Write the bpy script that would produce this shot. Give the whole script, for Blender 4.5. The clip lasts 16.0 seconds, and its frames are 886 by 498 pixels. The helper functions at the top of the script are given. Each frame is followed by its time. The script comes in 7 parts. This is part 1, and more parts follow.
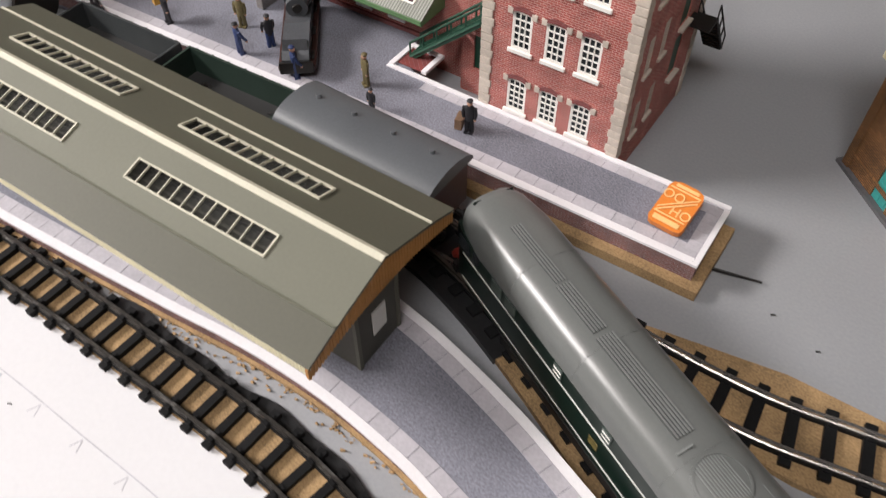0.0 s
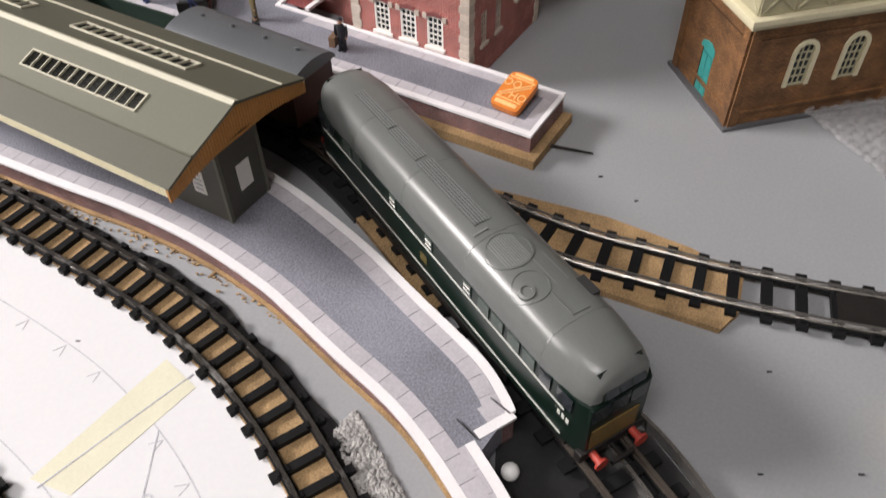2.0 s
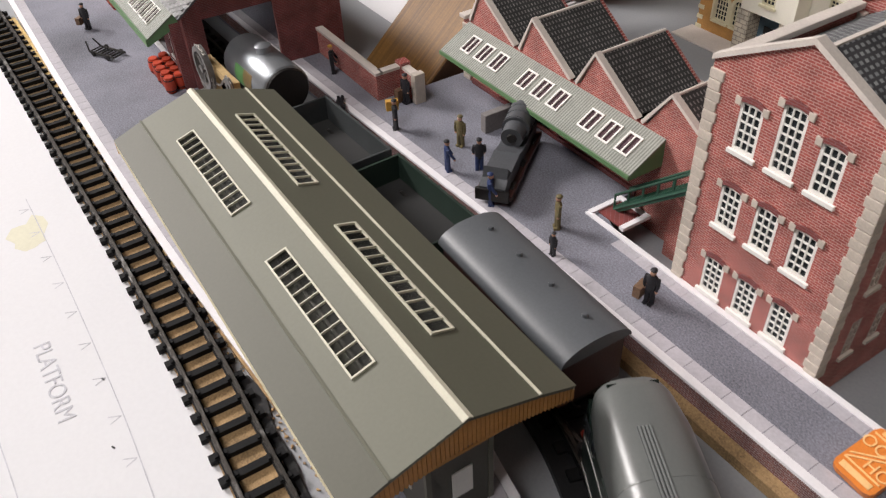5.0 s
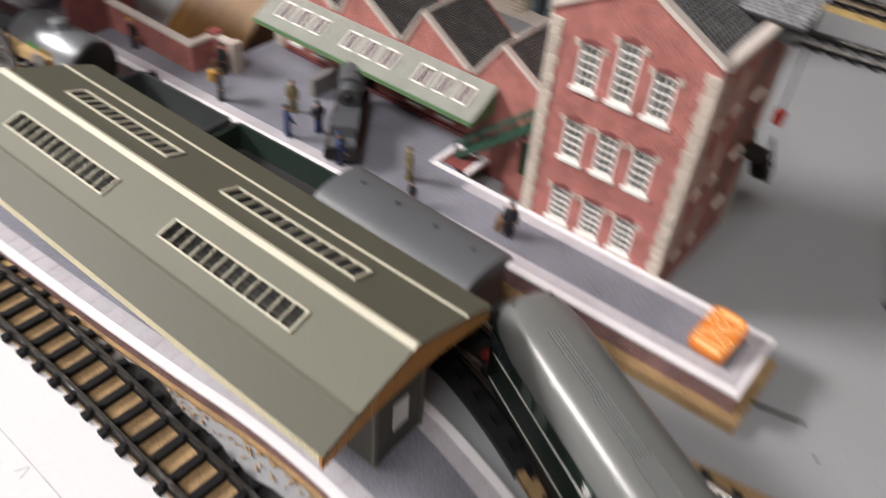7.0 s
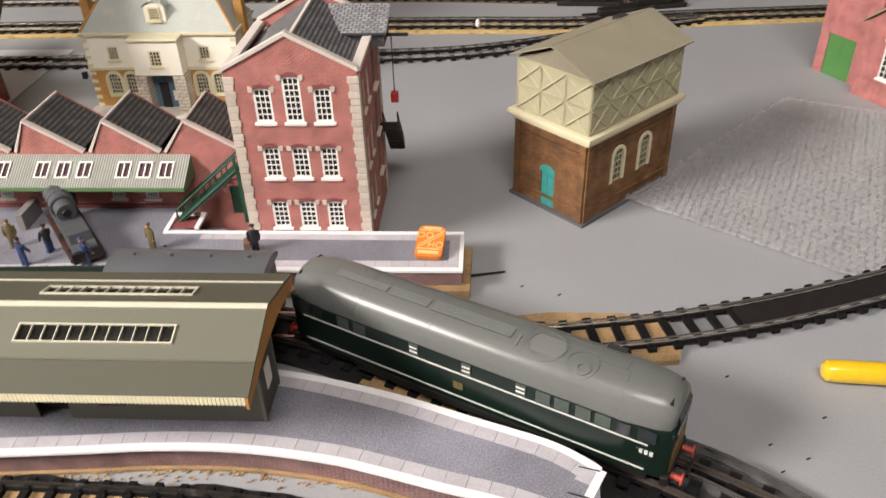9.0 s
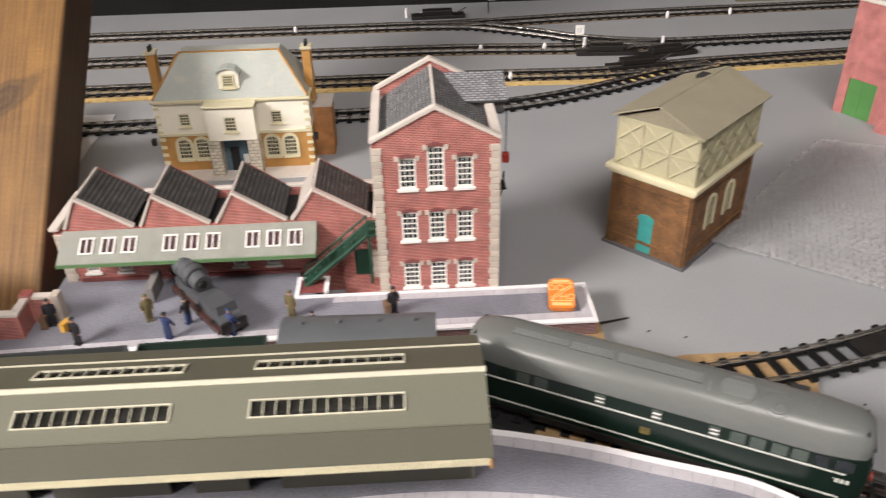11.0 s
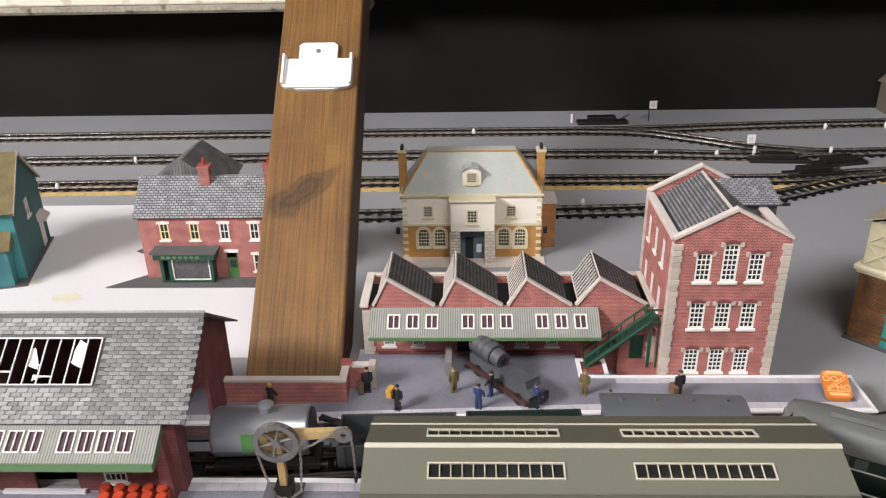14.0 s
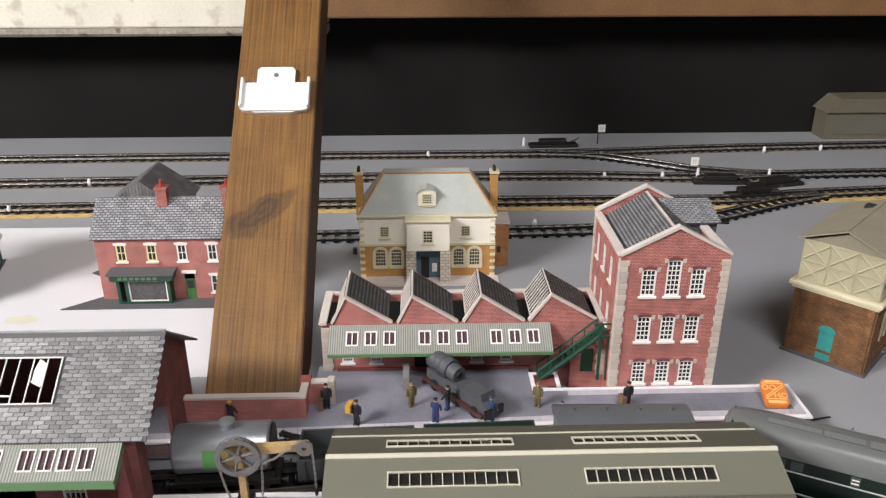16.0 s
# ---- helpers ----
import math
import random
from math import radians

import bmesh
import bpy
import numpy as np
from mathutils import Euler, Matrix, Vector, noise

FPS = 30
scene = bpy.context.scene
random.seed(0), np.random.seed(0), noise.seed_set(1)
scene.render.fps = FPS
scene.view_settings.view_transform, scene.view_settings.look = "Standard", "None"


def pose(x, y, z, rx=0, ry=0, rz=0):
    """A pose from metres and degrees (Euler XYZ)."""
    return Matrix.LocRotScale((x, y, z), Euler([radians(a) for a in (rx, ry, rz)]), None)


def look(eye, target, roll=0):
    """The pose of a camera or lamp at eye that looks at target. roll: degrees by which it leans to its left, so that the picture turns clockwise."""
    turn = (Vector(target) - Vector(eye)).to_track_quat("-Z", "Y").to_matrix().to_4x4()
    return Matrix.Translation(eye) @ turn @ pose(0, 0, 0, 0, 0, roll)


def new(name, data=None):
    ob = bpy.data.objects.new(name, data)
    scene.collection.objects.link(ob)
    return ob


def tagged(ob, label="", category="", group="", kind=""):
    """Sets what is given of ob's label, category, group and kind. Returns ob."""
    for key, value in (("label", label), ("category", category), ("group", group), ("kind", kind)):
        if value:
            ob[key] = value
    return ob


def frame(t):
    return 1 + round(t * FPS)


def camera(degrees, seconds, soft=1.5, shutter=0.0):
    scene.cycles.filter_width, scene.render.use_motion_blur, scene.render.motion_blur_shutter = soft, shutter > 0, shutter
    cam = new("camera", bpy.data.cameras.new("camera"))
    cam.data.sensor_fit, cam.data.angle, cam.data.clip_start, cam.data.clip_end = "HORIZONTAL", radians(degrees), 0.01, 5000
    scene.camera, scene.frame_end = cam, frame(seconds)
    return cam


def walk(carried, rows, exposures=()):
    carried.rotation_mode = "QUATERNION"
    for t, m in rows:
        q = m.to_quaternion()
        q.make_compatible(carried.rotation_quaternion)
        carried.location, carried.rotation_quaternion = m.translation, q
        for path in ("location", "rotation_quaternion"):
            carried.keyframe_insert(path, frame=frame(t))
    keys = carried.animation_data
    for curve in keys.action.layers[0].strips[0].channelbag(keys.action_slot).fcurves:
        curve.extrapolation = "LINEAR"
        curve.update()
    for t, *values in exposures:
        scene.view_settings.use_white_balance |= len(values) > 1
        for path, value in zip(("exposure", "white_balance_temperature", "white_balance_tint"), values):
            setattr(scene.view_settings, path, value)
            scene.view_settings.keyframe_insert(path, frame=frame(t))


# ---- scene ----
cam = camera(58.6, 16.0, soft=1.25, shutter=0.5)
# seconds, eye, target (decimetres), roll
PATH = [
    (0, (1.097, -1.292, 2.807), (0.380, -0.219, 1.279), 0.10),
    (0.5, (1.389, -1.388, 2.778), (0.643, -0.344, 1.244), -0.52),
    (1, (1.812, -1.516, 2.685), (1.065, -0.467, 1.154), -2.17),
    (1.5, (2.020, -1.690, 2.639), (1.309, -0.608, 1.115), -1.88),
    (2, (2.069, -1.796, 2.628), (1.343, -0.620, 1.183), -1.36),
    (2.5, (1.866, -1.765, 2.638), (1.077, -0.552, 1.257), -0.50),
    (3, (1.701, -1.612, 2.664), (0.675, -0.520, 1.338), -3.33),
    (3.5, (1.558, -1.329, 2.712), (0.357, -0.381, 1.424), -4.80),
    (4, (1.444, -1.045, 2.654), (0.164, -0.213, 1.362), -5.56),
    (6.5, (1.018, -0.719, 2.662), (-0.270, 0.147, 1.401), 1.57),
    (7, (1.013, -1.326, 2.659), (0.141, -0.106, 1.336), 5.11),
    (7.5, (0.938, -1.923, 2.686), (0.466, -0.550, 1.310), 2.11),
    (8, (1.010, -2.340, 2.706), (0.687, -0.843, 1.4215), -0.5),
    (10.5, (0.275, -2.790, 3.241), (0.332, -1.102, 2.171), -1.11),
    (11, (-0.283, -2.814, 3.213), (-0.222, -1.123, 2.146), -1.47),
    (11.5, (-0.658, -2.732, 3.279), (-0.723, -1.066, 2.174), -1.04),
    (12, (-0.737, -2.690, 3.302), (-0.923, -0.994, 2.258), 0.13),
    (12.5, (-0.750, -2.732, 3.378), (-0.998, -1.012, 2.387), -1.12),
    (13, (-1.250, -3.049, 3.434), (-1.479, -1.291, 2.509), -1.68),
    (13.5, (-1.729, -3.194, 3.516), (-1.897, -1.400, 2.649), -1.50),
    (14, (-1.919, -3.297, 3.467), (-1.981, -1.491, 2.611), -1.14),
    (14.5, (-2.110, -3.368, 3.516), (-2.145, -1.556, 2.671), -1.33),
    (15, (-2.103, -3.328, 3.603), (-2.087, -1.504, 2.783), -1.36),
    (15.5, (-2.003, -3.345, 3.582), (-1.947, -1.519, 2.768), -0.71),
    (16, (-1.930, -3.473, 3.513), (-1.877, -1.643, 2.708), -0.04),
]
EXPOSURES = [  # seconds, stops, kelvin, tint
    (0.0, -0.08, 6500, 10), (2.0, -0.06, 6500, 10), (3.5, -0.02, 6500, 10), (4.0, -0.26, 6500, 10), (6.5, -0.2, 6450, 10), (7.2, 0.08, 6550, 10), (8.0, 0.18, 6850, 10),
    (10.5, 0.17, 6800, 10), (11.5, 0.10, 6700, 10), (12.5, -0.06, 6700, 10), (13.5, -0.10, 6450, 10), (14.5, -0.13, 6350, 10), (16.0, -0.14, 6350, 10)]
walk(cam, [(t, look([v * 0.1 for v in eye], [v * 0.1 for v in target], roll)) for t, eye, target, roll in PATH], EXPOSURES)

# All plan numbers below are millimetres; MM turns them into metres.
MM = 0.001

# ---- light: a large assumed roof window to the left in front, lamp only, no opening built; an added front fill; a dim world outside ----
world = bpy.data.worlds.new("sky_outside")
scene.world = world
world.use_nodes = True
wn = world.node_tree
sky = wn.nodes.new("ShaderNodeTexSky")
sky.sky_type, sky.sun_disc, sky.sun_elevation, sky.sun_rotation = "NISHITA", False, radians(40), radians(-60)
wn.links.new(sky.outputs["Color"], wn.nodes["Background"].inputs["Color"])
wn.nodes["Background"].inputs["Strength"].default_value = 0.1


def area_lamp(name, eye, target, w, h, watts, colour):
    lamp = bpy.data.lights.new(name, "AREA")
    lamp.shape, lamp.size, lamp.size_y, lamp.energy, lamp.color = "RECTANGLE", w * MM, h * MM, watts, colour
    ob = new(name, lamp)
    ob.matrix_world = look([v * MM for v in eye], [v * MM for v in target])
    return ob


area_lamp("roof_window_light", (-2250, -1080, 1830), (-50, 220, 0), 1050, 850, 222, (1.0, 0.945, 0.925))
# Added fill lamp to lift front-facing walls and the far board; no window here.
area_lamp("front_window_light", (180, -860, 1820), (180, 420, 0), 900, 700, 33, (1.0, 0.95, 0.935))


# ---- materials ----
def mat(name, colour, rough=0.7, metal=0.0, var=0.18, grain=3.0, blotch=40.0, bump=0.15, wear=None, coat=0.0, random=0.0, island=0.0):
    """Colour with fine grain and broad blotches (sizes in mm), slight relief; wear: a second colour in worn patches."""
    m = bpy.data.materials.new(name)
    m.use_nodes = True
    nt = m.node_tree
    N, L = nt.nodes.new, nt.links.new
    bs = nt.nodes["Principled BSDF"]
    tc = N("ShaderNodeTexCoord")
    n1, n2 = N("ShaderNodeTexNoise"), N("ShaderNodeTexNoise")
    n1.inputs["Scale"].default_value, n2.inputs["Scale"].default_value = 1000 / grain, 1000 / blotch
    n1.inputs["Detail"].default_value, n2.inputs["Detail"].default_value = 3, 4
    for n in (n1, n2):
        L(tc.outputs["Object"], n.inputs["Vector"])
    add = N("ShaderNodeMath")
    add.operation = "ADD"
    L(n1.outputs["Fac"], add.inputs[0])
    L(n2.outputs["Fac"], add.inputs[1])
    last = add.outputs[0]
    if random:
        oi, k, a2 = N("ShaderNodeObjectInfo"), N("ShaderNodeMath"), N("ShaderNodeMath")
        k.operation, a2.operation = "MULTIPLY_ADD", "ADD"
        k.inputs[1].default_value, k.inputs[2].default_value = 2 * random, -random
        L(oi.outputs["Random"], k.inputs[0])
        L(last, a2.inputs[0])
        L(k.outputs[0], a2.inputs[1])
        last = a2.outputs[0]
    if island:
        ge, k, a2 = N("ShaderNodeNewGeometry"), N("ShaderNodeMath"), N("ShaderNodeMath")
        k.operation, a2.operation = "MULTIPLY_ADD", "ADD"
        k.inputs[1].default_value, k.inputs[2].default_value = 2 * island, -island
        L(ge.outputs["Random Per Island"], k.inputs[0])
        L(last, a2.inputs[0])
        L(k.outputs[0], a2.inputs[1])
        last = a2.outputs[0]
    mr = N("ShaderNodeMapRange")
    mr.inputs["From Min"].default_value, mr.inputs["From Max"].default_value = 0.6, 1.4
    mr.inputs["To Min"].default_value, mr.inputs["To Max"].default_value = 1 - var, 1 + var
    L(last, mr.inputs["Value"])
    mx = N("ShaderNodeMix")
    mx.data_type, mx.blend_type = "RGBA", "MULTIPLY"
    mx.inputs["Factor"].default_value = 1.0
    mx.inputs["A"].default_value = (*colour, 1)
    L(mr.outputs["Result"], mx.inputs["B"])
    out = mx.outputs["Result"]
    if wear:
        n3, rp, m3 = N("ShaderNodeTexNoise"), N("ShaderNodeValToRGB"), N("ShaderNodeMix")
        n3.inputs["Scale"].default_value, n3.inputs["Detail"].default_value = 1000 / (blotch * 0.4), 6
        L(tc.outputs["Object"], n3.inputs["Vector"])
        rp.color_ramp.elements[0].position, rp.color_ramp.elements[1].position = 0.56, 0.68
        L(n3.outputs["Fac"], rp.inputs["Fac"])
        m3.data_type = "RGBA"
        L(rp.outputs["Color"], m3.inputs["Factor"])
        L(out, m3.inputs["A"])
        m3.inputs["B"].default_value = (*wear, 1)
        out = m3.outputs["Result"]
    L(out, bs.inputs["Base Color"])
    bs.inputs["Roughness"].default_value, bs.inputs["Metallic"].default_value = rough, metal
    bs.inputs["Coat Weight"].default_value = coat
    if bump:
        bp = N("ShaderNodeBump")
        bp.inputs["Strength"].default_value, bp.inputs["Distance"].default_value = bump, 0.0004
        L(n1.outputs["Fac"], bp.inputs["Height"])
        L(bp.outputs["Normal"], bs.inputs["Normal"])
    return m


def coursed(name, c1, c2, mortar, w, h, joint=0.18, rough=0.75, flat=False, bump=0.3, var=0.25, offset=0.5):
    """Printed or moulded courses (mm). Upright: along x + y and z; flat: along x and y of the piece."""
    m = bpy.data.materials.new(name)
    m.use_nodes = True
    nt = m.node_tree
    N, L = nt.nodes.new, nt.links.new
    bs = nt.nodes["Principled BSDF"]
    tc, sp, cb, br = N("ShaderNodeTexCoord"), N("ShaderNodeSeparateXYZ"), N("ShaderNodeCombineXYZ"), N("ShaderNodeTexBrick")
    L(tc.outputs["Object"], sp.inputs[0])
    if flat:
        L(sp.outputs["X"], cb.inputs["X"])
        L(sp.outputs["Y"], cb.inputs["Y"])
    else:
        ad = N("ShaderNodeMath")
        ad.operation = "ADD"
        L(sp.outputs["X"], ad.inputs[0])
        L(sp.outputs["Y"], ad.inputs[1])
        L(ad.outputs[0], cb.inputs["X"])
        L(sp.outputs["Z"], cb.inputs["Y"])
    L(cb.outputs[0], br.inputs["Vector"])
    br.offset = offset
    for key, v in (("Color1", (*c1, 1)), ("Color2", (*c2, 1)), ("Mortar", (*mortar, 1)), ("Scale", 1.0), ("Mortar Size", joint * MM),
                   ("Brick Width", w * MM), ("Row Height", h * MM), ("Mortar Smooth", 0.2)):
        br.inputs[key].default_value = v
    n2, mr, mx = N("ShaderNodeTexNoise"), N("ShaderNodeMapRange"), N("ShaderNodeMix")
    n2.inputs["Scale"].default_value, n2.inputs["Detail"].default_value = 90, 5
    L(tc.outputs["Object"], n2.inputs["Vector"])
    mr.inputs["From Min"].default_value, mr.inputs["From Max"].default_value = 0.3, 0.7
    mr.inputs["To Min"].default_value, mr.inputs["To Max"].default_value = 1 - var, 1 + var
    L(n2.outputs["Fac"], mr.inputs["Value"])
    mx.data_type, mx.blend_type = "RGBA", "MULTIPLY"
    mx.inputs["Factor"].default_value = 1.0
    L(br.outputs["Color"], mx.inputs["A"])
    L(mr.outputs["Result"], mx.inputs["B"])
    L(mx.outputs["Result"], bs.inputs["Base Color"])
    bs.inputs["Roughness"].default_value = rough
    bp = N("ShaderNodeBump")
    bp.invert = True
    bp.inputs["Strength"].default_value, bp.inputs["Distance"].default_value = bump, 0.0003
    L(br.outputs["Fac"], bp.inputs["Height"])
    L(bp.outputs["Normal"], bs.inputs["Normal"])
    return m


def wood(name, dark, light, width=5.0, rough=0.6, knot=None):
    """Sawn timber with grain running along the piece's y."""
    m = mat(name, light, rough, var=0.2, grain=2.0, blotch=60, bump=0.2)
    nt = m.node_tree
    N, L = nt.nodes.new, nt.links.new
    bs = nt.nodes["Principled BSDF"]
    tc, mp, nz, rp = N("ShaderNodeTexCoord"), N("ShaderNodeMapping"), N("ShaderNodeTexNoise"), N("ShaderNodeValToRGB")
    mp.inputs["Scale"].default_value = (1000 / width, 1000 / (width * 70), 1000 / width)
    L(tc.outputs["Object"], mp.inputs["Vector"])
    L(mp.outputs[0], nz.inputs["Vector"])
    nz.inputs["Scale"].default_value, nz.inputs["Detail"].default_value, nz.inputs["Distortion"].default_value = 1.0, 6, 0.4
    # saw marks across the grain and broad stains join the grain
    ms, ns, nb, a1, a2 = N("ShaderNodeMapping"), N("ShaderNodeTexNoise"), N("ShaderNodeTexNoise"), N("ShaderNodeMath"), N("ShaderNodeMath")
    ms.inputs["Scale"].default_value = (18, 700, 18)
    L(tc.outputs["Object"], ms.inputs["Vector"])
    L(ms.outputs[0], ns.inputs["Vector"])
    ns.inputs["Scale"].default_value, ns.inputs["Detail"].default_value = 1.0, 3
    nb.inputs["Scale"].default_value, nb.inputs["Detail"].default_value = 14, 4
    L(tc.outputs["Object"], nb.inputs["Vector"])
    for node, k, src, into in ((a1, 0.14, ns, nz.outputs["Fac"]), (a2, 0.8, nb, a1.outputs[0])):
        node.operation = "MULTIPLY_ADD"
        L(src.outputs["Fac"], node.inputs[0])
        node.inputs[1].default_value = k
        L(into, node.inputs[2])
    half = N("ShaderNodeMapRange")
    half.inputs["From Min"].default_value, half.inputs["From Max"].default_value = 0.66, 1.28
    L(a2.outputs[0], half.inputs["Value"])
    L(half.outputs["Result"], rp.inputs["Fac"])
    rp.color_ramp.elements[0].position, rp.color_ramp.elements[0].color = 0.0, (*dark, 1)
    rp.color_ramp.elements[1].position, rp.color_ramp.elements[1].color = 1.0, (*light, 1)
    for node in nt.nodes:
        if node.type == "BUMP":
            L(a1.outputs[0], node.inputs["Height"])
            node.inputs["Strength"].default_value = 0.5
    old = bs.inputs["Base Color"].links[0].from_node
    L(rp.outputs["Color"], old.inputs["A"])
    if knot:
        kx, ky, rx, ry = knot
        m2, ln_, n4, ad, r2, mk = N("ShaderNodeMapping"), N("ShaderNodeVectorMath"), N("ShaderNodeTexNoise"), N("ShaderNodeMath"), N("ShaderNodeValToRGB"), N("ShaderNodeMix")
        m2.vector_type = "TEXTURE"
        m2.inputs["Location"].default_value, m2.inputs["Rotation"].default_value, m2.inputs["Scale"].default_value = (kx * MM, ky * MM, 0), (0, 0, radians(38)), (rx * MM, ry * MM, 1)
        L(tc.outputs["Object"], m2.inputs["Vector"])
        ln_.operation = "LENGTH"
        L(m2.outputs[0], ln_.inputs[0])
        n4.inputs["Scale"].default_value, n4.inputs["Detail"].default_value = 40, 5
        L(tc.outputs["Object"], n4.inputs["Vector"])
        ad.operation = "MULTIPLY_ADD"
        L(n4.outputs["Fac"], ad.inputs[0])
        ad.inputs[1].default_value = 0.85
        L(ln_.outputs["Value"], ad.inputs[2])
        L(ad.outputs[0], r2.inputs["Fac"])
        r2.color_ramp.elements[0].position, r2.color_ramp.elements[0].color = 0.45, (0.85, 0.85, 0.85, 1)
        r2.color_ramp.elements[1].position, r2.color_ramp.elements[1].color = 1.0, (0, 0, 0, 1)
        for at_, v_ in ((0.60, 0.55), (0.70, 0.75), (0.80, 0.42), (0.88, 0.5)):
            e2 = r2.color_ramp.elements.new(at_)
            e2.color = (v_, v_, v_, 1)
        mk.data_type = "RGBA"
        L(r2.outputs["Color"], mk.inputs["Factor"])
        L(rp.outputs["Color"], mk.inputs["A"])
        mk.inputs["B"].default_value = (dark[0] * 0.25, dark[1] * 0.25, dark[2] * 0.4, 1)
        L(mk.outputs["Result"], old.inputs["A"])
    return m


def glassy(name, colour=(1, 1, 1), rough=0.05):
    m = bpy.data.materials.new(name)
    m.use_nodes = True
    bs = m.node_tree.nodes["Principled BSDF"]
    bs.inputs["Base Color"].default_value = (*colour, 1)
    bs.inputs["Roughness"].default_value = rough
    bs.inputs["Transmission Weight"].default_value = 1.0
    return m


M_BOARD = mat("grey_board_paint", (0.30, 0.31, 0.325), 0.55, var=0.09, grain=1.5, blotch=120, bump=0.08)
M_PAPER = mat("white_paper", (0.70, 0.70, 0.72), 0.8, var=0.03, grain=2, blotch=150, bump=0.03)
M_TAPE = mat("masking_tape", (0.70, 0.68, 0.53), 0.6, var=0.06, grain=1.2, blotch=20, bump=0.1)
M_STUB = mat("grey_stone_card", (0.20, 0.185, 0.18), 0.8, var=0.2, grain=1, blotch=8)
M_STAIN = mat("pale_yellow_stain", (0.68, 0.66, 0.52), 0.8, var=0.06, grain=2, blotch=15)
M_PENCIL = mat("pencil_line", (0.50, 0.50, 0.54), 0.6, var=0.3, grain=0.8, blotch=10)
M_CORK = mat("cork_granules", (0.33, 0.215, 0.105), 0.9, var=0.55, grain=0.9, blotch=14, bump=0.6)
M_CORKSTRIP = mat("yellow_cork_edge", (0.58, 0.42, 0.17), 0.85, var=0.3, grain=1.2, blotch=20, bump=0.5, wear=(0.36, 0.22, 0.10))
M_SLEEPER = mat("black_plastic_sleeper", (0.008, 0.008, 0.0085), 0.65, var=0.3, grain=1, blotch=10, random=0.3)
M_SLEEPER.node_tree.nodes["Principled BSDF"].inputs["Specular IOR Level"].default_value = 0.18
M_RAIL = mat("nickel_rail", (0.62, 0.60, 0.57), 0.25, 0.9, var=0.25, grain=1, blotch=25)
M_RAILDARK = mat("tarnished_rail", (0.12, 0.10, 0.085), 0.45, 0.6, var=0.3, grain=1, blotch=25)
M_RAILWORN = mat("worn_steel_rail", (0.10, 0.092, 0.085), 0.36, 0.8, var=0.4, grain=1.5, blotch=30, wear=(0.38, 0.37, 0.36))
M_FARBED = mat("dark_brown_trackbed", (0.165, 0.122, 0.08), 0.9, var=0.4, grain=1.5, blotch=40, bump=0.3)
M_TARMAC = mat("speckled_platform_paper", (0.188, 0.19, 0.226), 0.85, var=0.6, grain=0.9, blotch=60, bump=0.1)
M_SLAB = mat("pale_edge_slab", (0.46, 0.44, 0.475), 0.75, var=0.14, grain=1.2, blotch=14, bump=0.1, random=0.14)
M_WHITE = mat("white_card_edge", (0.80, 0.78, 0.80), 0.6, var=0.06, grain=1, blotch=12, bump=0.05)
M_PLATBRICK = coursed("platform_brick_paper", (0.21, 0.085, 0.075), (0.14, 0.065, 0.065), (0.30, 0.24, 0.24), 3.4, 1.15, 0.16)
M_BRICK = coursed("red_brick_card", (0.39, 0.088, 0.072), (0.28, 0.062, 0.055), (0.52, 0.30, 0.265), 3.2, 1.12, 0.18)
M_BRICKDK = coursed("dark_red_brick_card", (0.20, 0.045, 0.04), (0.15, 0.035, 0.035), (0.22, 0.10, 0.10), 3.2, 1.05, 0.17)
M_BROWNBRICK = coursed("brown_brick_plastic", (0.26, 0.125, 0.045), (0.17, 0.078, 0.028), (0.10, 0.05, 0.022), 3.0, 1.15, 0.2, var=0.4)
M_STONE = mat("buff_stone_card", (0.54, 0.475, 0.41), 0.8, var=0.15, grain=1, blotch=9, bump=0.15, random=0.3)
M_COPING = mat("pale_coping_card", (0.62, 0.56, 0.51), 0.75, var=0.12, grain=1, blotch=15, bump=0.1)
M_SLATE = coursed("printed_slates", (0.17, 0.165, 0.165), (0.11, 0.11, 0.115), (0.045, 0.045, 0.05), 3.2, 2.4, 0.25, flat=True, var=0.35)
M_SLATELIGHT = coursed("light_printed_slates", (0.36, 0.365, 0.375), (0.23, 0.235, 0.245), (0.07, 0.07, 0.08), 4.6, 2.6, 0.45, flat=True, var=0.25)
M_SLATEPIECE = mat("single_slate", (0.29, 0.29, 0.29), 0.7, var=0.42, grain=1.0, blotch=26, bump=0.3, random=0.22, island=0.28)
M_MILLROOF = coursed("mill_rib_slates", (0.36, 0.37, 0.37), (0.23, 0.24, 0.245), (0.06, 0.06, 0.065), 3.0, 2.8, 0.75, flat=True, offset=0.0, var=0.3)
M_RIBROOF = coursed("ribbed_glazing_roof", (0.27, 0.255, 0.245), (0.17, 0.165, 0.16), (0.035, 0.035, 0.035), 2.3, 3.2, 0.8, flat=True, offset=0.0, var=0.3)
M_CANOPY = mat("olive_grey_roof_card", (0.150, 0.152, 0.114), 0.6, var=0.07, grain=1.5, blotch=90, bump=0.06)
M_CANOPYDK = mat("dark_and_shaded_roof_card", (0.085, 0.084, 0.060), 0.6, var=0.08, grain=1.5, blotch=70, bump=0.06)
M_CREAM = mat("cream_painted_card", (0.66, 0.61, 0.42), 0.6, var=0.1, grain=1, blotch=20, bump=0.05)
M_RIDGE = mat("pale_ridge_strip", (0.56, 0.54, 0.43), 0.55, var=0.08, grain=1, blotch=20)
M_ORANGE = mat("orange_brown_boarding", (0.43, 0.20, 0.055), 0.65, var=0.18, grain=1, blotch=15)
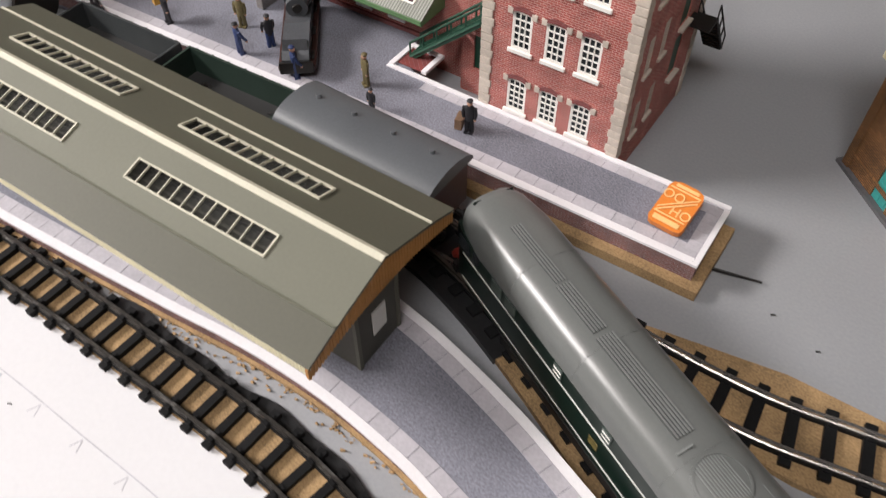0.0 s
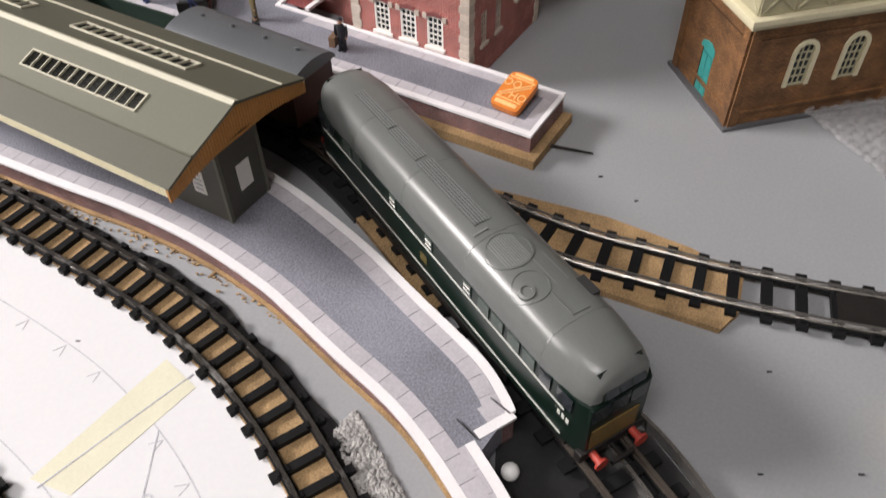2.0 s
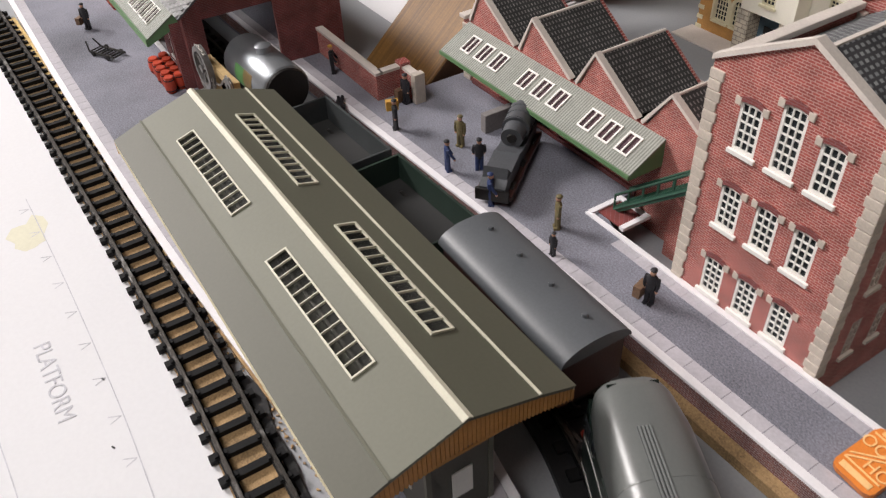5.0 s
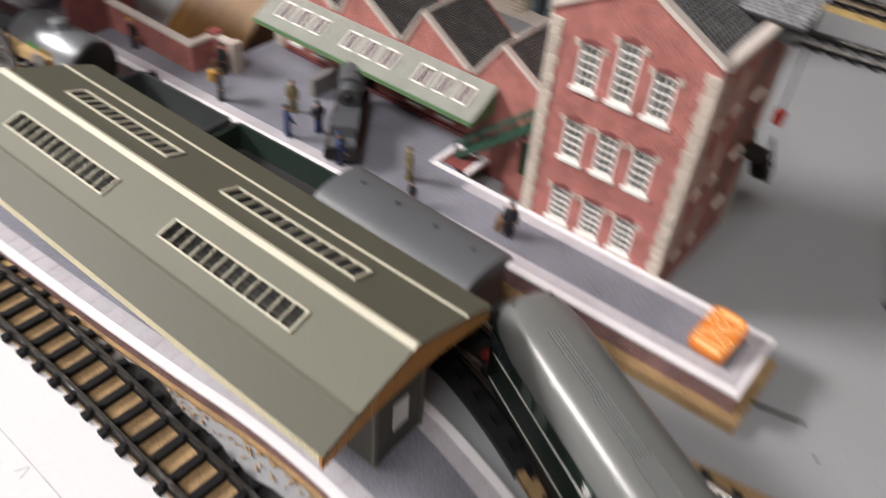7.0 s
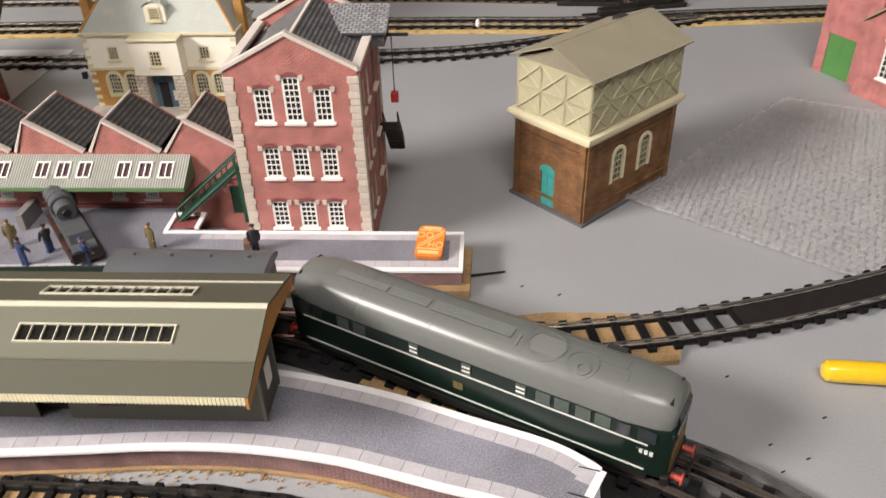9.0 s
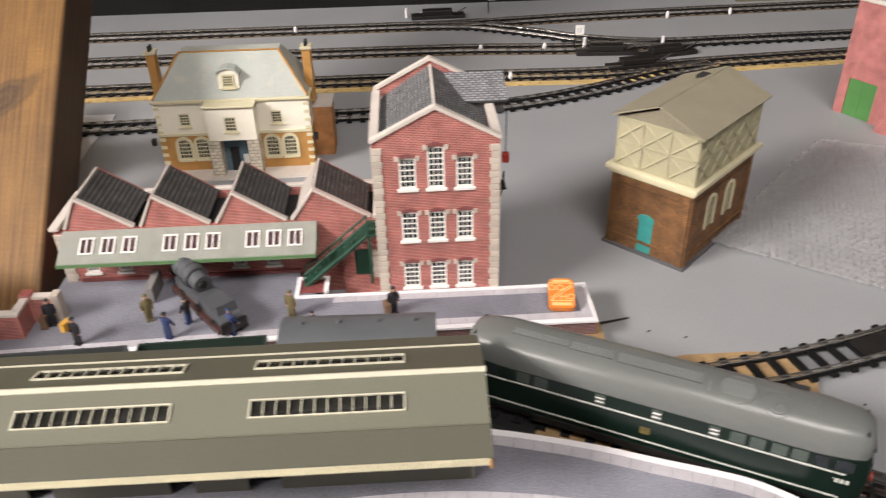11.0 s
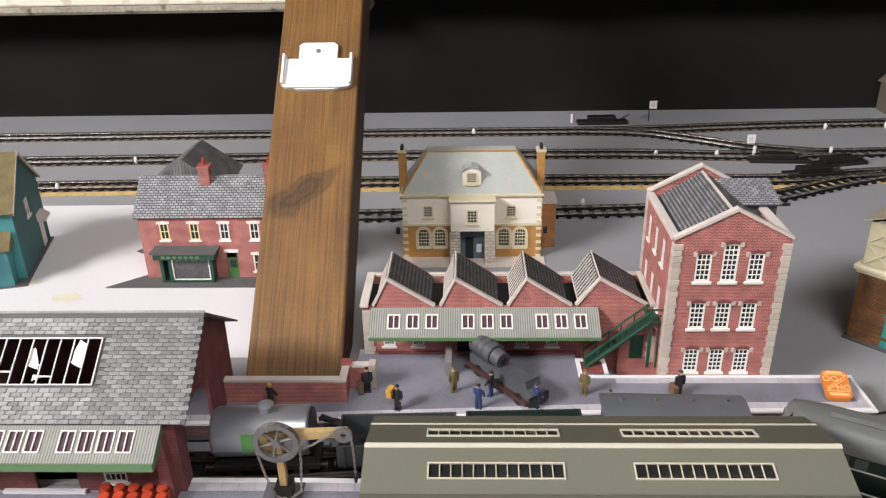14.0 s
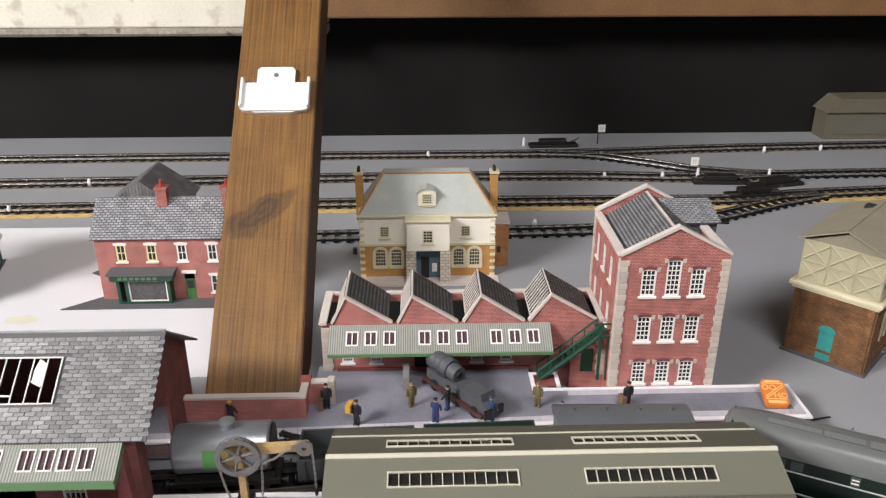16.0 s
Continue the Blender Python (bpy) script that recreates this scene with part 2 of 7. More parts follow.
M_HUT = mat("dark_olive_hut_board", (0.085, 0.082, 0.068), 0.65, var=0.12, grain=1.2, blotch=25)
M_DARK = mat("black_and_inner_shade", (0.02, 0.02, 0.02), 0.8, var=0.1, bump=0)
M_PANE = mat("dark_window_pane", (0.03, 0.035, 0.04), 0.12, var=0.3, grain=4, blotch=12, bump=0)
M_FRAME = mat("white_window_print", (0.82, 0.80, 0.76), 0.6, var=0.05, grain=1, blotch=8, bump=0)
M_BLACK = mat("matt_black_cloth", (0.0145, 0.014, 0.0135), 0.95, var=0.4, grain=2, blotch=200, bump=0.1)
M_BLACK.node_tree.nodes["Principled BSDF"].inputs["Specular IOR Level"].default_value = 0.05
M_GREEN = mat("dark_green_paint", (0.015, 0.062, 0.038), 0.5, var=0.15, grain=1, blotch=15)
M_LEAFGREEN = mat("fresh_green_paint", (0.075, 0.22, 0.06), 0.5, var=0.15, grain=1, blotch=15)
M_FASCIA = mat("mid_green_fascia", (0.11, 0.21, 0.095), 0.6, var=0.12, grain=1, blotch=15)
M_WOOD = wood("brown_sawn_timber", (0.072, 0.030, 0.006), (0.275, 0.138, 0.030), 1.6, knot=(-6, 168, 62, 26))
M_WOODSHADE = wood("shaded_timber_side", (0.03, 0.014, 0.006), (0.085, 0.04, 0.016), 2.5)
M_WHITEPLASTIC = mat("white_plastic", (0.85, 0.85, 0.85), 0.35, var=0.02, bump=0)
M_WALLPAINT = mat("dull_room_bounce_tone", (0.30, 0.28, 0.26), 0.9, var=0.05, grain=5, blotch=300, bump=0.05)
M_ROOMFLOOR = mat("brown_floor_boards", (0.22, 0.16, 0.11), 0.7, var=0.15, grain=10, blotch=200)

M_CLEAR = mat("clear_glazing_film", (0.10, 0.10, 0.09), 0.12, var=0.1, grain=3, blotch=20, bump=0)
M_CLEAR.node_tree.nodes["Principled BSDF"].inputs["Alpha"].default_value = 0.1
M_GREYGLASS = mat("grey_glazing", (0.085, 0.08, 0.082), 0.25, var=0.35, grain=3, blotch=10, bump=0)
M_INNERDK = mat("inner_shade_tone", (0.03, 0.03, 0.026), 0.8, var=0.2, grain=2, blotch=25)
M_INNER = mat("inner_lit_tone", (0.13, 0.13, 0.10), 0.8, var=0.2, grain=2, blotch=25)
M_HUTPOST = mat("olive_corner_post", (0.13, 0.125, 0.10), 0.6, var=0.1)
M_REDPAINT = mat("red_paint", (0.42, 0.035, 0.025), 0.45, var=0.15, grain=1, blotch=8)
M_DARKMETAL = mat("black_iron", (0.02, 0.018, 0.017), 0.5, 0.3, var=0.3, grain=1, blotch=8)
M_CORRUP = coursed("pale_corrugated_canopy", (0.34, 0.35, 0.315), (0.31, 0.32, 0.285), (0.18, 0.19, 0.165), 1.7, 60, 0.45, offset=0.0, var=0.1)

M_LOCOGREEN = mat("deep_green_loco_paint", (0.0045, 0.0135, 0.0095), 0.3, var=0.15, grain=2, blotch=20, bump=0.03)
M_LOCOROOF = mat("satin_grey_plastic", (0.135, 0.143, 0.138), 0.30, var=0.07, grain=1.2, blotch=40, bump=0.05)
M_LOCORIB = mat("ribbed_grey_plastic", (0.19, 0.20, 0.195), 0.35, var=0.08, grain=1, blotch=20, bump=0)
M_GRILLE = mat("shaded_grey_plastic", (0.075, 0.08, 0.08), 0.5, var=0.1)
M_LINING = mat("white_lining", (0.55, 0.56, 0.52), 0.5, var=0.15, grain=1, blotch=6)
M_LOUVRE = mat("grey_green_louvre", (0.07, 0.09, 0.08), 0.4, var=0.3, grain=1, blotch=5)
M_CRESTGOLD = mat("gold_transfer", (0.12, 0.095, 0.03), 0.5, var=0.4, grain=0.8, blotch=4)
M_YELLOWPANEL = mat("dull_yellow_paint", (0.17, 0.112, 0.035), 0.5, var=0.2, grain=1, blotch=8)
M_REDBEAM = mat("red_buffer_plastic", (0.38, 0.05, 0.035), 0.4, var=0.15, grain=1, blotch=8)
M_VANBODY = mat("dark_brown_plastic", (0.055, 0.022, 0.018), 0.45, var=0.2, grain=1, blotch=10)
M_VANROOF = mat("blue_grey_plastic", (0.098, 0.106, 0.115), 0.45, var=0.1, grain=1.2, blotch=30, bump=0.05)
M_WAGONGREEN = mat("dark_green_wagon_plastic", (0.019, 0.034, 0.026), 0.5, var=0.2, grain=1, blotch=12)
M_WAGONGREY = mat("dark_grey_wagon_plastic", (0.045, 0.05, 0.052), 0.5, var=0.2, grain=1, blotch=12)
M_SILVER = mat("silver_paint", (0.29, 0.31, 0.33), 0.33, 0.6, var=0.1, grain=1, blotch=15, bump=0.03)
M_OCHRE = mat("ochre_stone_card", (0.46, 0.24, 0.07), 0.75, var=0.22, grain=1, blotch=8, bump=0.1)
M_CREAMWALL = mat("cream_render_card", (0.86, 0.82, 0.70), 0.75, var=0.05, grain=1, blotch=20, bump=0.05)
M_RUSTIC = coursed("rusticated_stone", (0.68, 0.62, 0.50), (0.62, 0.56, 0.45), (0.35, 0.30, 0.24), 6, 3.2, 0.35)
M_PORCHBLUE = mat("blue_porch_print", (0.10, 0.17, 0.22), 0.6, var=0.2, grain=1, blotch=6)
M_PALEROOF = mat("pale_roof_paint", (0.40, 0.43, 0.40), 0.6, var=0.12, grain=1.2, blotch=25, bump=0.08, wear=(0.46, 0.46, 0.40))
M_ORANGEBRICK = coursed("orange_brick_card", (0.46, 0.19, 0.055), (0.40, 0.16, 0.05), (0.40, 0.24, 0.12), 3.2, 1.05, 0.15)
M_TEAL = mat("turquoise_paint", (0.045, 0.33, 0.31), 0.5, var=0.15, grain=1, blotch=6)
M_BOARDDK = mat("dark_grey_card", (0.10, 0.10, 0.105), 0.7, var=0.12, grain=1, blotch=20)
M_TANK = mat("buff_tank_plastic", (0.42, 0.39, 0.26), 0.6, var=0.12, grain=1, blotch=12, bump=0.1)
M_TANKROOF = mat("grey_buff_felt_and_shade", (0.26, 0.235, 0.17), 0.8, var=0.15, grain=1.2, blotch=25, bump=0.2)

M_PLUMGLASS = mat("plum_grey_glazing", (0.09, 0.055, 0.065), 0.25, var=0.35, grain=2, blotch=8, bump=0)
M_CREAMYELLOW = mat("cream_yellow_frame", (0.78, 0.70, 0.36), 0.6, var=0.06, grain=1, blotch=8, bump=0)
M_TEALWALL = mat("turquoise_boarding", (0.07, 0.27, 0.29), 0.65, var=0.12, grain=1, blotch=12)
M_TEALSHADE = mat("shaded_turquoise_boarding", (0.045, 0.15, 0.16), 0.65, var=0.15, grain=1, blotch=12)
M_BROWNROOF = mat("mottled_brown_roof", (0.17, 0.135, 0.055), 0.8, var=0.35, grain=1.2, blotch=10, bump=0.2)
M_PINKBRICK = coursed("pink_red_brick_card", (0.42, 0.13, 0.12), (0.36, 0.11, 0.105), (0.46, 0.24, 0.22), 3.2, 1.05, 0.15)
M_BLUEGREY = mat("blue_grey_card", (0.26, 0.31, 0.35), 0.7, var=0.12, grain=1, blotch=12)
M_HUTBROWN = mat("dim_olive_brown", (0.13, 0.115, 0.08), 0.7, var=0.15, grain=1.5, blotch=20)
M_WHITEWASH = mat("flaking_whitewash", (0.76, 0.73, 0.62), 0.85, var=0.1, grain=4, blotch=70, bump=0.3, wear=(0.56, 0.52, 0.42))
M_OLDEDGE = mat("grey_weathered_wood", (0.34, 0.31, 0.25), 0.85, var=0.35, grain=4, blotch=50, bump=0.4, wear=(0.12, 0.10, 0.07))
M_WOODX = mat("brown_sawn_timber_across", (0.19, 0.098, 0.04), 0.65, var=0.3, grain=3, blotch=60, bump=0.25)
M_PALEWOOD = wood("pale_strip_wood", (0.34, 0.22, 0.09), (0.50, 0.36, 0.17), 1.2)
M_CASTGREY = mat("grey_whitemetal", (0.16, 0.155, 0.15), 0.45, 0.35, var=0.25, grain=1, blotch=6)
M_CASTDARK = mat("dark_grey_casting", (0.075, 0.08, 0.088), 0.5, var=0.2, grain=1, blotch=8)
M_CHAIN = mat("bright_chain", (0.45, 0.43, 0.40), 0.35, 0.85, var=0.2, grain=1, blotch=6)
M_BARREL = mat("red_barrel_paint", (0.50, 0.06, 0.025), 0.45, var=0.2, grain=1, blotch=6, random=0.4)
M_BARRELDK = mat("black_hoop", (0.05, 0.012, 0.01), 0.5, var=0.2)
M_TOKEN = mat("orange_moulded_plastic", (0.66, 0.20, 0.03), 0.4, var=0.1, grain=1, blotch=8, bump=0.05)
M_TOKENPALE = mat("pale_orange_relief", (0.84, 0.52, 0.22), 0.45, var=0.15, grain=1, blotch=6)
M_BLACKBASE = mat("black_board_paint_and_shade", (0.014, 0.014, 0.015), 0.45, var=0.4, grain=2, blotch=25, bump=0.2)
M_GRAVEL = mat("grey_white_ballast", (0.36, 0.35, 0.34), 0.9, var=0.6, grain=1.6, blotch=5, bump=0.3)
M_BUBBLE = mat("clear_bubble_film", (0.55, 0.55, 0.56), 0.12, var=0.1, grain=4, blotch=30, bump=0.3)
M_BUBBLE.node_tree.nodes["Principled BSDF"].inputs["Alpha"].default_value = 0.27
M_YELLOWPLASTIC = mat("amber_plastic", (0.75, 0.48, 0.02), 0.2, var=0.06, coat=0.5, bump=0)
M_SKIN = mat("pale_pink_paint", (0.52, 0.30, 0.21), 0.6, var=0.1)
M_FIGDARK = mat("black_figure_paint", (0.016, 0.016, 0.02), 0.55, var=0.3, grain=1, blotch=4)
M_FIGBLUE = mat("blue_figure_paint", (0.022, 0.04, 0.12), 0.55, var=0.3, grain=1, blotch=4)
M_KHAKI = mat("khaki_figure_paint", (0.13, 0.105, 0.045), 0.6, var=0.3, grain=1, blotch=4)
M_BAG = mat("ochre_bag_paint", (0.55, 0.30, 0.05), 0.6, var=0.2, grain=1, blotch=4)
M_SUITCASE = mat("brown_case_paint", (0.17, 0.10, 0.06), 0.6, var=0.25, grain=1, blotch=4)


# ---- building blocks (millimetres) ----
def box(bm, x0, y0, z0, x1, y1, z1, bevel=0.0):
    vs = [bm.verts.new(p) for p in ((x0, y0, z0), (x1, y0, z0), (x1, y1, z0), (x0, y1, z0), (x0, y0, z1), (x1, y0, z1), (x1, y1, z1), (x0, y1, z1))]
    fs = [bm.faces.new([vs[i] for i in q]) for q in ((3, 2, 1, 0), (4, 5, 6, 7), (0, 1, 5, 4), (1, 2, 6, 5), (2, 3, 7, 6), (3, 0, 4, 7))]
    if bevel:
        bmesh.ops.bevel(bm, geom=list({e for f in fs for e in f.edges}), offset=bevel, segments=2, affect="EDGES", profile=0.5)
    return bm


def boxes(*rows, bevel=0.0):
    bm = bmesh.new()
    for r in rows:
        box(bm, *r, bevel=bevel)
    return bm


def prism(outline, a, b, axis="y", bm=None):
    """The outline (2D) pushed from a to b along an axis. x: outline is (y, z); y: (x, z); z: (x, y)."""
    bm = bm or bmesh.new()
    put = {"x": lambda p, t: (t, p[0], p[1]), "y": lambda p, t: (p[0], t, p[1]), "z": lambda p, t: (p[0], p[1], t)}[axis]
    lo, hi = [bm.verts.new(put(p, a)) for p in outline], [bm.verts.new(put(p, b)) for p in outline]
    n = len(outline)
    fs = [bm.faces.new(lo), bm.faces.new(hi[::-1])] + [bm.faces.new((lo[i], hi[i], hi[(i + 1) % n], lo[(i + 1) % n])) for i in range(n)]
    bmesh.ops.recalc_face_normals(bm, faces=fs)
    return bm


def rod(bm, p0, p1, r0, r1=None, n=10):
    p0, p1 = Vector(p0), Vector(p1)
    r1 = r0 if r1 is None else r1
    q = (p1 - p0).to_track_quat("Z", "Y")
    rings = [[bm.verts.new(p + q @ Vector((r * math.cos(2 * math.pi * i / n), r * math.sin(2 * math.pi * i / n), 0))) for i in range(n)] for p, r in ((p0, r0), (p1, r1))]
    for i in range(n):
        j = (i + 1) % n
        bm.faces.new((rings[0][i], rings[0][j], rings[1][j], rings[1][i]))
    bm.faces.new(rings[0][::-1])
    bm.faces.new(rings[1])
    return bm


def loft(bm, rings, caps=True):
    """Skin through rings of equal count."""
    vs = [[bm.verts.new(p) for p in ring] for ring in rings]
    n = len(vs[0])
    fs = []
    for a, b in zip(vs, vs[1:]):
        for i in range(n):
            j = (i + 1) % n
            fs.append(bm.faces.new((a[i], a[j], b[j], b[i])))
    if caps:
        fs += [bm.faces.new(vs[0][::-1]), bm.faces.new(vs[-1])]
    bmesh.ops.recalc_face_normals(bm, faces=fs)
    return bm


def ball(bm, x, y, z, rx, ry=None, rz=None, seg=10):
    ry, rz = ry or rx, rz or rx
    bmesh.ops.create_uvsphere(bm, u_segments=seg, v_segments=max(6, seg * 2 // 3), radius=1, matrix=Matrix.Translation((x, y, z)) @ Matrix.Diagonal((rx, ry, rz, 1)))
    return bm


def ring_band(bm, centre, r_in, r_out, y0, y1, n=28):
    """A flat wheel rim in the x-z plane."""
    cx, cz = centre
    for i in range(n):
        a, b = 2 * math.pi * i / n, 2 * math.pi * (i + 1) / n
        q = [(cx + r * math.cos(t), cz + r * math.sin(t)) for r, t in ((r_in, a), (r_out, a), (r_out, b), (r_in, b))]
        prism(q, y0, y1, "y", bm)
    return bm


def mm_mesh(name, bm, smooth=False):
    bmesh.ops.scale(bm, vec=(MM, MM, MM), verts=bm.verts)
    me = bpy.data.meshes.new(name)
    bm.to_mesh(me)
    bm.free()
    if smooth:
        me.shade_smooth()
        me.set_sharp_from_angle(angle=radians(38))
    return me


def mpose(x=0, y=0, z=0, rx=0, ry=0, rz=0):
    return pose(x * MM, y * MM, z * MM, rx, ry, rz)


def thing(name, x, y, z, rz=0, label="", category="", group="", kind=""):
    ob = new(name)
    ob.empty_display_size = 0.005
    ob.matrix_basis = mpose(x, y, z, 0, 0, rz)
    return tagged(ob, label, category, group, kind)


def part(name, bm, material, parent=None, label="", at=None, smooth=False, kind=""):
    """One mesh object (bm in mm, or a ready mesh) under a thing or a part."""
    me = bm if isinstance(bm, bpy.types.Mesh) else mm_mesh(name, bm, smooth)
    if material and not me.materials:
        me.materials.append(material)
    ob = new(name, me)
    ob.parent = parent
    ob.matrix_basis = at or Matrix.Identity(4)
    return tagged(ob, label, kind=kind)


def solid(name, bm, material, label, category, group="", kind="", at=None, smooth=False):
    """A thing that is one mesh."""
    return tagged(part(name, bm, material, None, "", at, smooth), label, category, group, kind)


def wall_mesh(w, h, t, holes=()):
    """A wall along x from 0 to w, 0 to h high, its face at y = 0 and its back at y = t, with rectangular holes (x0, z0, x1, z1)."""
    bm = bmesh.new()
    xs = sorted({0, w, *(v for o in holes for v in (o[0], o[2]))})
    zs = sorted({0, h, *(v for o in holes for v in (o[1], o[3]))})
    grid = {(i, k): bm.verts.new((x, 0, z)) for i, x in enumerate(xs) for k, z in enumerate(zs)}
    back = {key: bm.verts.new((v.co.x, t, v.co.z)) for key, v in grid.items()}

    def full(i, k):
        if not (0 <= i < len(xs) - 1 and 0 <= k < len(zs) - 1):
            return False
        cx, cz = (xs[i] + xs[i + 1]) / 2, (zs[k] + zs[k + 1]) / 2
        return not any(o[0] < cx < o[2] and o[1] < cz < o[3] for o in holes)

    for i in range(len(xs) - 1):
        for k in range(len(zs) - 1):
            if not full(i, k):
                continue
            a, b, c, d = (i, k), (i + 1, k), (i + 1, k + 1), (i, k + 1)
            bm.faces.new([grid[q] for q in (a, b, c, d)])
            bm.faces.new([back[q] for q in (d, c, b, a)])
            for (p, q), other in (((a, b), (i, k - 1)), ((b, c), (i + 1, k)), ((c, d), (i, k + 1)), ((d, a), (i - 1, k))):
                if not full(*other):
                    bm.faces.new((grid[q], grid[p], back[p], back[q]))
    bmesh.ops.recalc_face_normals(bm, faces=bm.faces)
    bmesh.ops.delete(bm, geom=[v for v in bm.verts if not v.link_faces], context="VERTS")
    return bm


MESHES = {}


def shared(key, build, material, smooth=False):
    if key not in MESHES:
        MESHES[key] = mm_mesh(str(key[0]), build(), smooth)
        MESHES[key].materials.append(material)
    return MESHES[key]


def lattice(w, h, cols, rows, edge=0.7, bar=0.45, depth=0.8):
    """A window frame with glazing bars, from 0 to w and 0 to h, in the x-z plane."""
    pw, ph = (w - 2 * edge + bar) / cols, (h - 2 * edge + bar) / rows
    holes = [(edge + pw * i, edge + ph * k, edge + pw * (i + 1) - bar, edge + ph * (k + 1) - bar) for i in range(cols) for k in range(rows)]
    bm = wall_mesh(w, h, depth, holes)
    bmesh.ops.translate(bm, vec=(0, -depth, 0), verts=bm.verts)
    return bm


def window(parent, wall_pose, x, z, w, h, cols=3, rows=4, frame_mat=None, sill_mat=None, sill=True, head=None, pane_mat=None):
    """A window set in a hole of a wall: frame, pane, sill, and an arched or flat head on the face."""
    frame_mat, pane_mat = frame_mat or M_FRAME, pane_mat or M_PANE
    at = wall_pose @ mpose(x, 0.9, z)
    fr = part("window", shared(("window_frame", w, h, cols, rows, frame_mat.name), lambda: lattice(w, h, cols, rows, 1.25 if w > 8 else 0.9, 0.5), frame_mat), None, parent, at=at)
    part("pane", shared(("pane", w, h, pane_mat.name), lambda: boxes((0.1, 0.1, 0.1, w - 0.1, 0.5, h - 0.1)), pane_mat), None, fr, "dark glazing")
    if sill:
        part("sill", shared(("sill", w, (sill_mat or M_FRAME).name), lambda: boxes((-1.3, -2.2, -1.9, w + 1.3, -0.3, 0.0), bevel=0.15), sill_mat or M_FRAME), None, fr)
    if head:
        if head == M_STONE:
            part("arch", shared(("arch", w), lambda: prism([(-0.4, -0.8), (w * 0.25, 0.0), (w * 0.5, 0.3), (w * 0.75, 0.0), (w + 0.4, -0.8), (w + 1.2, 1.0), (w * 0.75, 2.3), (w * 0.5, 2.7), (w * 0.25, 2.3), (-1.2, 1.0)], -1.6, -0.85), M_BRICKDK), None, fr, "dark brick arch", at=mpose(0, 0, h))
            for x0 in (-2.4, w - 0.4):
                part("springer", shared(("springer",), lambda: boxes((0, -1.75, -2.2, 2.8, -0.9, 1.1), bevel=0.2), M_STONE), None, fr, at=mpose(x0, 0, h))
        elif head == M_CREAM:
            a_ = [(w / 2 + (w / 2 + 1.9) * math.cos(t_), h - w / 2 + (w / 2 + 2.2) * math.sin(t_)) for t_ in [math.pi * k / 10 for k in range(11)]]
            b_ = [(w / 2 + (w / 2 - 0.5) * math.cos(t_), h - w / 2 + (w / 2 - 0.2) * math.sin(t_)) for t_ in [math.pi * k / 10 for k in range(11)]]

            def surround():
                bm = bmesh.new()
                for i in range(10):
                    prism([a_[i], a_[i + 1], b_[i + 1], b_[i]], -1.9, -0.92, "y", bm)
                box(bm, -1.9, -1.9, 0, 0.4, -0.92, h - w / 2)
                box(bm, w - 0.4, -1.9, 0, w + 1.9, -0.92, h - w / 2)
                for s_, c_ in ((0.0, -0.2), (w, 0.2)):
                    prism([(s_ - c_ * 0, h - w / 2), (s_, h), (w / 2, h + 0.1), (w / 2, h - 0.3), (w / 2 + (s_ - w / 2) * 0.68, h - w / 2 + (w / 2) * 0.68)], -1.0, -0.92, "y", bm)
                return bm

            part("surround", shared(("surround", w, h), surround, head), None, fr, "cream arched surround")
        else:
            part("lintel", shared(("lintel", w, head.name), lambda: prism([(-1.2, -0.6), (w + 1.2, -0.6), (w + 1.8, 1.6), (w * 0.5 + 1.4, 2.2), (w * 0.5 - 1.4, 2.2), (-1.8, 1.6)], -1.7, -0.9), head), None, fr, at=mpose(0, 0, h))
    return fr


def slab_pose(origin, along, up):
    """A pose whose x runs along, y up the slope, z outwards."""
    ex = Vector(along).normalized()
    ez = ex.cross(Vector(up)).normalized()
    ey = ez.cross(ex)
    m = Matrix((ex, ey, ez)).transposed().to_4x4()
    m.translation = Vector(origin) * MM
    return m


def smooth_line(points, step=4.0):
    """A Catmull-Rom line through plan points, resampled at even steps."""
    p = [Vector(q) for q in points]
    p = [2 * p[0] - p[1], *p, 2 * p[-1] - p[-2]]
    fine = []
    for a, b, c, d in zip(p, p[1:], p[2:], p[3:]):
        for i in range(24):
            t = i / 24
            fine.append(0.5 * (2 * b + (c - a) * t + (2 * a - 5 * b + 4 * c - d) * t * t + (3 * b - a - 3 * c + d) * t ** 3))
    fine.append(p[-2])
    out, left = [fine[0]], step
    for a, b in zip(fine, fine[1:]):
        seg = (b - a).length
        while seg >= left:
            a = a + (b - a) * (left / seg)
            out.append(a)
            seg, left = (b - a).length, step
        left -= seg
    return out


def offset_line(line, d):
    """The line moved d to its left."""
    out = []
    for i, p in enumerate(line):
        t = (line[min(i + 1, len(line) - 1)] - line[max(i - 1, 0)]).normalized()
        out.append(p + Vector((-t.y, t.x)) * d)
    return out


def ribbon(bm, left, right, z0, z1):
    """A solid strip between two plan lines."""
    loft(bm, [[(a.x, a.y, z0), (b.x, b.y, z0), (b.x, b.y, z1), (a.x, a.y, z1)] for a, b in zip(left, right)])
    return bm


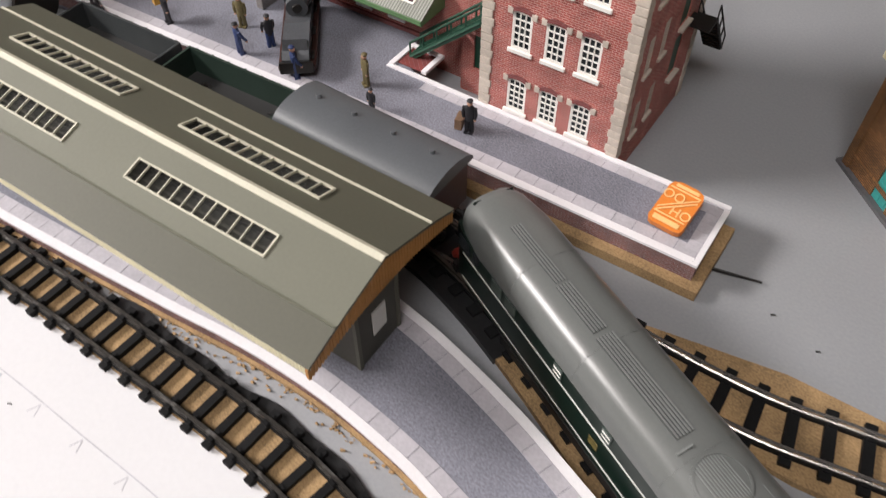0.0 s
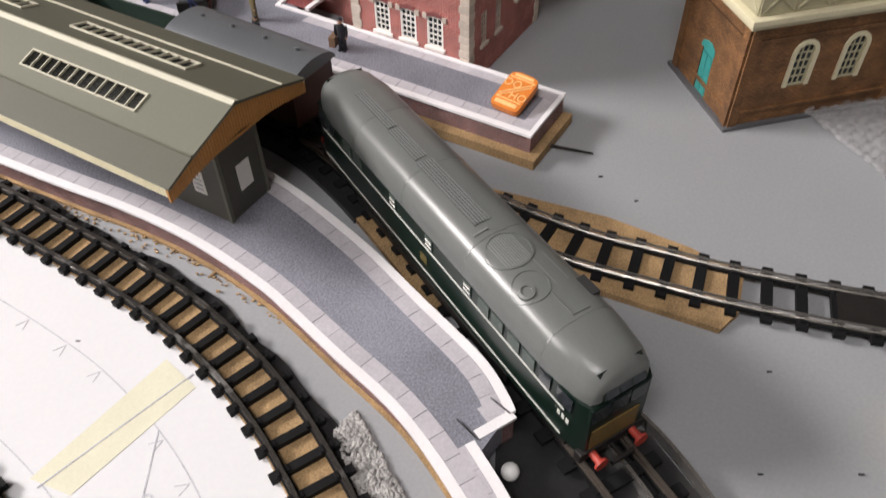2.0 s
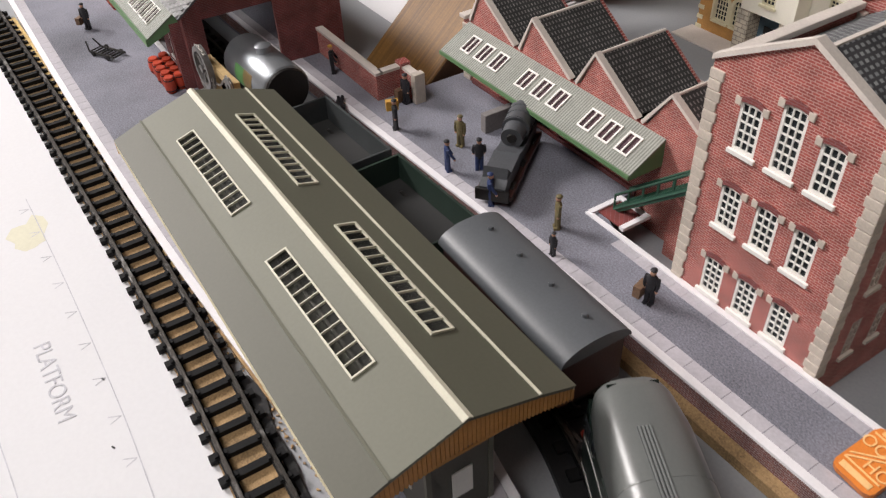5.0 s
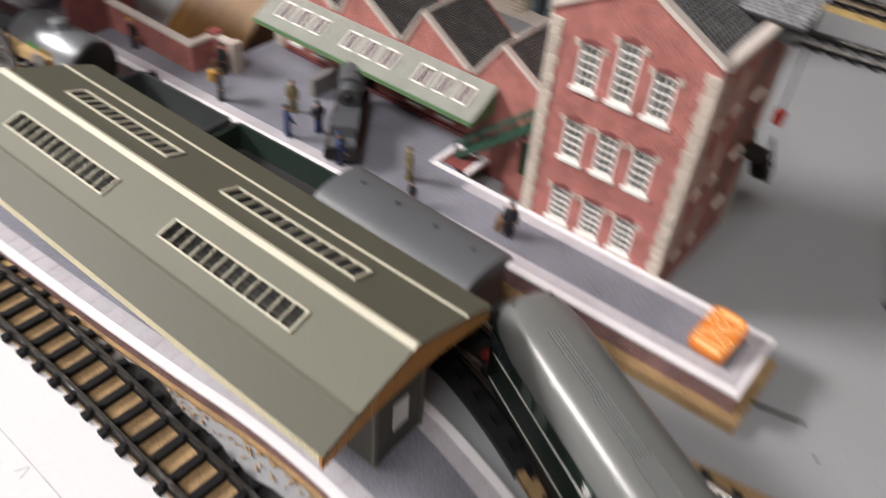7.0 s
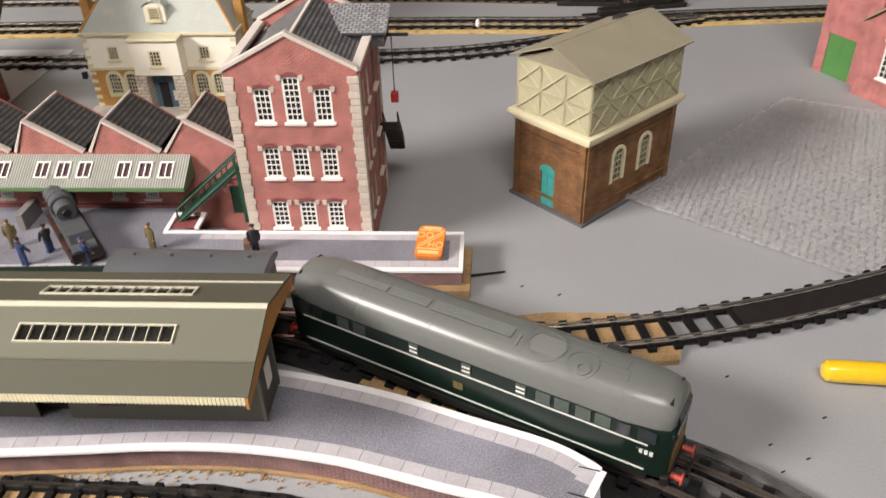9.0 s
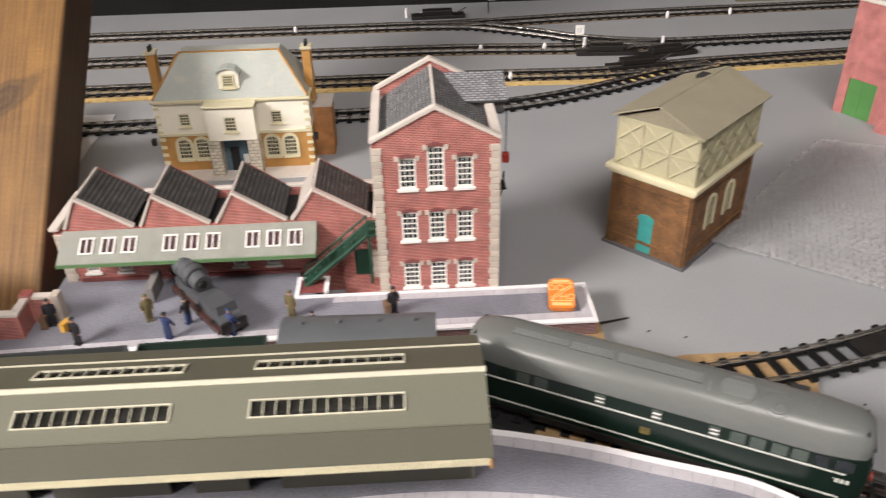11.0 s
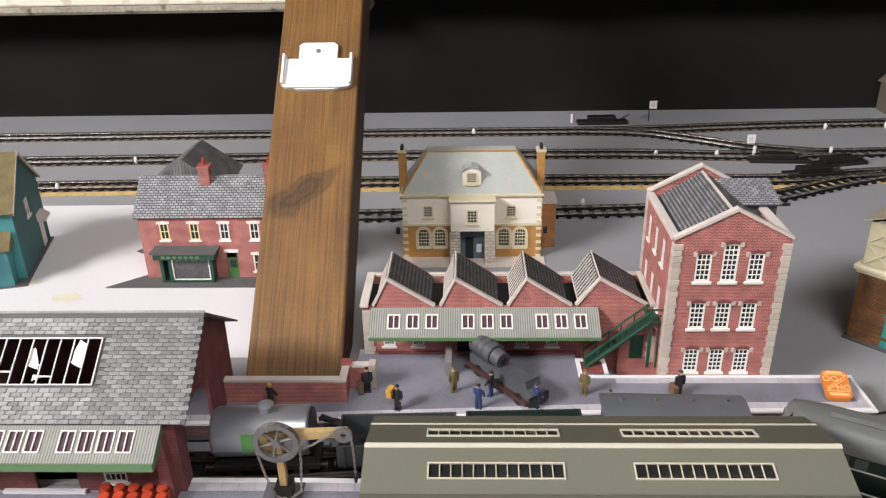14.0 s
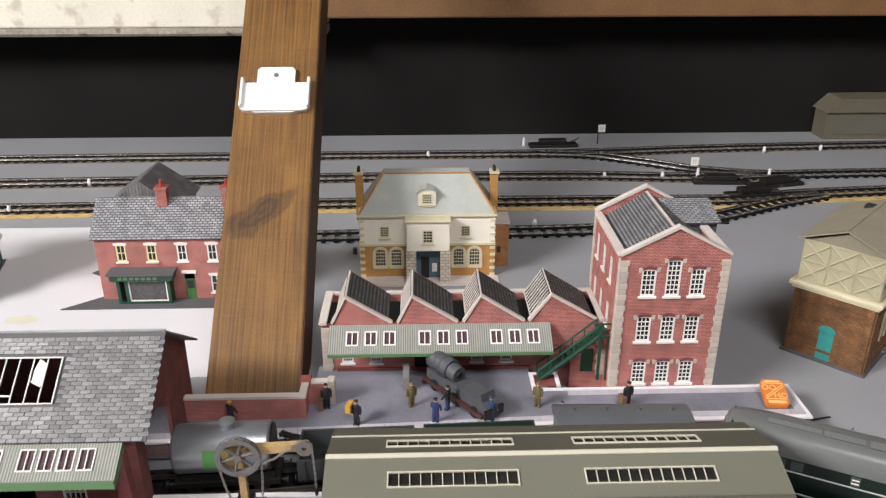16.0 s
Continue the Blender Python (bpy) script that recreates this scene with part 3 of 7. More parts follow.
# ---- the room: board, backdrop, and an unseen added shell whose tone sets the bounced light ----
solid("ground", boxes((-1100, -420, -18, 900, 918, 0)), M_BOARD, "grey painted plywood baseboard of the layout", "baseboard", kind="structure")
solid("backdrop_wall", boxes((-1500, 918, -300, 1500, 930, 1250)), M_BLACK, "matt black cloth hanging behind the baseboard", "backdrop", kind="structure")
solid("floor", boxes((-2600, -2400, -830, 2600, 1400, -800)), M_ROOMFLOOR, "brown boarded room floor below the layout", "floor", kind="structure")
solid("wall_south", boxes((-2600, -2430, -800, 2600, -2400, 1900)), M_WALLPAINT, "pale painted room wall", "wall", kind="structure")
solid("wall_east", boxes((2600, -2400, -800, 2630, 1400, 1900)), M_WALLPAINT, "pale painted room wall", "wall", kind="structure")
solid("wall_west", boxes((-2630, -2400, -800, -2600, 1400, 1900)), M_WALLPAINT, "pale painted room wall", "wall", kind="structure")
solid("wall_north", boxes((-2600, 1400, -800, 2600, 1430, 1900)), M_BLACK, "black wall behind the layout", "wall", kind="structure")
solid("ceiling", boxes((-2600, -2400, 1900, 2600, 1400, 1930)), M_WALLPAINT, "pale painted room ceiling", "ceiling", kind="structure")

# ---- front paper, tape and pencil lines ----
FRONT = smooth_line([(-620, -66), (-470, -60), (-350, -56), (-240, -52.5), (-140, -51.5), (-80, -53), (-43, -54), (-6, -57), (33, -65), (63, -75), (87, -86), (112, -100), (138, -120), (160, -145), (176, -175), (186, -210)], 2.0)
SECOND = smooth_line([(-330, -175), (-230, -163), (-150, -157), (-90, -155), (-20, -157), (30, -168), (70, -190), (95, -220), (105, -260)], 2.0)
WAGONLINE = smooth_line([(-700, 52), (-520, 57), (-340, 62), (-250, 68), (-160, 72), (-80, 73), (-30, 70), (12, 58), (60, 36), (110, 9), (150, -13), (185, -32), (225, -56), (262, -84), (300, -120)], 2.0)
RIGHTLINE = smooth_line([(-30, 70), (30, 66), (80, 62), (110, 61), (135, 62), (160, 66), (190, 71), (220, 78), (250, 86), (290, 99), (340, 118), (400, 145)], 2.0)
pts = offset_line(FRONT, -6)
plan_paper = solid("paper_sheet", prism([(p.x, p.y) for p in pts[::10]] + [(200, -420), (-640, -420)], 0.25, 0.6, "z"), M_PAPER, "white plan paper laid on the baseboard in front", "paper", kind="structure")
solid("paper_sheet", boxes((-900, 200, 0.2, -345, 526, 0.6)), M_PAPER, "white paper under the street houses", "paper", kind="structure")
solid("masking_tape", prism([(4, -140), (22, -137), (29, -80), (9, -76)], 0.62, 0.8, "z"), M_TAPE, "strip of pale masking tape on the plan paper", "tape")


def track(name, line, gauge, label, rail_mat, z0=3.0, sleeper=(33, 5.2, 1.9), pitch=13.6, piece_range=None, bed=None, bed_mat=None, bed_end=None):
    """Sleepers as pieces, two rails and a cork bed along a plan line."""
    root = thing(name, 0, 0, 0, label=label, category="railway track")
    if bed:
        bm = bmesh.new()
        ribbon(bm, offset_line(line, bed / 2)[:bed_end:4], offset_line(line, -bed / 2)[:bed_end:4], 0.3, z0)
        part("cork_bed", bm, bed_mat or M_CORK, root, "brown granulated cork strip")
    for side in (-1, 1):
        c = offset_line(line, side * gauge / 2)
        bm = bmesh.new()
        ribbon(bm, offset_line(c, 1.1)[::3], offset_line(c, -1.1)[::3], z0 + 2.2, z0 + 2.7)
        ribbon(bm, offset_line(c, 0.4)[::3], offset_line(c, -0.4)[::3], z0 + 2.6, z0 + 4.0)
        ribbon(bm, offset_line(c, 0.75)[::3], offset_line(c, -0.75)[::3], z0 + 3.9, z0 + 4.9)
        part("rail", bm, rail_mat, root, "metal rail", smooth=False)
        bm = bmesh.new()
        ribbon(bm, offset_line(c, 1.7)[::3], offset_line(c, -1.7)[::3], z0 + 0.1, z0 + 2.3)
        part("rail_base", bm, M_SLEEPER, root, "black rail base web")
    step = max(1, round(pitch / 2.0))
    ln, wd, ht = sleeper

    def build():
        bm = boxes((-wd / 2, -ln / 2, 0, wd / 2, ln / 2, ht))
        for s in (-1, 1):
            for o in (-1.9, 1.9):
                y = s * gauge / 2 + o
                box(bm, -1.3, y - 0.7, ht, 1.3, y + 0.7, ht + 0.9)
        return bm

    me = shared(("sleeper", ln, wd, ht, gauge), build, M_SLEEPER)
    rest = bmesh.new()
    for i in range(2, len(line) - 2, step):
        p, t = line[i], (line[i + 1] - line[i - 1])
        at = mpose(p.x, p.y, z0, 0, 0, math.degrees(math.atan2(t.y, t.x)) + ((i * 37) % 7 - 3) * 0.25)
        if piece_range is None or piece_range[0] < p.x < piece_range[1]:
            part("sleeper", me, None, root, at=at)
        else:
            b2 = build()
            bmesh.ops.transform(b2, matrix=mpose(p.x / MM, p.y / MM, z0 / MM, 0, 0, math.degrees(math.atan2(t.y, t.x))), verts=b2.verts)
            tmp = bpy.data.meshes.new("tmp")
            b2.to_mesh(tmp)
            b2.free()
            rest.from_mesh(tmp)
            bpy.data.meshes.remove(tmp)
    if rest.verts:
        part("far_sleeper", rest, M_SLEEPER, root, kind="stuff")
    else:
        rest.free()
    return root


track("front_track", offset_line(FRONT, 1.2), 17.6, "curved model railway track with black sleepers on cork", M_RAILWORN, 1.6, sleeper=(27.5, 3.6, 2.8), pitch=12.0, bed=22)
track("inner_track", SECOND, 18, "model railway track on the plan paper", M_RAILDARK, 1.6, sleeper=(28, 4.3, 2.8), pitch=12.0, bed=22)
track("platform_track", WAGONLINE, 19, "model railway track between the platforms", M_RAILDARK, 3.5, bed=40, bed_end=410)
track("siding_track", RIGHTLINE, 20, "model railway track curving away over bare board", M_RAIL, 3.5, sleeper=(31, 4.6, 2.2))

# Black strip over the cork carries the deep shade between the platforms.
bm = bmesh.new()
dark_line = [p for p in WAGONLINE if p.x < 44]
ribbon(bm, offset_line(dark_line, 21)[::4], offset_line(dark_line, -21)[::4], 0.4, 3.9)
solid("black_trackbed", bm, M_BLACKBASE, "black painted trackbed between the platforms", "trackbed")

# ---- platforms ----
ISLAND_F = smooth_line([(-620, -47), (-450, -46), (-300, -43.5), (-217, -41), (-150, -37.5), (-92, -33.5), (-61, -30.8), (-32, -30), (-5, -31.3), (28, -36), (48, -41), (76, -49), (110, -58.5), (142, -74), (176, -96), (205, -122)], 2.0)
ISLAND_B = smooth_line([(-620, 34), (-450, 39), (-340, 41), (-226, 40), (-100, 33), (-45, 28), (-14, 23), (14, 17.5), (54, 6), (91, -8), (125, -21), (141, -31), (148.5, -37.5)], 2.0)
NOTCH = smooth_line([(140, -54), (161, -67), (186, -86), (215, -112)], 2.0)
YARD_F = smooth_line([(-620, 84), (-520, 88), (-330, 95), (-200, 101), (-100, 106), (-40, 107.5), (82, 108.5)], 2.0)


def edging(root, line, inward, z, slab=6.8, white=3.5, lip=0.5, pitch=10.0):
    """White lip and paving slabs along a platform edge; inward: +1 if the platform lies to the left of the line."""
    bm = bmesh.new()
    ribbon(bm, offset_line(line, -inward * 0.4)[::2], offset_line(line, inward * white)[::2], z - 1.0, z + 0.45)
    part("edge_strip", bm, M_WHITE, root, "white painted platform edge")
    a, b = offset_line(line, inward * (white + 0.12)), offset_line(line, inward * (white + slab))
    n = max(2, round(pitch / 2.0))
    for i in range(0, len(line) - n, n):
        p, q = (a[i], a[i + n]), (b[i], b[i + n])
        g = 0.014
        quad = [p[0].lerp(p[1], g), p[0].lerp(p[1], 1 - g), q[0].lerp(q[1], 1 - g), q[0].lerp(q[1], g)]
        part("paving_slab", prism([(v.x, v.y) for v in quad], z - 0.3, z + 0.28 + 0.06 * ((i * 7) % 5) / 4, "z"), M_SLAB, root)


def face_wall(root, line, z0, z1, material, back):
    bm = bmesh.new()
    ribbon(bm, line[::3], offset_line(line, back)[::3], z0, z1)
    part("brick_face", bm, material, root, "printed brick platform side")


PZ = 17.0
island = thing("island_platform", 0, 0, 0, label="curved island platform with speckled grey surface and pale slabs", category="platform", kind="structure")
outline = [(p.x, p.y) for p in offset_line(ISLAND_F, 4.4)[::4]] + [(p.x, p.y) for p in offset_line(NOTCH, -2)[::-4]] + [(p.x, p.y) for p in offset_line(ISLAND_B, -2)[::-4]]
part("surface", prism(outline, 3.0, PZ, "z"), M_TARMAC, island)
face_wall(island, offset_line(ISLAND_F, 3.6), 0.4, PZ - 0.6, M_PLATBRICK, 1.5)
bm = bmesh.new()
ribbon(bm, offset_line(ISLAND_F, 3.4)[::4], offset_line(ISLAND_F, 1.6)[::4], 0.2, 1.8)
part("cork_foot", bm, M_CORK, island, "brown cork foot of the platform")
face_wall(island, offset_line(ISLAND_B, -1.0), 0.4, PZ - 0.6, M_PLATBRICK, -1.5)
face_wall(island, offset_line(NOTCH, -1.0), 0.4, PZ - 0.6, M_PLATBRICK, -1.5)
END = smooth_line([(148.5, -38), (140.5, -53.5)], 2.0)
face_wall(island, offset_line(END, -1.0), 0.4, PZ - 0.6, M_PLATBRICK, -1.5)

yard = thing("far_platform", 0, 0, 0, label="straight station yard platform with white edge and brick side", category="platform", kind="structure")
outline = [(p.x, p.y) for p in offset_line(YARD_F, 1.5)[::6]] + [(80.5, 109.5), (80.5, 148), (-90, 148), (-111, 158), (-111, 186), (-275, 186), (-275, 140), (-300, 138), (-620, 138)]
part("surface", prism(outline, 3.0, PZ, "z"), M_TARMAC, yard)
face_wall(yard, offset_line(YARD_F, 1.0), 5.6, PZ - 0.6, M_PLATBRICK, 1.5)
part("brick_face", boxes((80, 109.5, 5.6, 81.6, 148.5, PZ - 0.6)), M_PLATBRICK, yard, "printed brick platform end")
part("cork_base", prism([(-200, 97), (-40, 102.5), (86.5, 104), (87, 150), (-60, 150), (-200, 140)], 0.3, 5.8, "z"), M_CORK, yard, "thick brown cork base")
part("edge_strip", boxes((-112, 147, PZ - 1, 82, 149.8, PZ + 0.9)), M_WHITE, yard, "white platform kerb")
part("edge_strip", boxes((79.6, 108, PZ - 1, 82.2, 147, PZ + 0.5)), M_WHITE, yard, "white platform kerb")
for i in range(5):
    part("paving_slab", boxes((73.4, 116 + 6.2 * i, PZ - 0.2, 79.4, 122 + 6.2 * i, PZ + 0.3)), M_SLAB, yard)
for i in range(21):
    part("paving_slab", boxes((-86 + 7.6 * i, 141, PZ - 0.2, -78.6 + 7.6 * i, 146.8, PZ + 0.28)), M_SLAB, yard)

# loose ballast, cork crumbs and yellow foam strip beside the front track
solid("cork_underlay", prism([(96, 82), (133, 88), (174, 88), (199, 82), (203, 62), (199, 49), (180, 47), (150, 44), (110, 46), (70, 52), (60, 76)], 0.25, 3.4, "z"), M_CORK, "torn tan cork sheet under the siding track", "cork sheet")
pts = [offset_line(FRONT, 12.5), offset_line(FRONT, 18)]
bm = bmesh.new()
ribbon(bm, pts[0][8:205:4], pts[1][8:205:4], 0.2, 2.6)
bed = bmesh.new()
outer = [p + (p - q).normalized() * (2.2 * math.sin(i * 0.9) * math.sin(i * 0.37 + 1) - 1.5) for i, (p, q) in enumerate(zip(offset_line(FRONT, 18)[248::4], offset_line(FRONT, 11)[248::4]))]
ribbon(bed, outer, offset_line(FRONT, 11)[248::4], 0.2, 1.6)
solid("black_track_edge", bed, M_BLACKBASE, "black ballast shoulder beside the curved front track", "ballast edge")
solid("cork_strip", bm, M_CORKSTRIP, "yellow cork strip beside the front track", "cork strip")

# ---- timber of the loft ----
rafter = thing("roof_rafter", -323, 150, 0, label="sloping brown sawn timber rafter with knots", category="timber beam", kind="structure")
RAF = mpose(0, 0, 0, 42, 0, 0)
part("beam", boxes((-36, -30, -46, 36, 1500, 0), bevel=1.5), M_WOOD, rafter, at=RAF)
# Thin skin on the right face, coloured darker to carry its shade.
part("beam_side", boxes((36.1, -30, -45.5, 36.5, 1500, -1.2)), M_WOODSHADE, rafter, "dark unplaned side", at=RAF)

# ---- canopied station building on the island platform ----
station = thing("station_canopy", 0, 0, PZ, label="long olive grey pitched station canopy with glazed rooflights", category="station building")
RX0, RX1, RZ, BY, BZ, EY, EZ = -246.5, 0.0, 60.0, 27.6, 51.6, 42.5, 46.2
LIGHTS = [(-213, -143), (-108, -37.5)]


def roof_plane(parent, side, y0, z0, y1, z1, material, holes, name, t=1.3):
    """One slope of the canopy from the upper line (y0, z0) to the lower (y1, z1)."""
    length = math.hypot(y1 - y0, z1 - z0)
    if side < 0:
        at = slab_pose((RX0, -y1, z1), (1, 0, 0), (0, y1 - y0, z0 - z1)) @ mpose(0, 0, 0, -90, 0, 0)
        hs = [(a - RX0, length - d1, b - RX0, length - d0) for a, b, d0, d1 in holes]
    else:
        at = slab_pose((RX1, y1, z1), (-1, 0, 0), (0, y0 - y1, z0 - z1)) @ mpose(0, 0, 0, -90, 0, 0)
        hs = [(RX1 - b, length - d1, RX1 - a, length - d0) for a, b, d0, d1 in holes]
    part(name, wall_mesh(RX1 - RX0, length, t, hs), material, parent, at=at)
    return at, hs


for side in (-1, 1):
    # Rear upper slope takes the darker tone: its shade is in the colour.
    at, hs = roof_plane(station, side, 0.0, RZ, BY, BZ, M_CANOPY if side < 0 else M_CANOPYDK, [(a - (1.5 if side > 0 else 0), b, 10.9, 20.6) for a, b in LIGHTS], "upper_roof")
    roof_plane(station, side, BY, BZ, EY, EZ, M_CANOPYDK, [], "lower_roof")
    for x0, z0, x1, z1 in hs:
        light = part("rooflight", lattice(x1 - x0, z1 - z0, 12, 1, 0.75, 0.45, 1.0), M_RIDGE, station, "cream rooflight frame with twelve panes", at=at @ mpose(x0, 0.1, z0))
        part("glazing", boxes((0.3, 0.2, 0.3, x1 - x0 - 0.3, 0.5, z1 - z0 - 0.3)), M_CLEAR, light, "clear glazing")
    s = side
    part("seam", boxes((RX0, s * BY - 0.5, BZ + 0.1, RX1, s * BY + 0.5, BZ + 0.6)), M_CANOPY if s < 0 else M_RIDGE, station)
part("ridge_strip", prism([(-2.1, RZ - 0.45), (0, RZ + 0.5), (1.7, RZ - 0.35), (1.7, RZ + 0.1), (0, RZ + 1.0), (-2.1, RZ + 0.05)], RX0, RX1 + 0.3, "x"), M_RIDGE, station, "pale ridge strip")
# boarded gable ends and toothed front valance
for x0, x1 in ((RX1 - 1.6, RX1 - 0.4), (RX0 + 0.4, RX0 + 1.6)):
    n = 52
    boarding = part("gable_boarding", boxes((x0 + 0.4, -EY + 2, EZ - 3, x0 + 0.7, EY - 2, EZ - 1.6)), M_ORANGE, station, "orange brown upright boarding")
    for i in range(n):
        y0, y1 = -EY + 2 * EY * i / n, -EY + 2 * EY * (i + 1) / n - 0.25
        ya = abs((y0 + y1) / 2)
        top = (RZ + (BZ - RZ) * ya / BY if ya < BY else BZ + (EZ - BZ) * (ya - BY) / (EY - BY)) - 1.4
        low = top - (5.5 + 6.5 * (1 - ya / EY))
        part("board", prism([(y0, low), ((y0 + y1) / 2, low - 0.8), (y1, low), (y1, top), (y0, top)], x0, x1, "x"), M_ORANGE, boarding)
for s in (-1, 1):
    bm = bmesh.new()
    for i in range(140):
        x = RX0 + 1.75 * i
        prism([(x, EZ - 4.4), (x + 0.75, EZ - 5.2), (x + 1.5, EZ - 4.4), (x + 1.5, EZ - 0.2), (x, EZ - 0.2)], s * EY - 0.4 - (0.5 if s > 0 else -0.5), s * EY + 0.4 - (0.5 if s > 0 else -0.5), "y", bm)
    box(bm, RX0, s * (EY - 0.9) - 0.2, EZ - 1.4, RX1, s * (EY - 0.9) + 0.2, EZ - 0.3)
    part("valance", bm, M_CREAM, station, "cream toothed valance")
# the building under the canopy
# Two added sheets colour the lit and shaded inside behind the rooflights.
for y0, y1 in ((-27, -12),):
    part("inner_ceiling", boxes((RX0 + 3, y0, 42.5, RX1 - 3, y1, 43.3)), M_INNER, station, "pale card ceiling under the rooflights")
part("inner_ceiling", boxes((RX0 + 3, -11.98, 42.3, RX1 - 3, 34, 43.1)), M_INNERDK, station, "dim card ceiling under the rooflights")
HX0, HX1, HY0, HY1 = -236.0, -6.5, -12.5, 13.5
openings = [(14, 0, 26, 30), (52, 9, 66, 30), (82, 0, 94, 30), (120, 0, 136, 30), (150, 9, 164, 30)]
part("front_wall", wall_mesh(HX1 - HX0, 46, 1.2, openings), M_HUT, station, at=mpose(HX0, HY0, 0))
part("back_wall", boxes((HX0, HY1 - 1.2, 0, HX1, HY1, 46)), M_HUT, station)
part("end_wall", boxes((HX1 - 1.2, HY0 + 1.21, 0, HX1, HY1 - 1.21, 52)), M_HUT, station)
part("end_wall", boxes((HX0, HY0 + 1.21, 0, HX0 + 1.2, HY1 - 1.21, 52)), M_HUT, station)
# Black sheet behind the openings stands in for the shade indoors.
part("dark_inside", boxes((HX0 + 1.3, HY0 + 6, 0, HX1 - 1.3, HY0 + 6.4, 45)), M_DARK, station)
for x0, y0, x1, y1, n in ((HX1 + 0.02, -3, HX1 + 0.5, 5, 0), (HX1 - 18, HY0 - 0.5, HX1 - 11, HY0 - 0.02, 1)):
    poster = part("poster", boxes((x0, y0, 12, x1, y1, 26)), M_FRAME, station, "white printed notice with illegible lines")
for k in range(4):
    part("notice_line", boxes((HX1 - 17, HY0 - 0.62, 14 + 2.8 * k, HX1 - 12, HY0 - 0.5, 15 + 2.8 * k)), M_PENCIL, poster)
for y in (HY0, HY1 - 1.5):
    part("corner_post", boxes((HX1 - 1.0, y - 0.4, 0, HX1 + 0.6, y + 1.6, 46)), M_HUTPOST, station)


# ---- three storey mill ----
def quoins(parent, x, y, z0, z1, sx, sy, w=6.0, h=4.1):
    """Corner stones going up the corner (x, y); sx, sy point into the building."""
    n = int((z1 - z0) / (h + 0.35))
    for i in range(n):
        a = w if i % 2 else w * 0.86
        b = w * 0.86 if i % 2 else w
        key = ("quoin", a, b, sx, sy)

        def build():
            x0, x1 = sorted((-0.7 * sx, a * sx))
            y0, y1 = sorted((-0.7 * sy, b * sy))
            return boxes((x0, y0, 0, x1, y1, h), bevel=0.3)

        part("quoin", shared(key, build, M_STONE), None, parent, at=mpose(x, y, z0 + i * (h + 0.35)))


def gable_roof_house(root, w, d, eave, ridge, wall_mat, front, left=(), right=(), base=0.0, t=2.0, ridge_axis="y"):
    """Four walls with window holes; gables at the front and back when the ridge runs along y."""
    sides = {"front": (mpose(0, 0, base), w, front), "right": (mpose(w, 0, base, 0, 0, 90), d, right),
             "back": (mpose(w, d, base, 0, 0, 180), w, ()), "left": (mpose(0, d, base, 0, 0, -90), d, left)}
    for name, (at, length, wins) in sides.items():
        inset = t if name in ("left", "right") else 0
        holes = [(x, z, x + ww, z + hh) for x, z, ww, hh in wins]
        m = at @ mpose(inset, 0, 0) if inset else at
        holes = [(a - inset, b, c - inset, e) for a, b, c, e in holes]
        part(f"{name}_wall", wall_mesh(length - 2 * inset, eave, t, holes), wall_mat, root, at=m)
    return {k: v[0] for k, v in sides.items()}


mill = thing("brick_mill", -54, 149.8, 0, label="tall red brick mill building with stone quoins and white windows", category="mill building")
MW, MD, ME = 77.0, 88.0, 123.5
cols = [15.5, 33.0, 50.5]
front = [(x, z, 10.5, h) for x in cols for z, h in ((21, 19), (57, 20.5))] + [(15.5, 94, 10.5, 21), (33, 94, 10.5, 28), (50.5, 94, 10.5, 21)]
side = [(y, z, 6.5, 19) for y in (14, 31) for z in (21, 57, 94)]
lside = [(y, z, 7, 19) for y in (14, 36, 58) for z in (57, 94)]
P = gable_roof_house(mill, MW, MD, ME, 148, M_BRICK, front, lside, [(y, z, w, h) for y, z, w, h in side] + [(54, z, 11, 24) for z in (30, 60, 92)])
for x, z, w, h in front:
    window(mill, P["front"], x, z, w, h, 3, 5 if h < 25 else 7, head=M_STONE)
for x, z, w, h in side:
    window(mill, P["right"], x, z, w, h, 2, 4, pane_mat=M_BRICK, frame_mat=M_STONE, sill_mat=M_STONE)
for x, z, w, h in lside:
    window(mill, P["left"], x, z, w, h, 2, 4)
for z in (30, 60, 92):
    door = part("loading_door", boxes((54.2, 0.6, z + 0.2, 64.8, 1.4, z + 23.8)), M_GREEN, mill, "dark green loading door", at=P["right"])
    part("door_sill", boxes((53, -2.5, z - 1.6, 66, -0.02, z - 0.02)), M_STONE, mill, at=P["right"])
for y0, y1 in ((0.0, 2.0), (MD - 2.0, MD)):
    part("gable", prism([(0, ME + 0.02), (MW, ME + 0.02), (MW, ME + 3), (MW / 2 + 1, 145.5), (MW / 2 - 1, 145.5), (0, ME + 3)], y0, y1), M_BRICK, mill)
    for s in (-1, 1):
        c = MW / 2
        part("coping", prism([(c, 145.8), (c + s * (c + 0.6), ME + 1.8), (c + s * (c + 0.6), ME + 4.0), (c, 148.2)], y0 - 1.2, y1 + 1.4), M_COPING, mill, "pale stone coping")
for x0, x1 in ((-1.6, 4.2), (MW - 4.2, MW + 1.6)):
    part("parapet_coping", boxes((x0, 3.5, ME + 0.05, x1, MD - 3.5, ME + 3.0), bevel=0.4), M_COPING, mill, "pale stone coping")
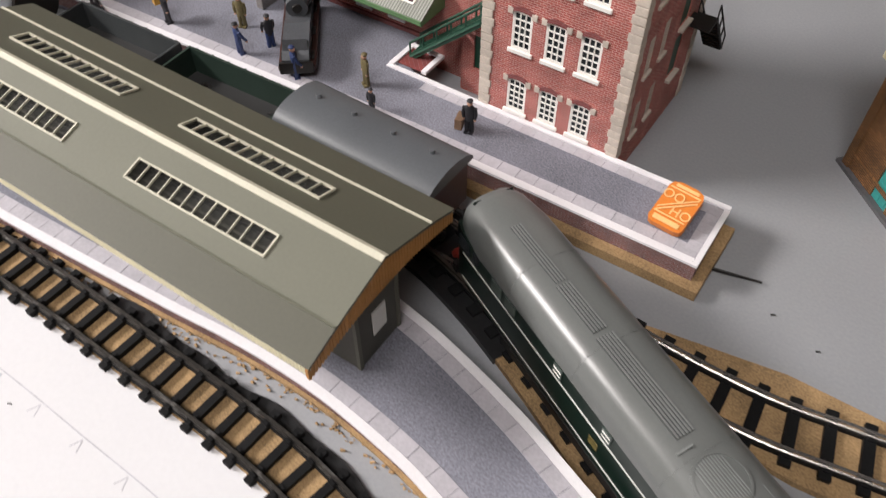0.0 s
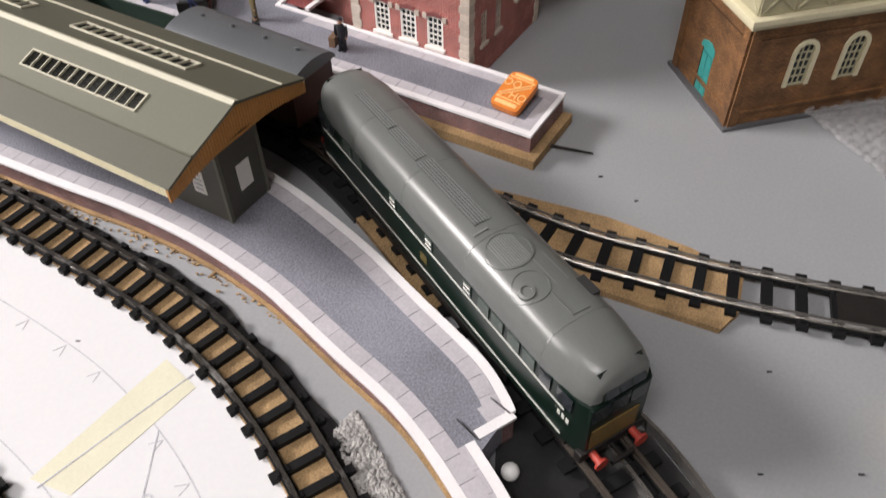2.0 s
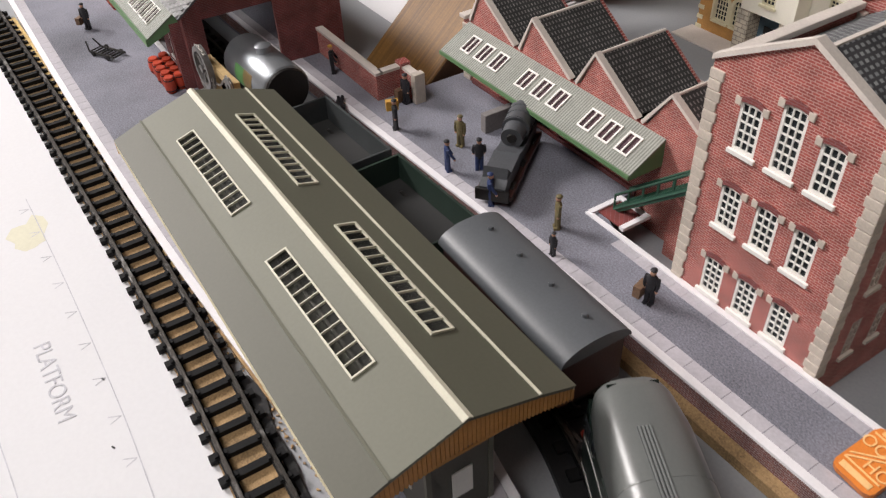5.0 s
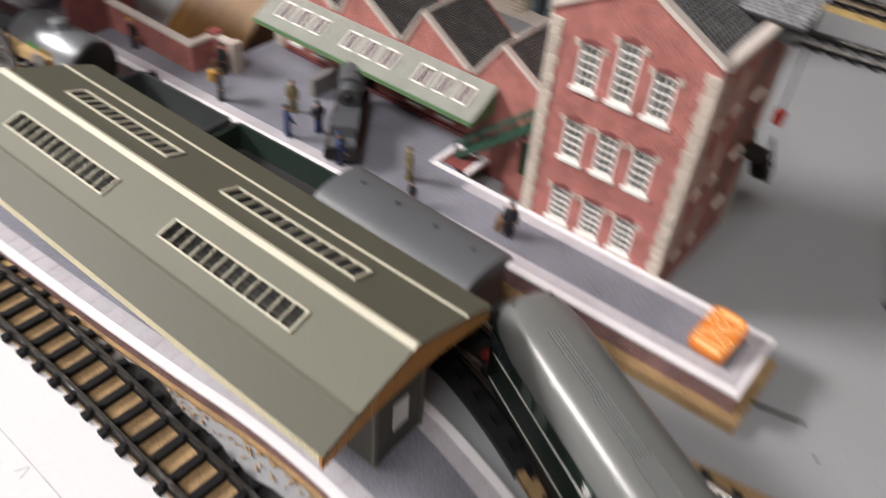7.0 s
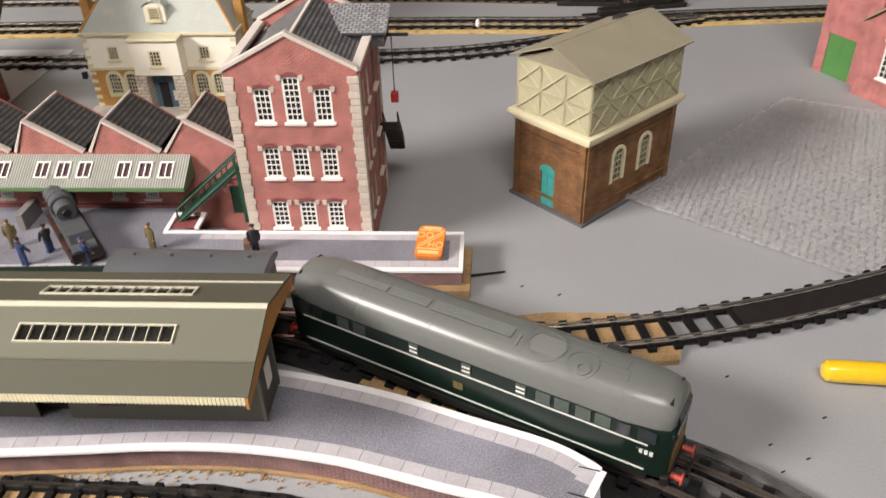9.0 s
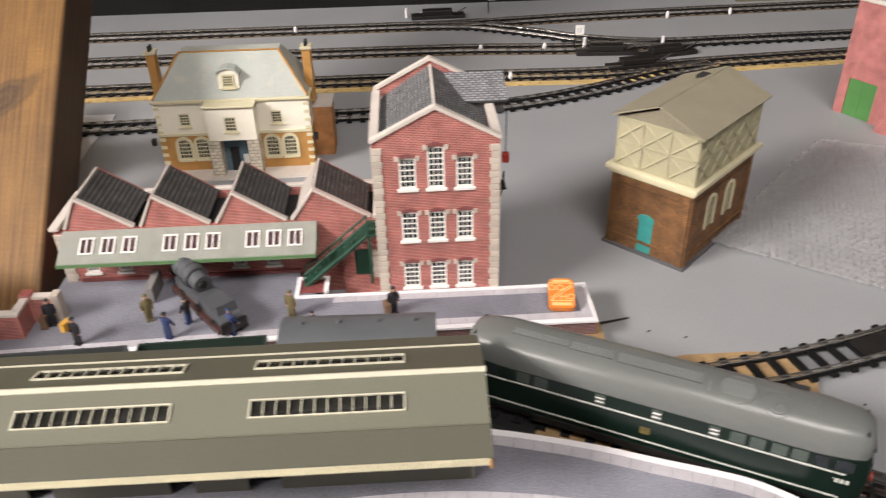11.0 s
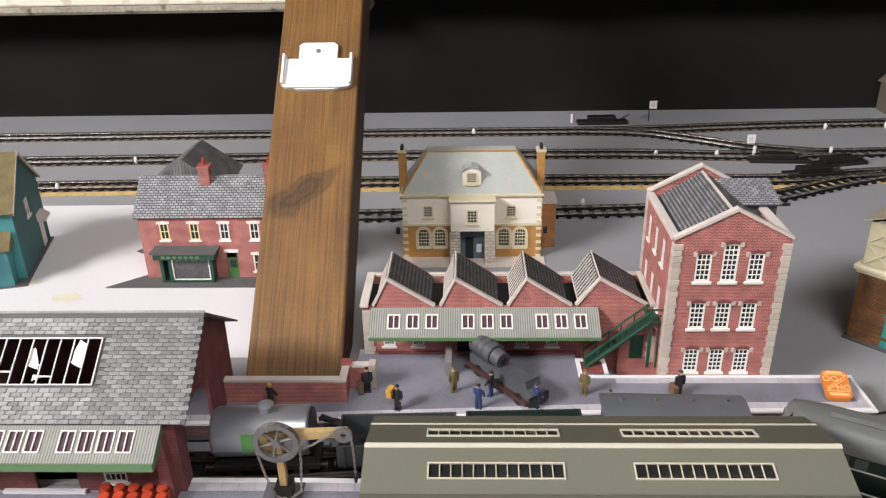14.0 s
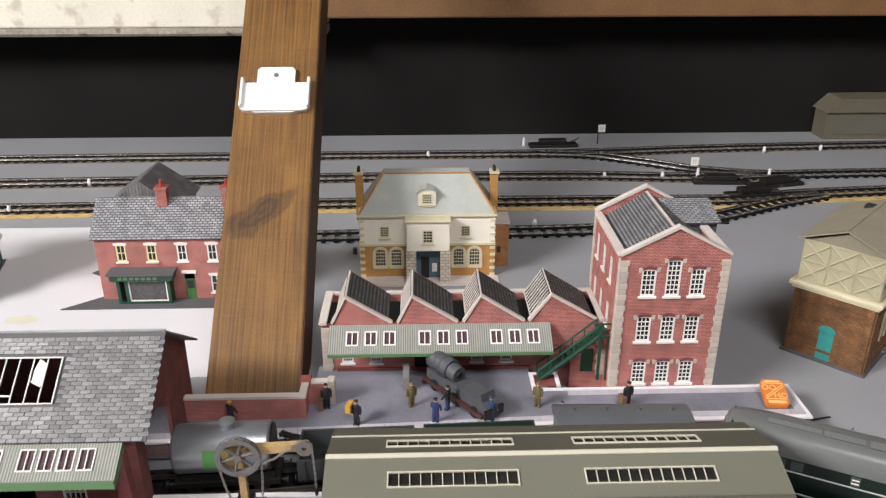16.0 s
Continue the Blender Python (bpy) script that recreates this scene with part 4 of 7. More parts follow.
for s in (-1, 1):
    c = MW / 2
    run, rise = c - 3.5, 22.5
    ln = math.hypot(run, rise)
    if s < 0:
        at = slab_pose((3.5, MD - 2.2, ME - 3.5), (0, -1, 0), (run, 0, rise))
    else:
        at = slab_pose((MW - 3.5, 2.2, ME - 3.5), (0, 1, 0), (-run, 0, rise))
    part("roof_slope", boxes((0, 0, -1.2, MD - 4.4, ln, 0)), M_MILLROOF, mill, "dark ribbed slate slope", at=at)
part("ridge_cap", boxes((MW / 2 - 0.9, 2.2, 141.6, MW / 2 + 0.9, MD - 2.2, 142.8)), M_COPING, mill)
# hoist hood, beam, chain and red weight on the flank
hood = part("hoist_hood", boxes((0, 0, 0, 40, 34, 1.4)), M_SLATELIGHT, mill, "slated hoist hood", at=mpose(MW - 29, 52, 127.5, 14, 0, 0))
part("hood_board", boxes((MW - 12, 55, 119, MW + 9, 82, 126.5)), M_BOARDDK, mill, "dark boarded hoist loft")
part("hoist_beam", rod(bmesh.new(), (MW - 6, 67, 122.5), (MW + 23, 67, 122.5), 1.1), M_DARK, mill, "dark hoist beam")
part("hoist_chain", rod(bmesh.new(), (MW + 12, 67, 122), (MW + 12, 67, 84), 0.35, n=6), M_DARK, mill)
part("hoist_block", boxes((MW + 9.5, 64.5, 77, MW + 14.5, 69.5, 84), bevel=0.8), M_REDPAINT, mill, "red hoist weight")
# iron escape stair at the back of the flank
bm = bmesh.new()
for dx in (2, 12):
    rod(bm, (MW + dx, MD - 14, 58), (MW + dx, MD + 16, 24), 0.8, n=6)
    rod(bm, (MW + dx, MD - 14, 66), (MW + dx, MD + 16, 32), 0.5, n=6)
    for k in range(4):
        f_ = k / 3
        rod(bm, (MW + dx, MD - 14 + 30 * f_, 58 - 34 * f_), (MW + dx, MD - 14 + 30 * f_, 66 - 34 * f_), 0.4, n=6)
for k in range(9):
    f_ = k / 8
    box(bm, MW + 2, MD - 15.5 + 30 * f_, 57.5 - 34 * f_, MW + 12, MD - 12.5 + 30 * f_, 58.3 - 34 * f_)
box(bm, MW + 0.05, MD - 26, 57.4, MW + 12.5, MD - 14, 58.4)
part("escape_stair", bm, M_DARKMETAL, mill, "black iron escape stair")
quoins(mill, 0, 0, 15.5, ME + 1, 1, 1)
quoins(mill, MW, 0, 15.5, ME + 1, -1, 1)
quoins(mill, MW, MD, 0.3, ME + 1, -1, -1, w=5.5)
quoins(mill, 0, MD, 60, ME + 1, 1, -1, w=5.5)

# ---- saw-tooth factory ----
fac = thing("sawtooth_factory", -270, 180, 0, label="low red brick factory with four saw-tooth roofs", category="factory building")
FW, FD, FE = 216.0, 50.0, 58.0
doors = [(70, 17, 18, 22)]
fwin = [(14, 24, 9, 11), (36, 24, 9, 11), (114, 24, 9, 11), (137, 24, 9, 11)]
P = gable_roof_house(fac, FW, FD, FE, 80, M_BRICK, fwin + doors)
for x, z, w, h in fwin:
    window(fac, P["front"], x, z, w, h, 4, 3)
# Doorway is closed by a black sheet that paints its shade.
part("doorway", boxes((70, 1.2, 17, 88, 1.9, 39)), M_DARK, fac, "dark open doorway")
part("wall_coping", boxes((-2, -2, FE + 0.05, 4.2, FD + 2, FE + 2.6), bevel=0.4), M_COPING, fac)
part("wall_coping", boxes((FW - 4.2, -2, FE + 0.05, FW - 0.4, FD + 2, FE + 2.6), bevel=0.4), M_COPING, fac)
part("wall_coping", boxes((4.3, FD - 2, FE + 0.05, FW - 4.3, FD + 2, FE + 2.4), bevel=0.4), M_COPING, fac)
# Black sheet low between the teeth, coloured for the shade in the valleys.
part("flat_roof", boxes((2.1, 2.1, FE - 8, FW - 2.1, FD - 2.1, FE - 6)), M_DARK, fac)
teeth = [(10, 19, 51), (60, 69, 101), (110, 121, 152), (160, 174, 208)]
for x0, xp, x1 in teeth:
    zp = 79.5
    part("tooth_gable", prism([(x0, FE + 0.03), (x1, FE + 0.03), (xp, zp)], 0, 2.0), M_BRICK, fac)
    part("tooth_gable", prism([(x0, FE + 0.03), (x1, FE + 0.03), (xp, zp)], FD - 2.1, FD - 0.1), M_BRICK, fac)
    for xa in (x0, x1):
        part("gable_coping", prism([(xa + (-1.5 if xa < xp else 1.5), FE + 0.2), (xp, zp + 0.2), (xp, zp + 2.2), (xa + (-3 if xa < xp else 3), FE + 1.6)], -1.0, 2.6), M_COPING, fac)
    ln = math.hypot(x1 - xp, zp - FE)
    part("slate_slope", boxes((0, 0, -0.8, FD - 5.5, ln + 1, 0)), M_RIBROOF, fac, "dark ribbed slope", at=slab_pose((x1, 2.8, FE + 0.6), (0, 1, 0), (xp - x1, 0, zp - FE)))
    ln = math.hypot(xp - x0, zp - FE)
    g = part("glazed_slope", lattice(FD - 5.5, ln, 9, 1, 0.7, 0.5, 0.7), M_COPING, fac, "steep glazed slope", at=slab_pose((x0, FD - 2.7, FE + 0.6), (0, -1, 0), (xp - x0, 0, zp - FE)) @ mpose(0, 0, 0, -90, 0, 0))
    part("glazing", boxes((0.2, 0.1, 0.2, FD - 5.7, 0.5, ln - 0.2)), M_GREYGLASS, g)
    part("ridge_cap", rod(bmesh.new(), (xp, 2.7, zp + 0.6), (xp, FD - 2.2, zp + 0.6), 0.9, n=6), M_COPING, fac)
# front canopy
at = slab_pose((6, -22, 44.5), (1, 0, 0), (0, 22, 12.5))
holes = [(x, 7.0, x + 9.4, 19.5) for g in (13, 67.5, 121.5) for x in (g, g + 14, g + 28)]
part("canopy_roof", wall_mesh(168, 25.3, 0.9, holes), M_CORRUP, fac, "pale corrugated canopy roof", at=at @ mpose(0, 0, 0, -90, 0, 0))
for x0, z0, x1, z1 in holes:
    w = part("canopy_light", lattice(9.4, 12.5, 2, 1, 1.0, 0.8, 0.9), M_FRAME, fac, at=at @ mpose(0, 0, 0, -90, 0, 0) @ mpose(x0, 0.2, z0))
    part("glazing", boxes((0.2, 0.2, 0.2, 9.2, 0.5, 12.3)), M_PLUMGLASS, w)
part("canopy_fascia", boxes((6, -22.8, 42.2, 174, -22.0, 44.6)), M_FASCIA, fac, "pale green fascia")
part("canopy_end", prism([(-22, 41.4), (0, 41.4), (0, 56.4), (-22, 44.2)], 173.2, 174.0, "x"), M_FASCIA, fac)
quoins(fac, 0, 0, 15, FE - 1, 1, 1, w=8)
# garden wall, posts and dark rail under the canopy
part("plinth", boxes((10, -1.4, 15, 160, -0.03, 19.5)), M_BRICKDK, fac)

# ---- green outside stair to the mill ----
stair = thing("green_stair", -106, 161, PZ, label="dark green wooden outside stair with handrails", category="stair")
a, b = Vector((0, 0, 0)), Vector((44, 0, 38))
for y in (0, 10):
    bm = bmesh.new()
    for dz, r in ((0, 1.0), (9, 0.8)):
        rod(bm, a + Vector((0, y, dz)), b + Vector((0, y, dz)), r, n=6)
    for k in range(6):
        p = a.lerp(b, k / 5) + Vector((0, y, 0))
        rod(bm, p, p + Vector((0, 0, 9.4)), 0.6, n=6)
    prism([(0, -2.5), (44, 35.5), (44, 40.5), (0, 2.5)], y - 0.4, y + 0.4, "y", bm)
    part("stringer", bm, M_GREEN, stair)
for k in range(12):
    p = a.lerp(b, (k + 0.5) / 12)
    part("tread", boxes((p.x - 2, 0.45, p.z - 0.4, p.x + 2, 9.55, p.z + 0.4)), M_GREEN, stair)
part("landing", boxes((43.5, -1, 37.5, 54, 18, 39)), M_GREEN, stair)
bm = bmesh.new()
for x in (45, 53):
    rod(bm, (x, -0.5, 38), (x, -0.5, 49), 0.7, n=6)
rod(bm, (44, -0.5, 48.6), (54, -0.5, 48.6), 0.7, n=6)
rod(bm, (44, -0.5, 43.6), (54, -0.5, 43.6), 0.5, n=6)
part("landing_rail", bm, M_GREEN, stair)
part("post", boxes((44.5, 0, 0, 46.5, 2, 37.5)), M_GREEN, stair)
part("post", boxes((51, 0, 0, 53, 2, 37.5)), M_GREEN, stair)
# white walled stair well and its end wall
well = thing("stair_well", -112, 157, PZ, label="white kerb round a sunken stair well", category="kerb")
part("kerb", boxes((0, -8, -0.5, 3, 14, 1.4)), M_WHITE, well)
part("kerb", boxes((3, 11, -0.5, 22, 14, 1.4)), M_WHITE, well)
part("kerb", boxes((19, -4.5, -0.5, 22, 11, 1.4)), M_WHITE, well)
part("steps", boxes((3.1, -4, 0.0, 19, 11, 0.5)), M_BRICKDK, well)
link = thing("brick_link", -80, 172, 0, label="short red brick wall with a green door beside the stair", category="wall")
part("wall", wall_mesh(26, 42, 3, [(8, 17, 18, 38)]), M_BRICK, link)
part("door", boxes((8.2, 0.8, 17.2, 17.8, 1.8, 37.8)), M_GREEN, link, "green plank door")
quoins(link, 26, -1.0, 15.5, 41, -1, 1, w=6.5)

# ---- diesel locomotive ----
loco = thing("diesel_locomotive", 90.2, 19.6, 8, -27.3, label="green model diesel locomotive with grey roof on the track", category="locomotive")


def body_ring(x, hw, z0, z1, r=0.8):
    return [(x, -hw, z0), (x, hw, z0), (x, hw + 0.15, (z0 + z1) / 2), (x, hw - 0.3, z1), (x, -hw + 0.3, z1), (x, -hw - 0.15, (z0 + z1) / 2)]


STATIONS = [(-101.5, 12.8), (-98, 14.8), (-90, 15.9), (-80, 16.3), (80, 16.3), (90, 15.9), (98, 14.8), (101.5, 12.8)]
part("body", loft(bmesh.new(), [body_ring(x, hw, 6, 33.5) for x, hw in STATIONS]), M_LOCOGREEN, loco, "dark green body side", at=mpose(0, 0.8, 0), smooth=True)


def roof_ring(x, hw, z0, top):
    n = 14
    pts = []
    for i in range(n + 1):
        a = math.pi * i / n
        c, s_ = math.cos(a), math.sin(a)
        pts.append((x, 0.8 + hw * math.copysign(abs(c) ** 0.72, c), z0 + (top - z0) * s_ ** 0.8))
    return pts + [(x, 0.8 - hw, z0 - 0.1), (x, 0.8 + hw, z0 - 0.1)]


ROOF = [(-101, 10.5, 35, 43.5), (-99.5, 12.6, 33.6, 45.6), (-94, 14.6, 33.6, 47.4), (-80, 16.5, 33.6, 48.4), (80, 16.5, 33.6, 48.4), (94, 14.6, 33.6, 47.4), (99.5, 12.6, 33.6, 45.6), (101, 10.5, 35, 43.5)]
roof = part("roof", loft(bmesh.new(), [roof_ring(*r) for r in ROOF]), M_LOCOROOF, loco, "satin grey moulded roof", smooth=True)
for x in (-58, -17, 29, 77):
    ringa, ringb = roof_ring(x - 0.35, 16.6, 33.6, 48.55), roof_ring(x + 0.35, 16.6, 33.6, 48.55)
    part("roof_seam", loft(bmesh.new(), [ringa, ringb]), M_LOCOROOF, roof)
for x0, x1, yc, n_ in ((-77, -46.5, -1.6, 4), (-45, -22.5, -1.8, 5), (-20, 22, -1.8, 6)):
    for k in range(n_):
        y = yc + 0.62 * (n_ - 1) - 1.24 * k
        # Solid darker strip: the shade between two ribs is its colour.
        part("grille_slot", boxes((x0, y - 0.62, 47.4, x1, y - 0.28, 48.5)), M_GRILLE, roof, "dark slot between ribs")
        part("grille_rib", boxes((x0, y - 0.28, 47.4, x1, y + 0.28, 48.85)), M_LOCORIB, roof)
for k in range(5):
    part("grille_rib", boxes((46, 7.5 - 1.3 * k, 45.6, 61, 8.05 - 1.3 * k, 47.75 + 0.14 * k)), M_LOCORIB, roof)


def on_roof(bm):
    """Lays a flat shape (z: height above the skin) on the curved roof."""
    for v in bm.verts:
        c = min(abs(v.co.y - 0.8) / 16.5, 1) ** (1 / 0.72)
        v.co.z += 33.6 + 14.8 * math.sqrt(max(0.0, 1 - c * c)) ** 0.8
    return bm


def flat_ring(cx, cy, r0, r1, h, stretch=1.0, n=36):
    bm = bmesh.new()
    for i in range(n):
        a, b = 2 * math.pi * i / n, 2 * math.pi * (i + 1) / n
        prism([(cx + q * math.cos(t) * stretch, cy + q * math.sin(t)) for q, t in ((r0, a), (r1, a), (r1, b), (r0, b))], -0.5, h, "z", bm)
    return on_roof(bm)


fan = part("fan_grille", flat_ring(39, -2, 8.3, 9.1, 0.32), M_LOCOROOF, roof, "round fan grille")
for k in range(11):
    y = -7.0 + 1.0 * k
    half_ = math.sqrt(8.1 ** 2 - (y + 2) ** 2)
    part("fan_bar", on_roof(boxes((39 - half_, y - 0.2, -0.4, 39 + half_, y + 0.2, 0.16))), M_LOCORIB, fan)
part("hatch_ring", flat_ring(57, -5.5, 6.6, 7.1, 0.28), M_LOCOROOF, roof, "round roof hatch")
part("exhaust_port", flat_ring(58, -8, 1.9, 2.9, 0.7, 1.2, 24), M_LOCOROOF, roof, "oval exhaust port")
part("panel_edge", on_roof(boxes((63, -1.6, -0.4, 75, -1.2, 0.3))), M_LOCOROOF, roof)
part("panel_edge", on_roof(boxes((75, -1.6, -0.4, 75.4, 5.6, 0.3))), M_LOCOROOF, roof)
part("roof_pipe", on_roof(boxes((25.5, -8.5, -0.4, 26.3, -2.5, 0.7))), M_LOCORIB, roof)
for e in (-1, 1):
    visor = part("windscreen_hood", prism([(e * 97.2, 45.9), (e * 102.3, 36.6), (e * 101.2, 35.6), (e * 96.2, 44.4)], -8.2, 9.8, "y"), M_LOCOGREEN, loco, "sloped cab front above the windscreens")
    for y0, y1 in ((-7.4, -2.2), (-1.6, 3.2), (3.8, 9.0)):
        part("visor_pane", prism([(e * 98.3, 44.3), (e * 102.5, 36.7), (e * 102.2, 36.5), (e * 98.0, 44.1)], y0, y1, "y"), M_PANE, visor, "dark glass")
# Solid black block paints the shade of a recess; the roof is not cut.
part("roof_hatch", boxes((62, 9.5, 42.5, 71, 14.2, 46.9)), M_DARK, roof, "open dark roof recess")
for s in (-1, 1):
    for z in (24.2, 9.2):
        part("lining_stripe", boxes((-92, 0.8 + s * 16.45 - 0.15, z, 92, 0.8 + s * 16.45 + 0.15, z + 0.9)), M_LINING, loco, "thin white lining stripe")
    for x0, x1, kind in ((-96, -88, 0), (-85, -80, 0), (-70, -63, 1), (-60, -53, 1), (-27, -22, 2), (2, 7, 2), (30, 35, 2), (40, 47, 1), (49, 56, 1), (59, 66, 1), (68, 75, 1), (78, 84, 0), (87, 95, 0)):
        hw = (16.4 if abs(x0) < 80 and abs(x1) < 90 else 15.9) + 0.8 * s
        m_ = (M_PANE, M_LOUVRE, M_LOUVRE)[kind]
        w = part("side_window", boxes((x0, s * hw - 0.25, 26, x1, s * hw + 0.25, 32.4)), m_, loco, "dark glazed side window" if kind == 0 else "grey louvred panel")
        if kind == 2:
            for z in (27.5, 30):
                part("window_bar", boxes((x0 + 0.4, s * hw - 0.4, z, x1 - 0.4, s * hw + 0.4, z + 0.8)), M_FRAME, w)
    for k in range(5):
        part("number_bar", boxes((84 + 2.3 * k, s * 16.0 + 0.8 - 0.12, 18.5, 85.5 + 2.3 * k, s * 16.0 + 0.8 + 0.12, 21)), M_LINING, loco, "pale number marking")
    part("crest", boxes((-2.5, s * 16.5 + 0.8 - 0.12, 14.5, 2.5, s * 16.5 + 0.8 + 0.12, 19)), M_CRESTGOLD, loco, "small gold emblem")
    part("lower_skirt", boxes((-60, s * 15.5 - 0.5, 1.5, 60, s * 15.5 + 0.5, 6)), M_DARKMETAL, loco, "black underframe")
for e in (-1, 1):
    part("warning_panel", boxes((101.3 if e > 0 else -102, -10.5, 8, 102 if e > 0 else -101.3, 10.5, 19)), M_YELLOWPANEL, loco, "dull yellow warning panel")
    cab = part("cab_front", boxes((100.4 if e > 0 else -101.8, -12.6, 23.5, 101.8 if e > 0 else -100.4, 12.6, 33)), M_LOCOGREEN, loco)
    for y0, y1 in ((-11.8, -4.6), (-3.6, 3.6), (4.6, 11.8)):
        part("windscreen", boxes((101.7 if e > 0 else -102.1, y0, 25.5, 102.1 if e > 0 else -101.7, y1, 32)), M_PANE, cab, "dark windscreen")
    part("buffer_beam", boxes((99 if e > 0 else -102.5, -14.5, 2.5, 102.5 if e > 0 else -99, 14.5, 7.5), bevel=0.4), M_DARKMETAL, loco, "black buffer beam")
    for y in (-9, 9):
        bm = bmesh.new()
        rod(bm, (e * 102.4, y, 5), (e * 107, y, 5), 1.6)
        rod(bm, (e * 107, y, 5), (e * 108, y, 5), 2.9)
        part("buffer", bm, M_REDBEAM, loco, "red buffer", smooth=True)
    bm = bmesh.new()
    box(bm, e * 104 - 5, -0.7, 3.0, e * 104 + 5, 0.7, 4.0)
    box(bm, e * 108.5 - 0.7, -5, 2.5, e * 108.5 + 0.7, 5, 4.5)
    part("coupling", bm, M_DARKMETAL, loco, "black tension coupling")
for cx in (-66, 66):
    bogie = part("bogie", boxes((cx - 27, -13.6, 1.0, cx + 27, -12.2, 6.5), (cx - 27, 12.2, 1.0, cx + 27, 13.6, 6.5), (cx - 25, -12, 3, cx + 25, 12, 6)), M_DARKMETAL, loco, "black bogie frame")
    for dx in (-18, 0, 18):
        for s in (-1, 1):
            bm = bmesh.new()
            rod(bm, (cx + dx, s * 7.8, 6.0), (cx + dx, s * 9.8, 6.0), 6.0, n=20)
            part("wheel", bm, M_DARKMETAL, bogie, smooth=True)


# ---- goods wagons behind the canopy ----
def underframe(root, length, rail=8.0):
    part("frame", boxes((-length / 2, -11, 5.5, length / 2, 11, 9.0)), M_DARKMETAL, root, "black wagon frame")
    for x in (-length * 0.32, length * 0.32):
        for s in (-1, 1):
            bm = bmesh.new()
            rod(bm, (x, s * 7.8, 6.0), (x, s * 9.6, 6.0), 6.0, n=18)
            part("wheel", bm, M_DARKMETAL, root, smooth=True)
    for e in (-1, 1):
        for y in (-8.5, 8.5):
            bm = bmesh.new()
            rod(bm, (e * length / 2, y, 7), (e * (length / 2 + 4), y, 7), 1.2)
            rod(bm, (e * (length / 2 + 4), y, 7), (e * (length / 2 + 5), y, 7), 2.4)
            part("buffer", bm, M_DARKMETAL, root)


van = thing("covered_van", -64.5, 73, 8, -1.5, label="covered van with a plain grey curved roof", category="goods wagon")
underframe(van, 82)
part("body", boxes((-42, -15.5, 9.1, 42, 15.5, 35)), M_VANBODY, van, "dark brown van body")
part("roof", loft(bmesh.new(), [[(x, 17 * math.cos(math.pi * i / 14), 34.5 + 7.4 * math.sin(math.pi * i / 14)) for i in range(15)] for x in (-44, 44)]), M_VANROOF, van, "blue grey curved roof", smooth=True)
for x in (-32, -11, 11, 32):
    part("roof_vent", rod(bmesh.new(), (x, 3, 41), (x, 3, 43.2), 1.5, 1.1), M_VANROOF, van)
for x, label, m_ in ((-156, "open wagon with dark green inside", M_WAGONGREEN), (-236, "grey open wagon with empty dark inside", M_WAGONGREY)):
    w = thing("open_wagon", x, 71 if x > -200 else 67.5, 8, 2, label=label, category="goods wagon", group="open wagons")
    underframe(w, 70)
    part("floor", boxes((-37, -15.5, 9.1, 37, 15.5, 11)), M_DARK, w)
    for s in (-1, 1):
        side_ = part("side", boxes((-37, s * 15.5 - 0.7, 11.05, 37, s * 15.5 + 0.7, 26.0)), m_, w)
        part("end", boxes((s * 36.3 - 0.7, -14.75, 11.05, s * 36.3 + 0.7, 14.75, 26.0)), m_, w)
        for k in range(7):
            part("rib", boxes((-33 + 11 * k, s * 16.7 - 0.45, 11.05, -32 + 11 * k, s * 16.7 + 0.45, 25.6)), m_, side_)
tank = thing("tank_wagon", -318, 63.5, 8, 2.5, label="silver tank wagon with a green and yellow panel", category="goods wagon")
underframe(tank, 66)
bm = bmesh.new()
loft(bm, [[(x, r * math.cos(2 * math.pi * i / 28), 28 + r * math.sin(2 * math.pi * i / 28)) for i in range(28)] for x, r in ((-32, 13), (-31, 14.8), (-29.5, 15.6), (26.5, 15.6), (28, 14.8), (29, 13))])
part("barrel", bm, M_SILVER, tank, "silver tank barrel", smooth=True)
part("end_cap", rod(bmesh.new(), (28.5, 0, 28), (29.8, 0, 28), 14.4, 13.6, 28), M_DARKMETAL, tank, "black tank end")
bm = bmesh.new()
rod(bm, (2, 0, 43), (2, 0, 47.5), 4.6, 4.4, 18)
rod(bm, (2, 0, 47.5), (2, 0, 49), 5.2, 2.4, 18)
part("manhole", bm, M_SILVER, tank, "round manhole dome", smooth=True)
for x0, x1, m_ in ((-12, 0, M_LEAFGREEN), (0, 12, M_YELLOWPANEL)):
    bm = bmesh.new()
    loft(bm, [[(x, -r * math.cos(a), 28 + r * math.sin(a)) for r, a in [(15.8, -0.3 + 0.1 * k) for k in range(9)] + [(15.62, 0.5 - 0.1 * k) for k in range(9)]] for x in (x0, x1)])
    part("panel", bm, m_, tank, "coloured tank panel")
part("saddle", boxes((-30, -9, 9, 30, 9, 14)), M_DARKMETAL, tank)

# ---- cream and ochre manor ----
manor = thing("manor_house", -255, 381, 0, label="cream and ochre country house with a pale hipped roof", category="house")
W_, D_, E_ = 135.0, 58.0, 66.0
low = [(14, 12, 12, 20), (30, 12, 12, 20), (93, 12, 12, 20), (109, 12, 12, 20)]
up = [(20, 44, 9.5, 12), (101, 44, 9.5, 12)]
at = mpose(0, 0, 0)
part("lower_wall", wall_mesh(W_, 36, 2, [(x, z, x + w, z + h) for x, z, w, h in low]), M_OCHRE, manor, "ochre stone lower wall")
part("upper_wall", wall_mesh(W_, E_ - 36.05, 2, [(x, z - 36.05, x + w, z + h - 36.05) for x, z, w, h in up]), M_CREAMWALL, manor, "cream rendered upper wall", at=mpose(0, 0, 36.05))
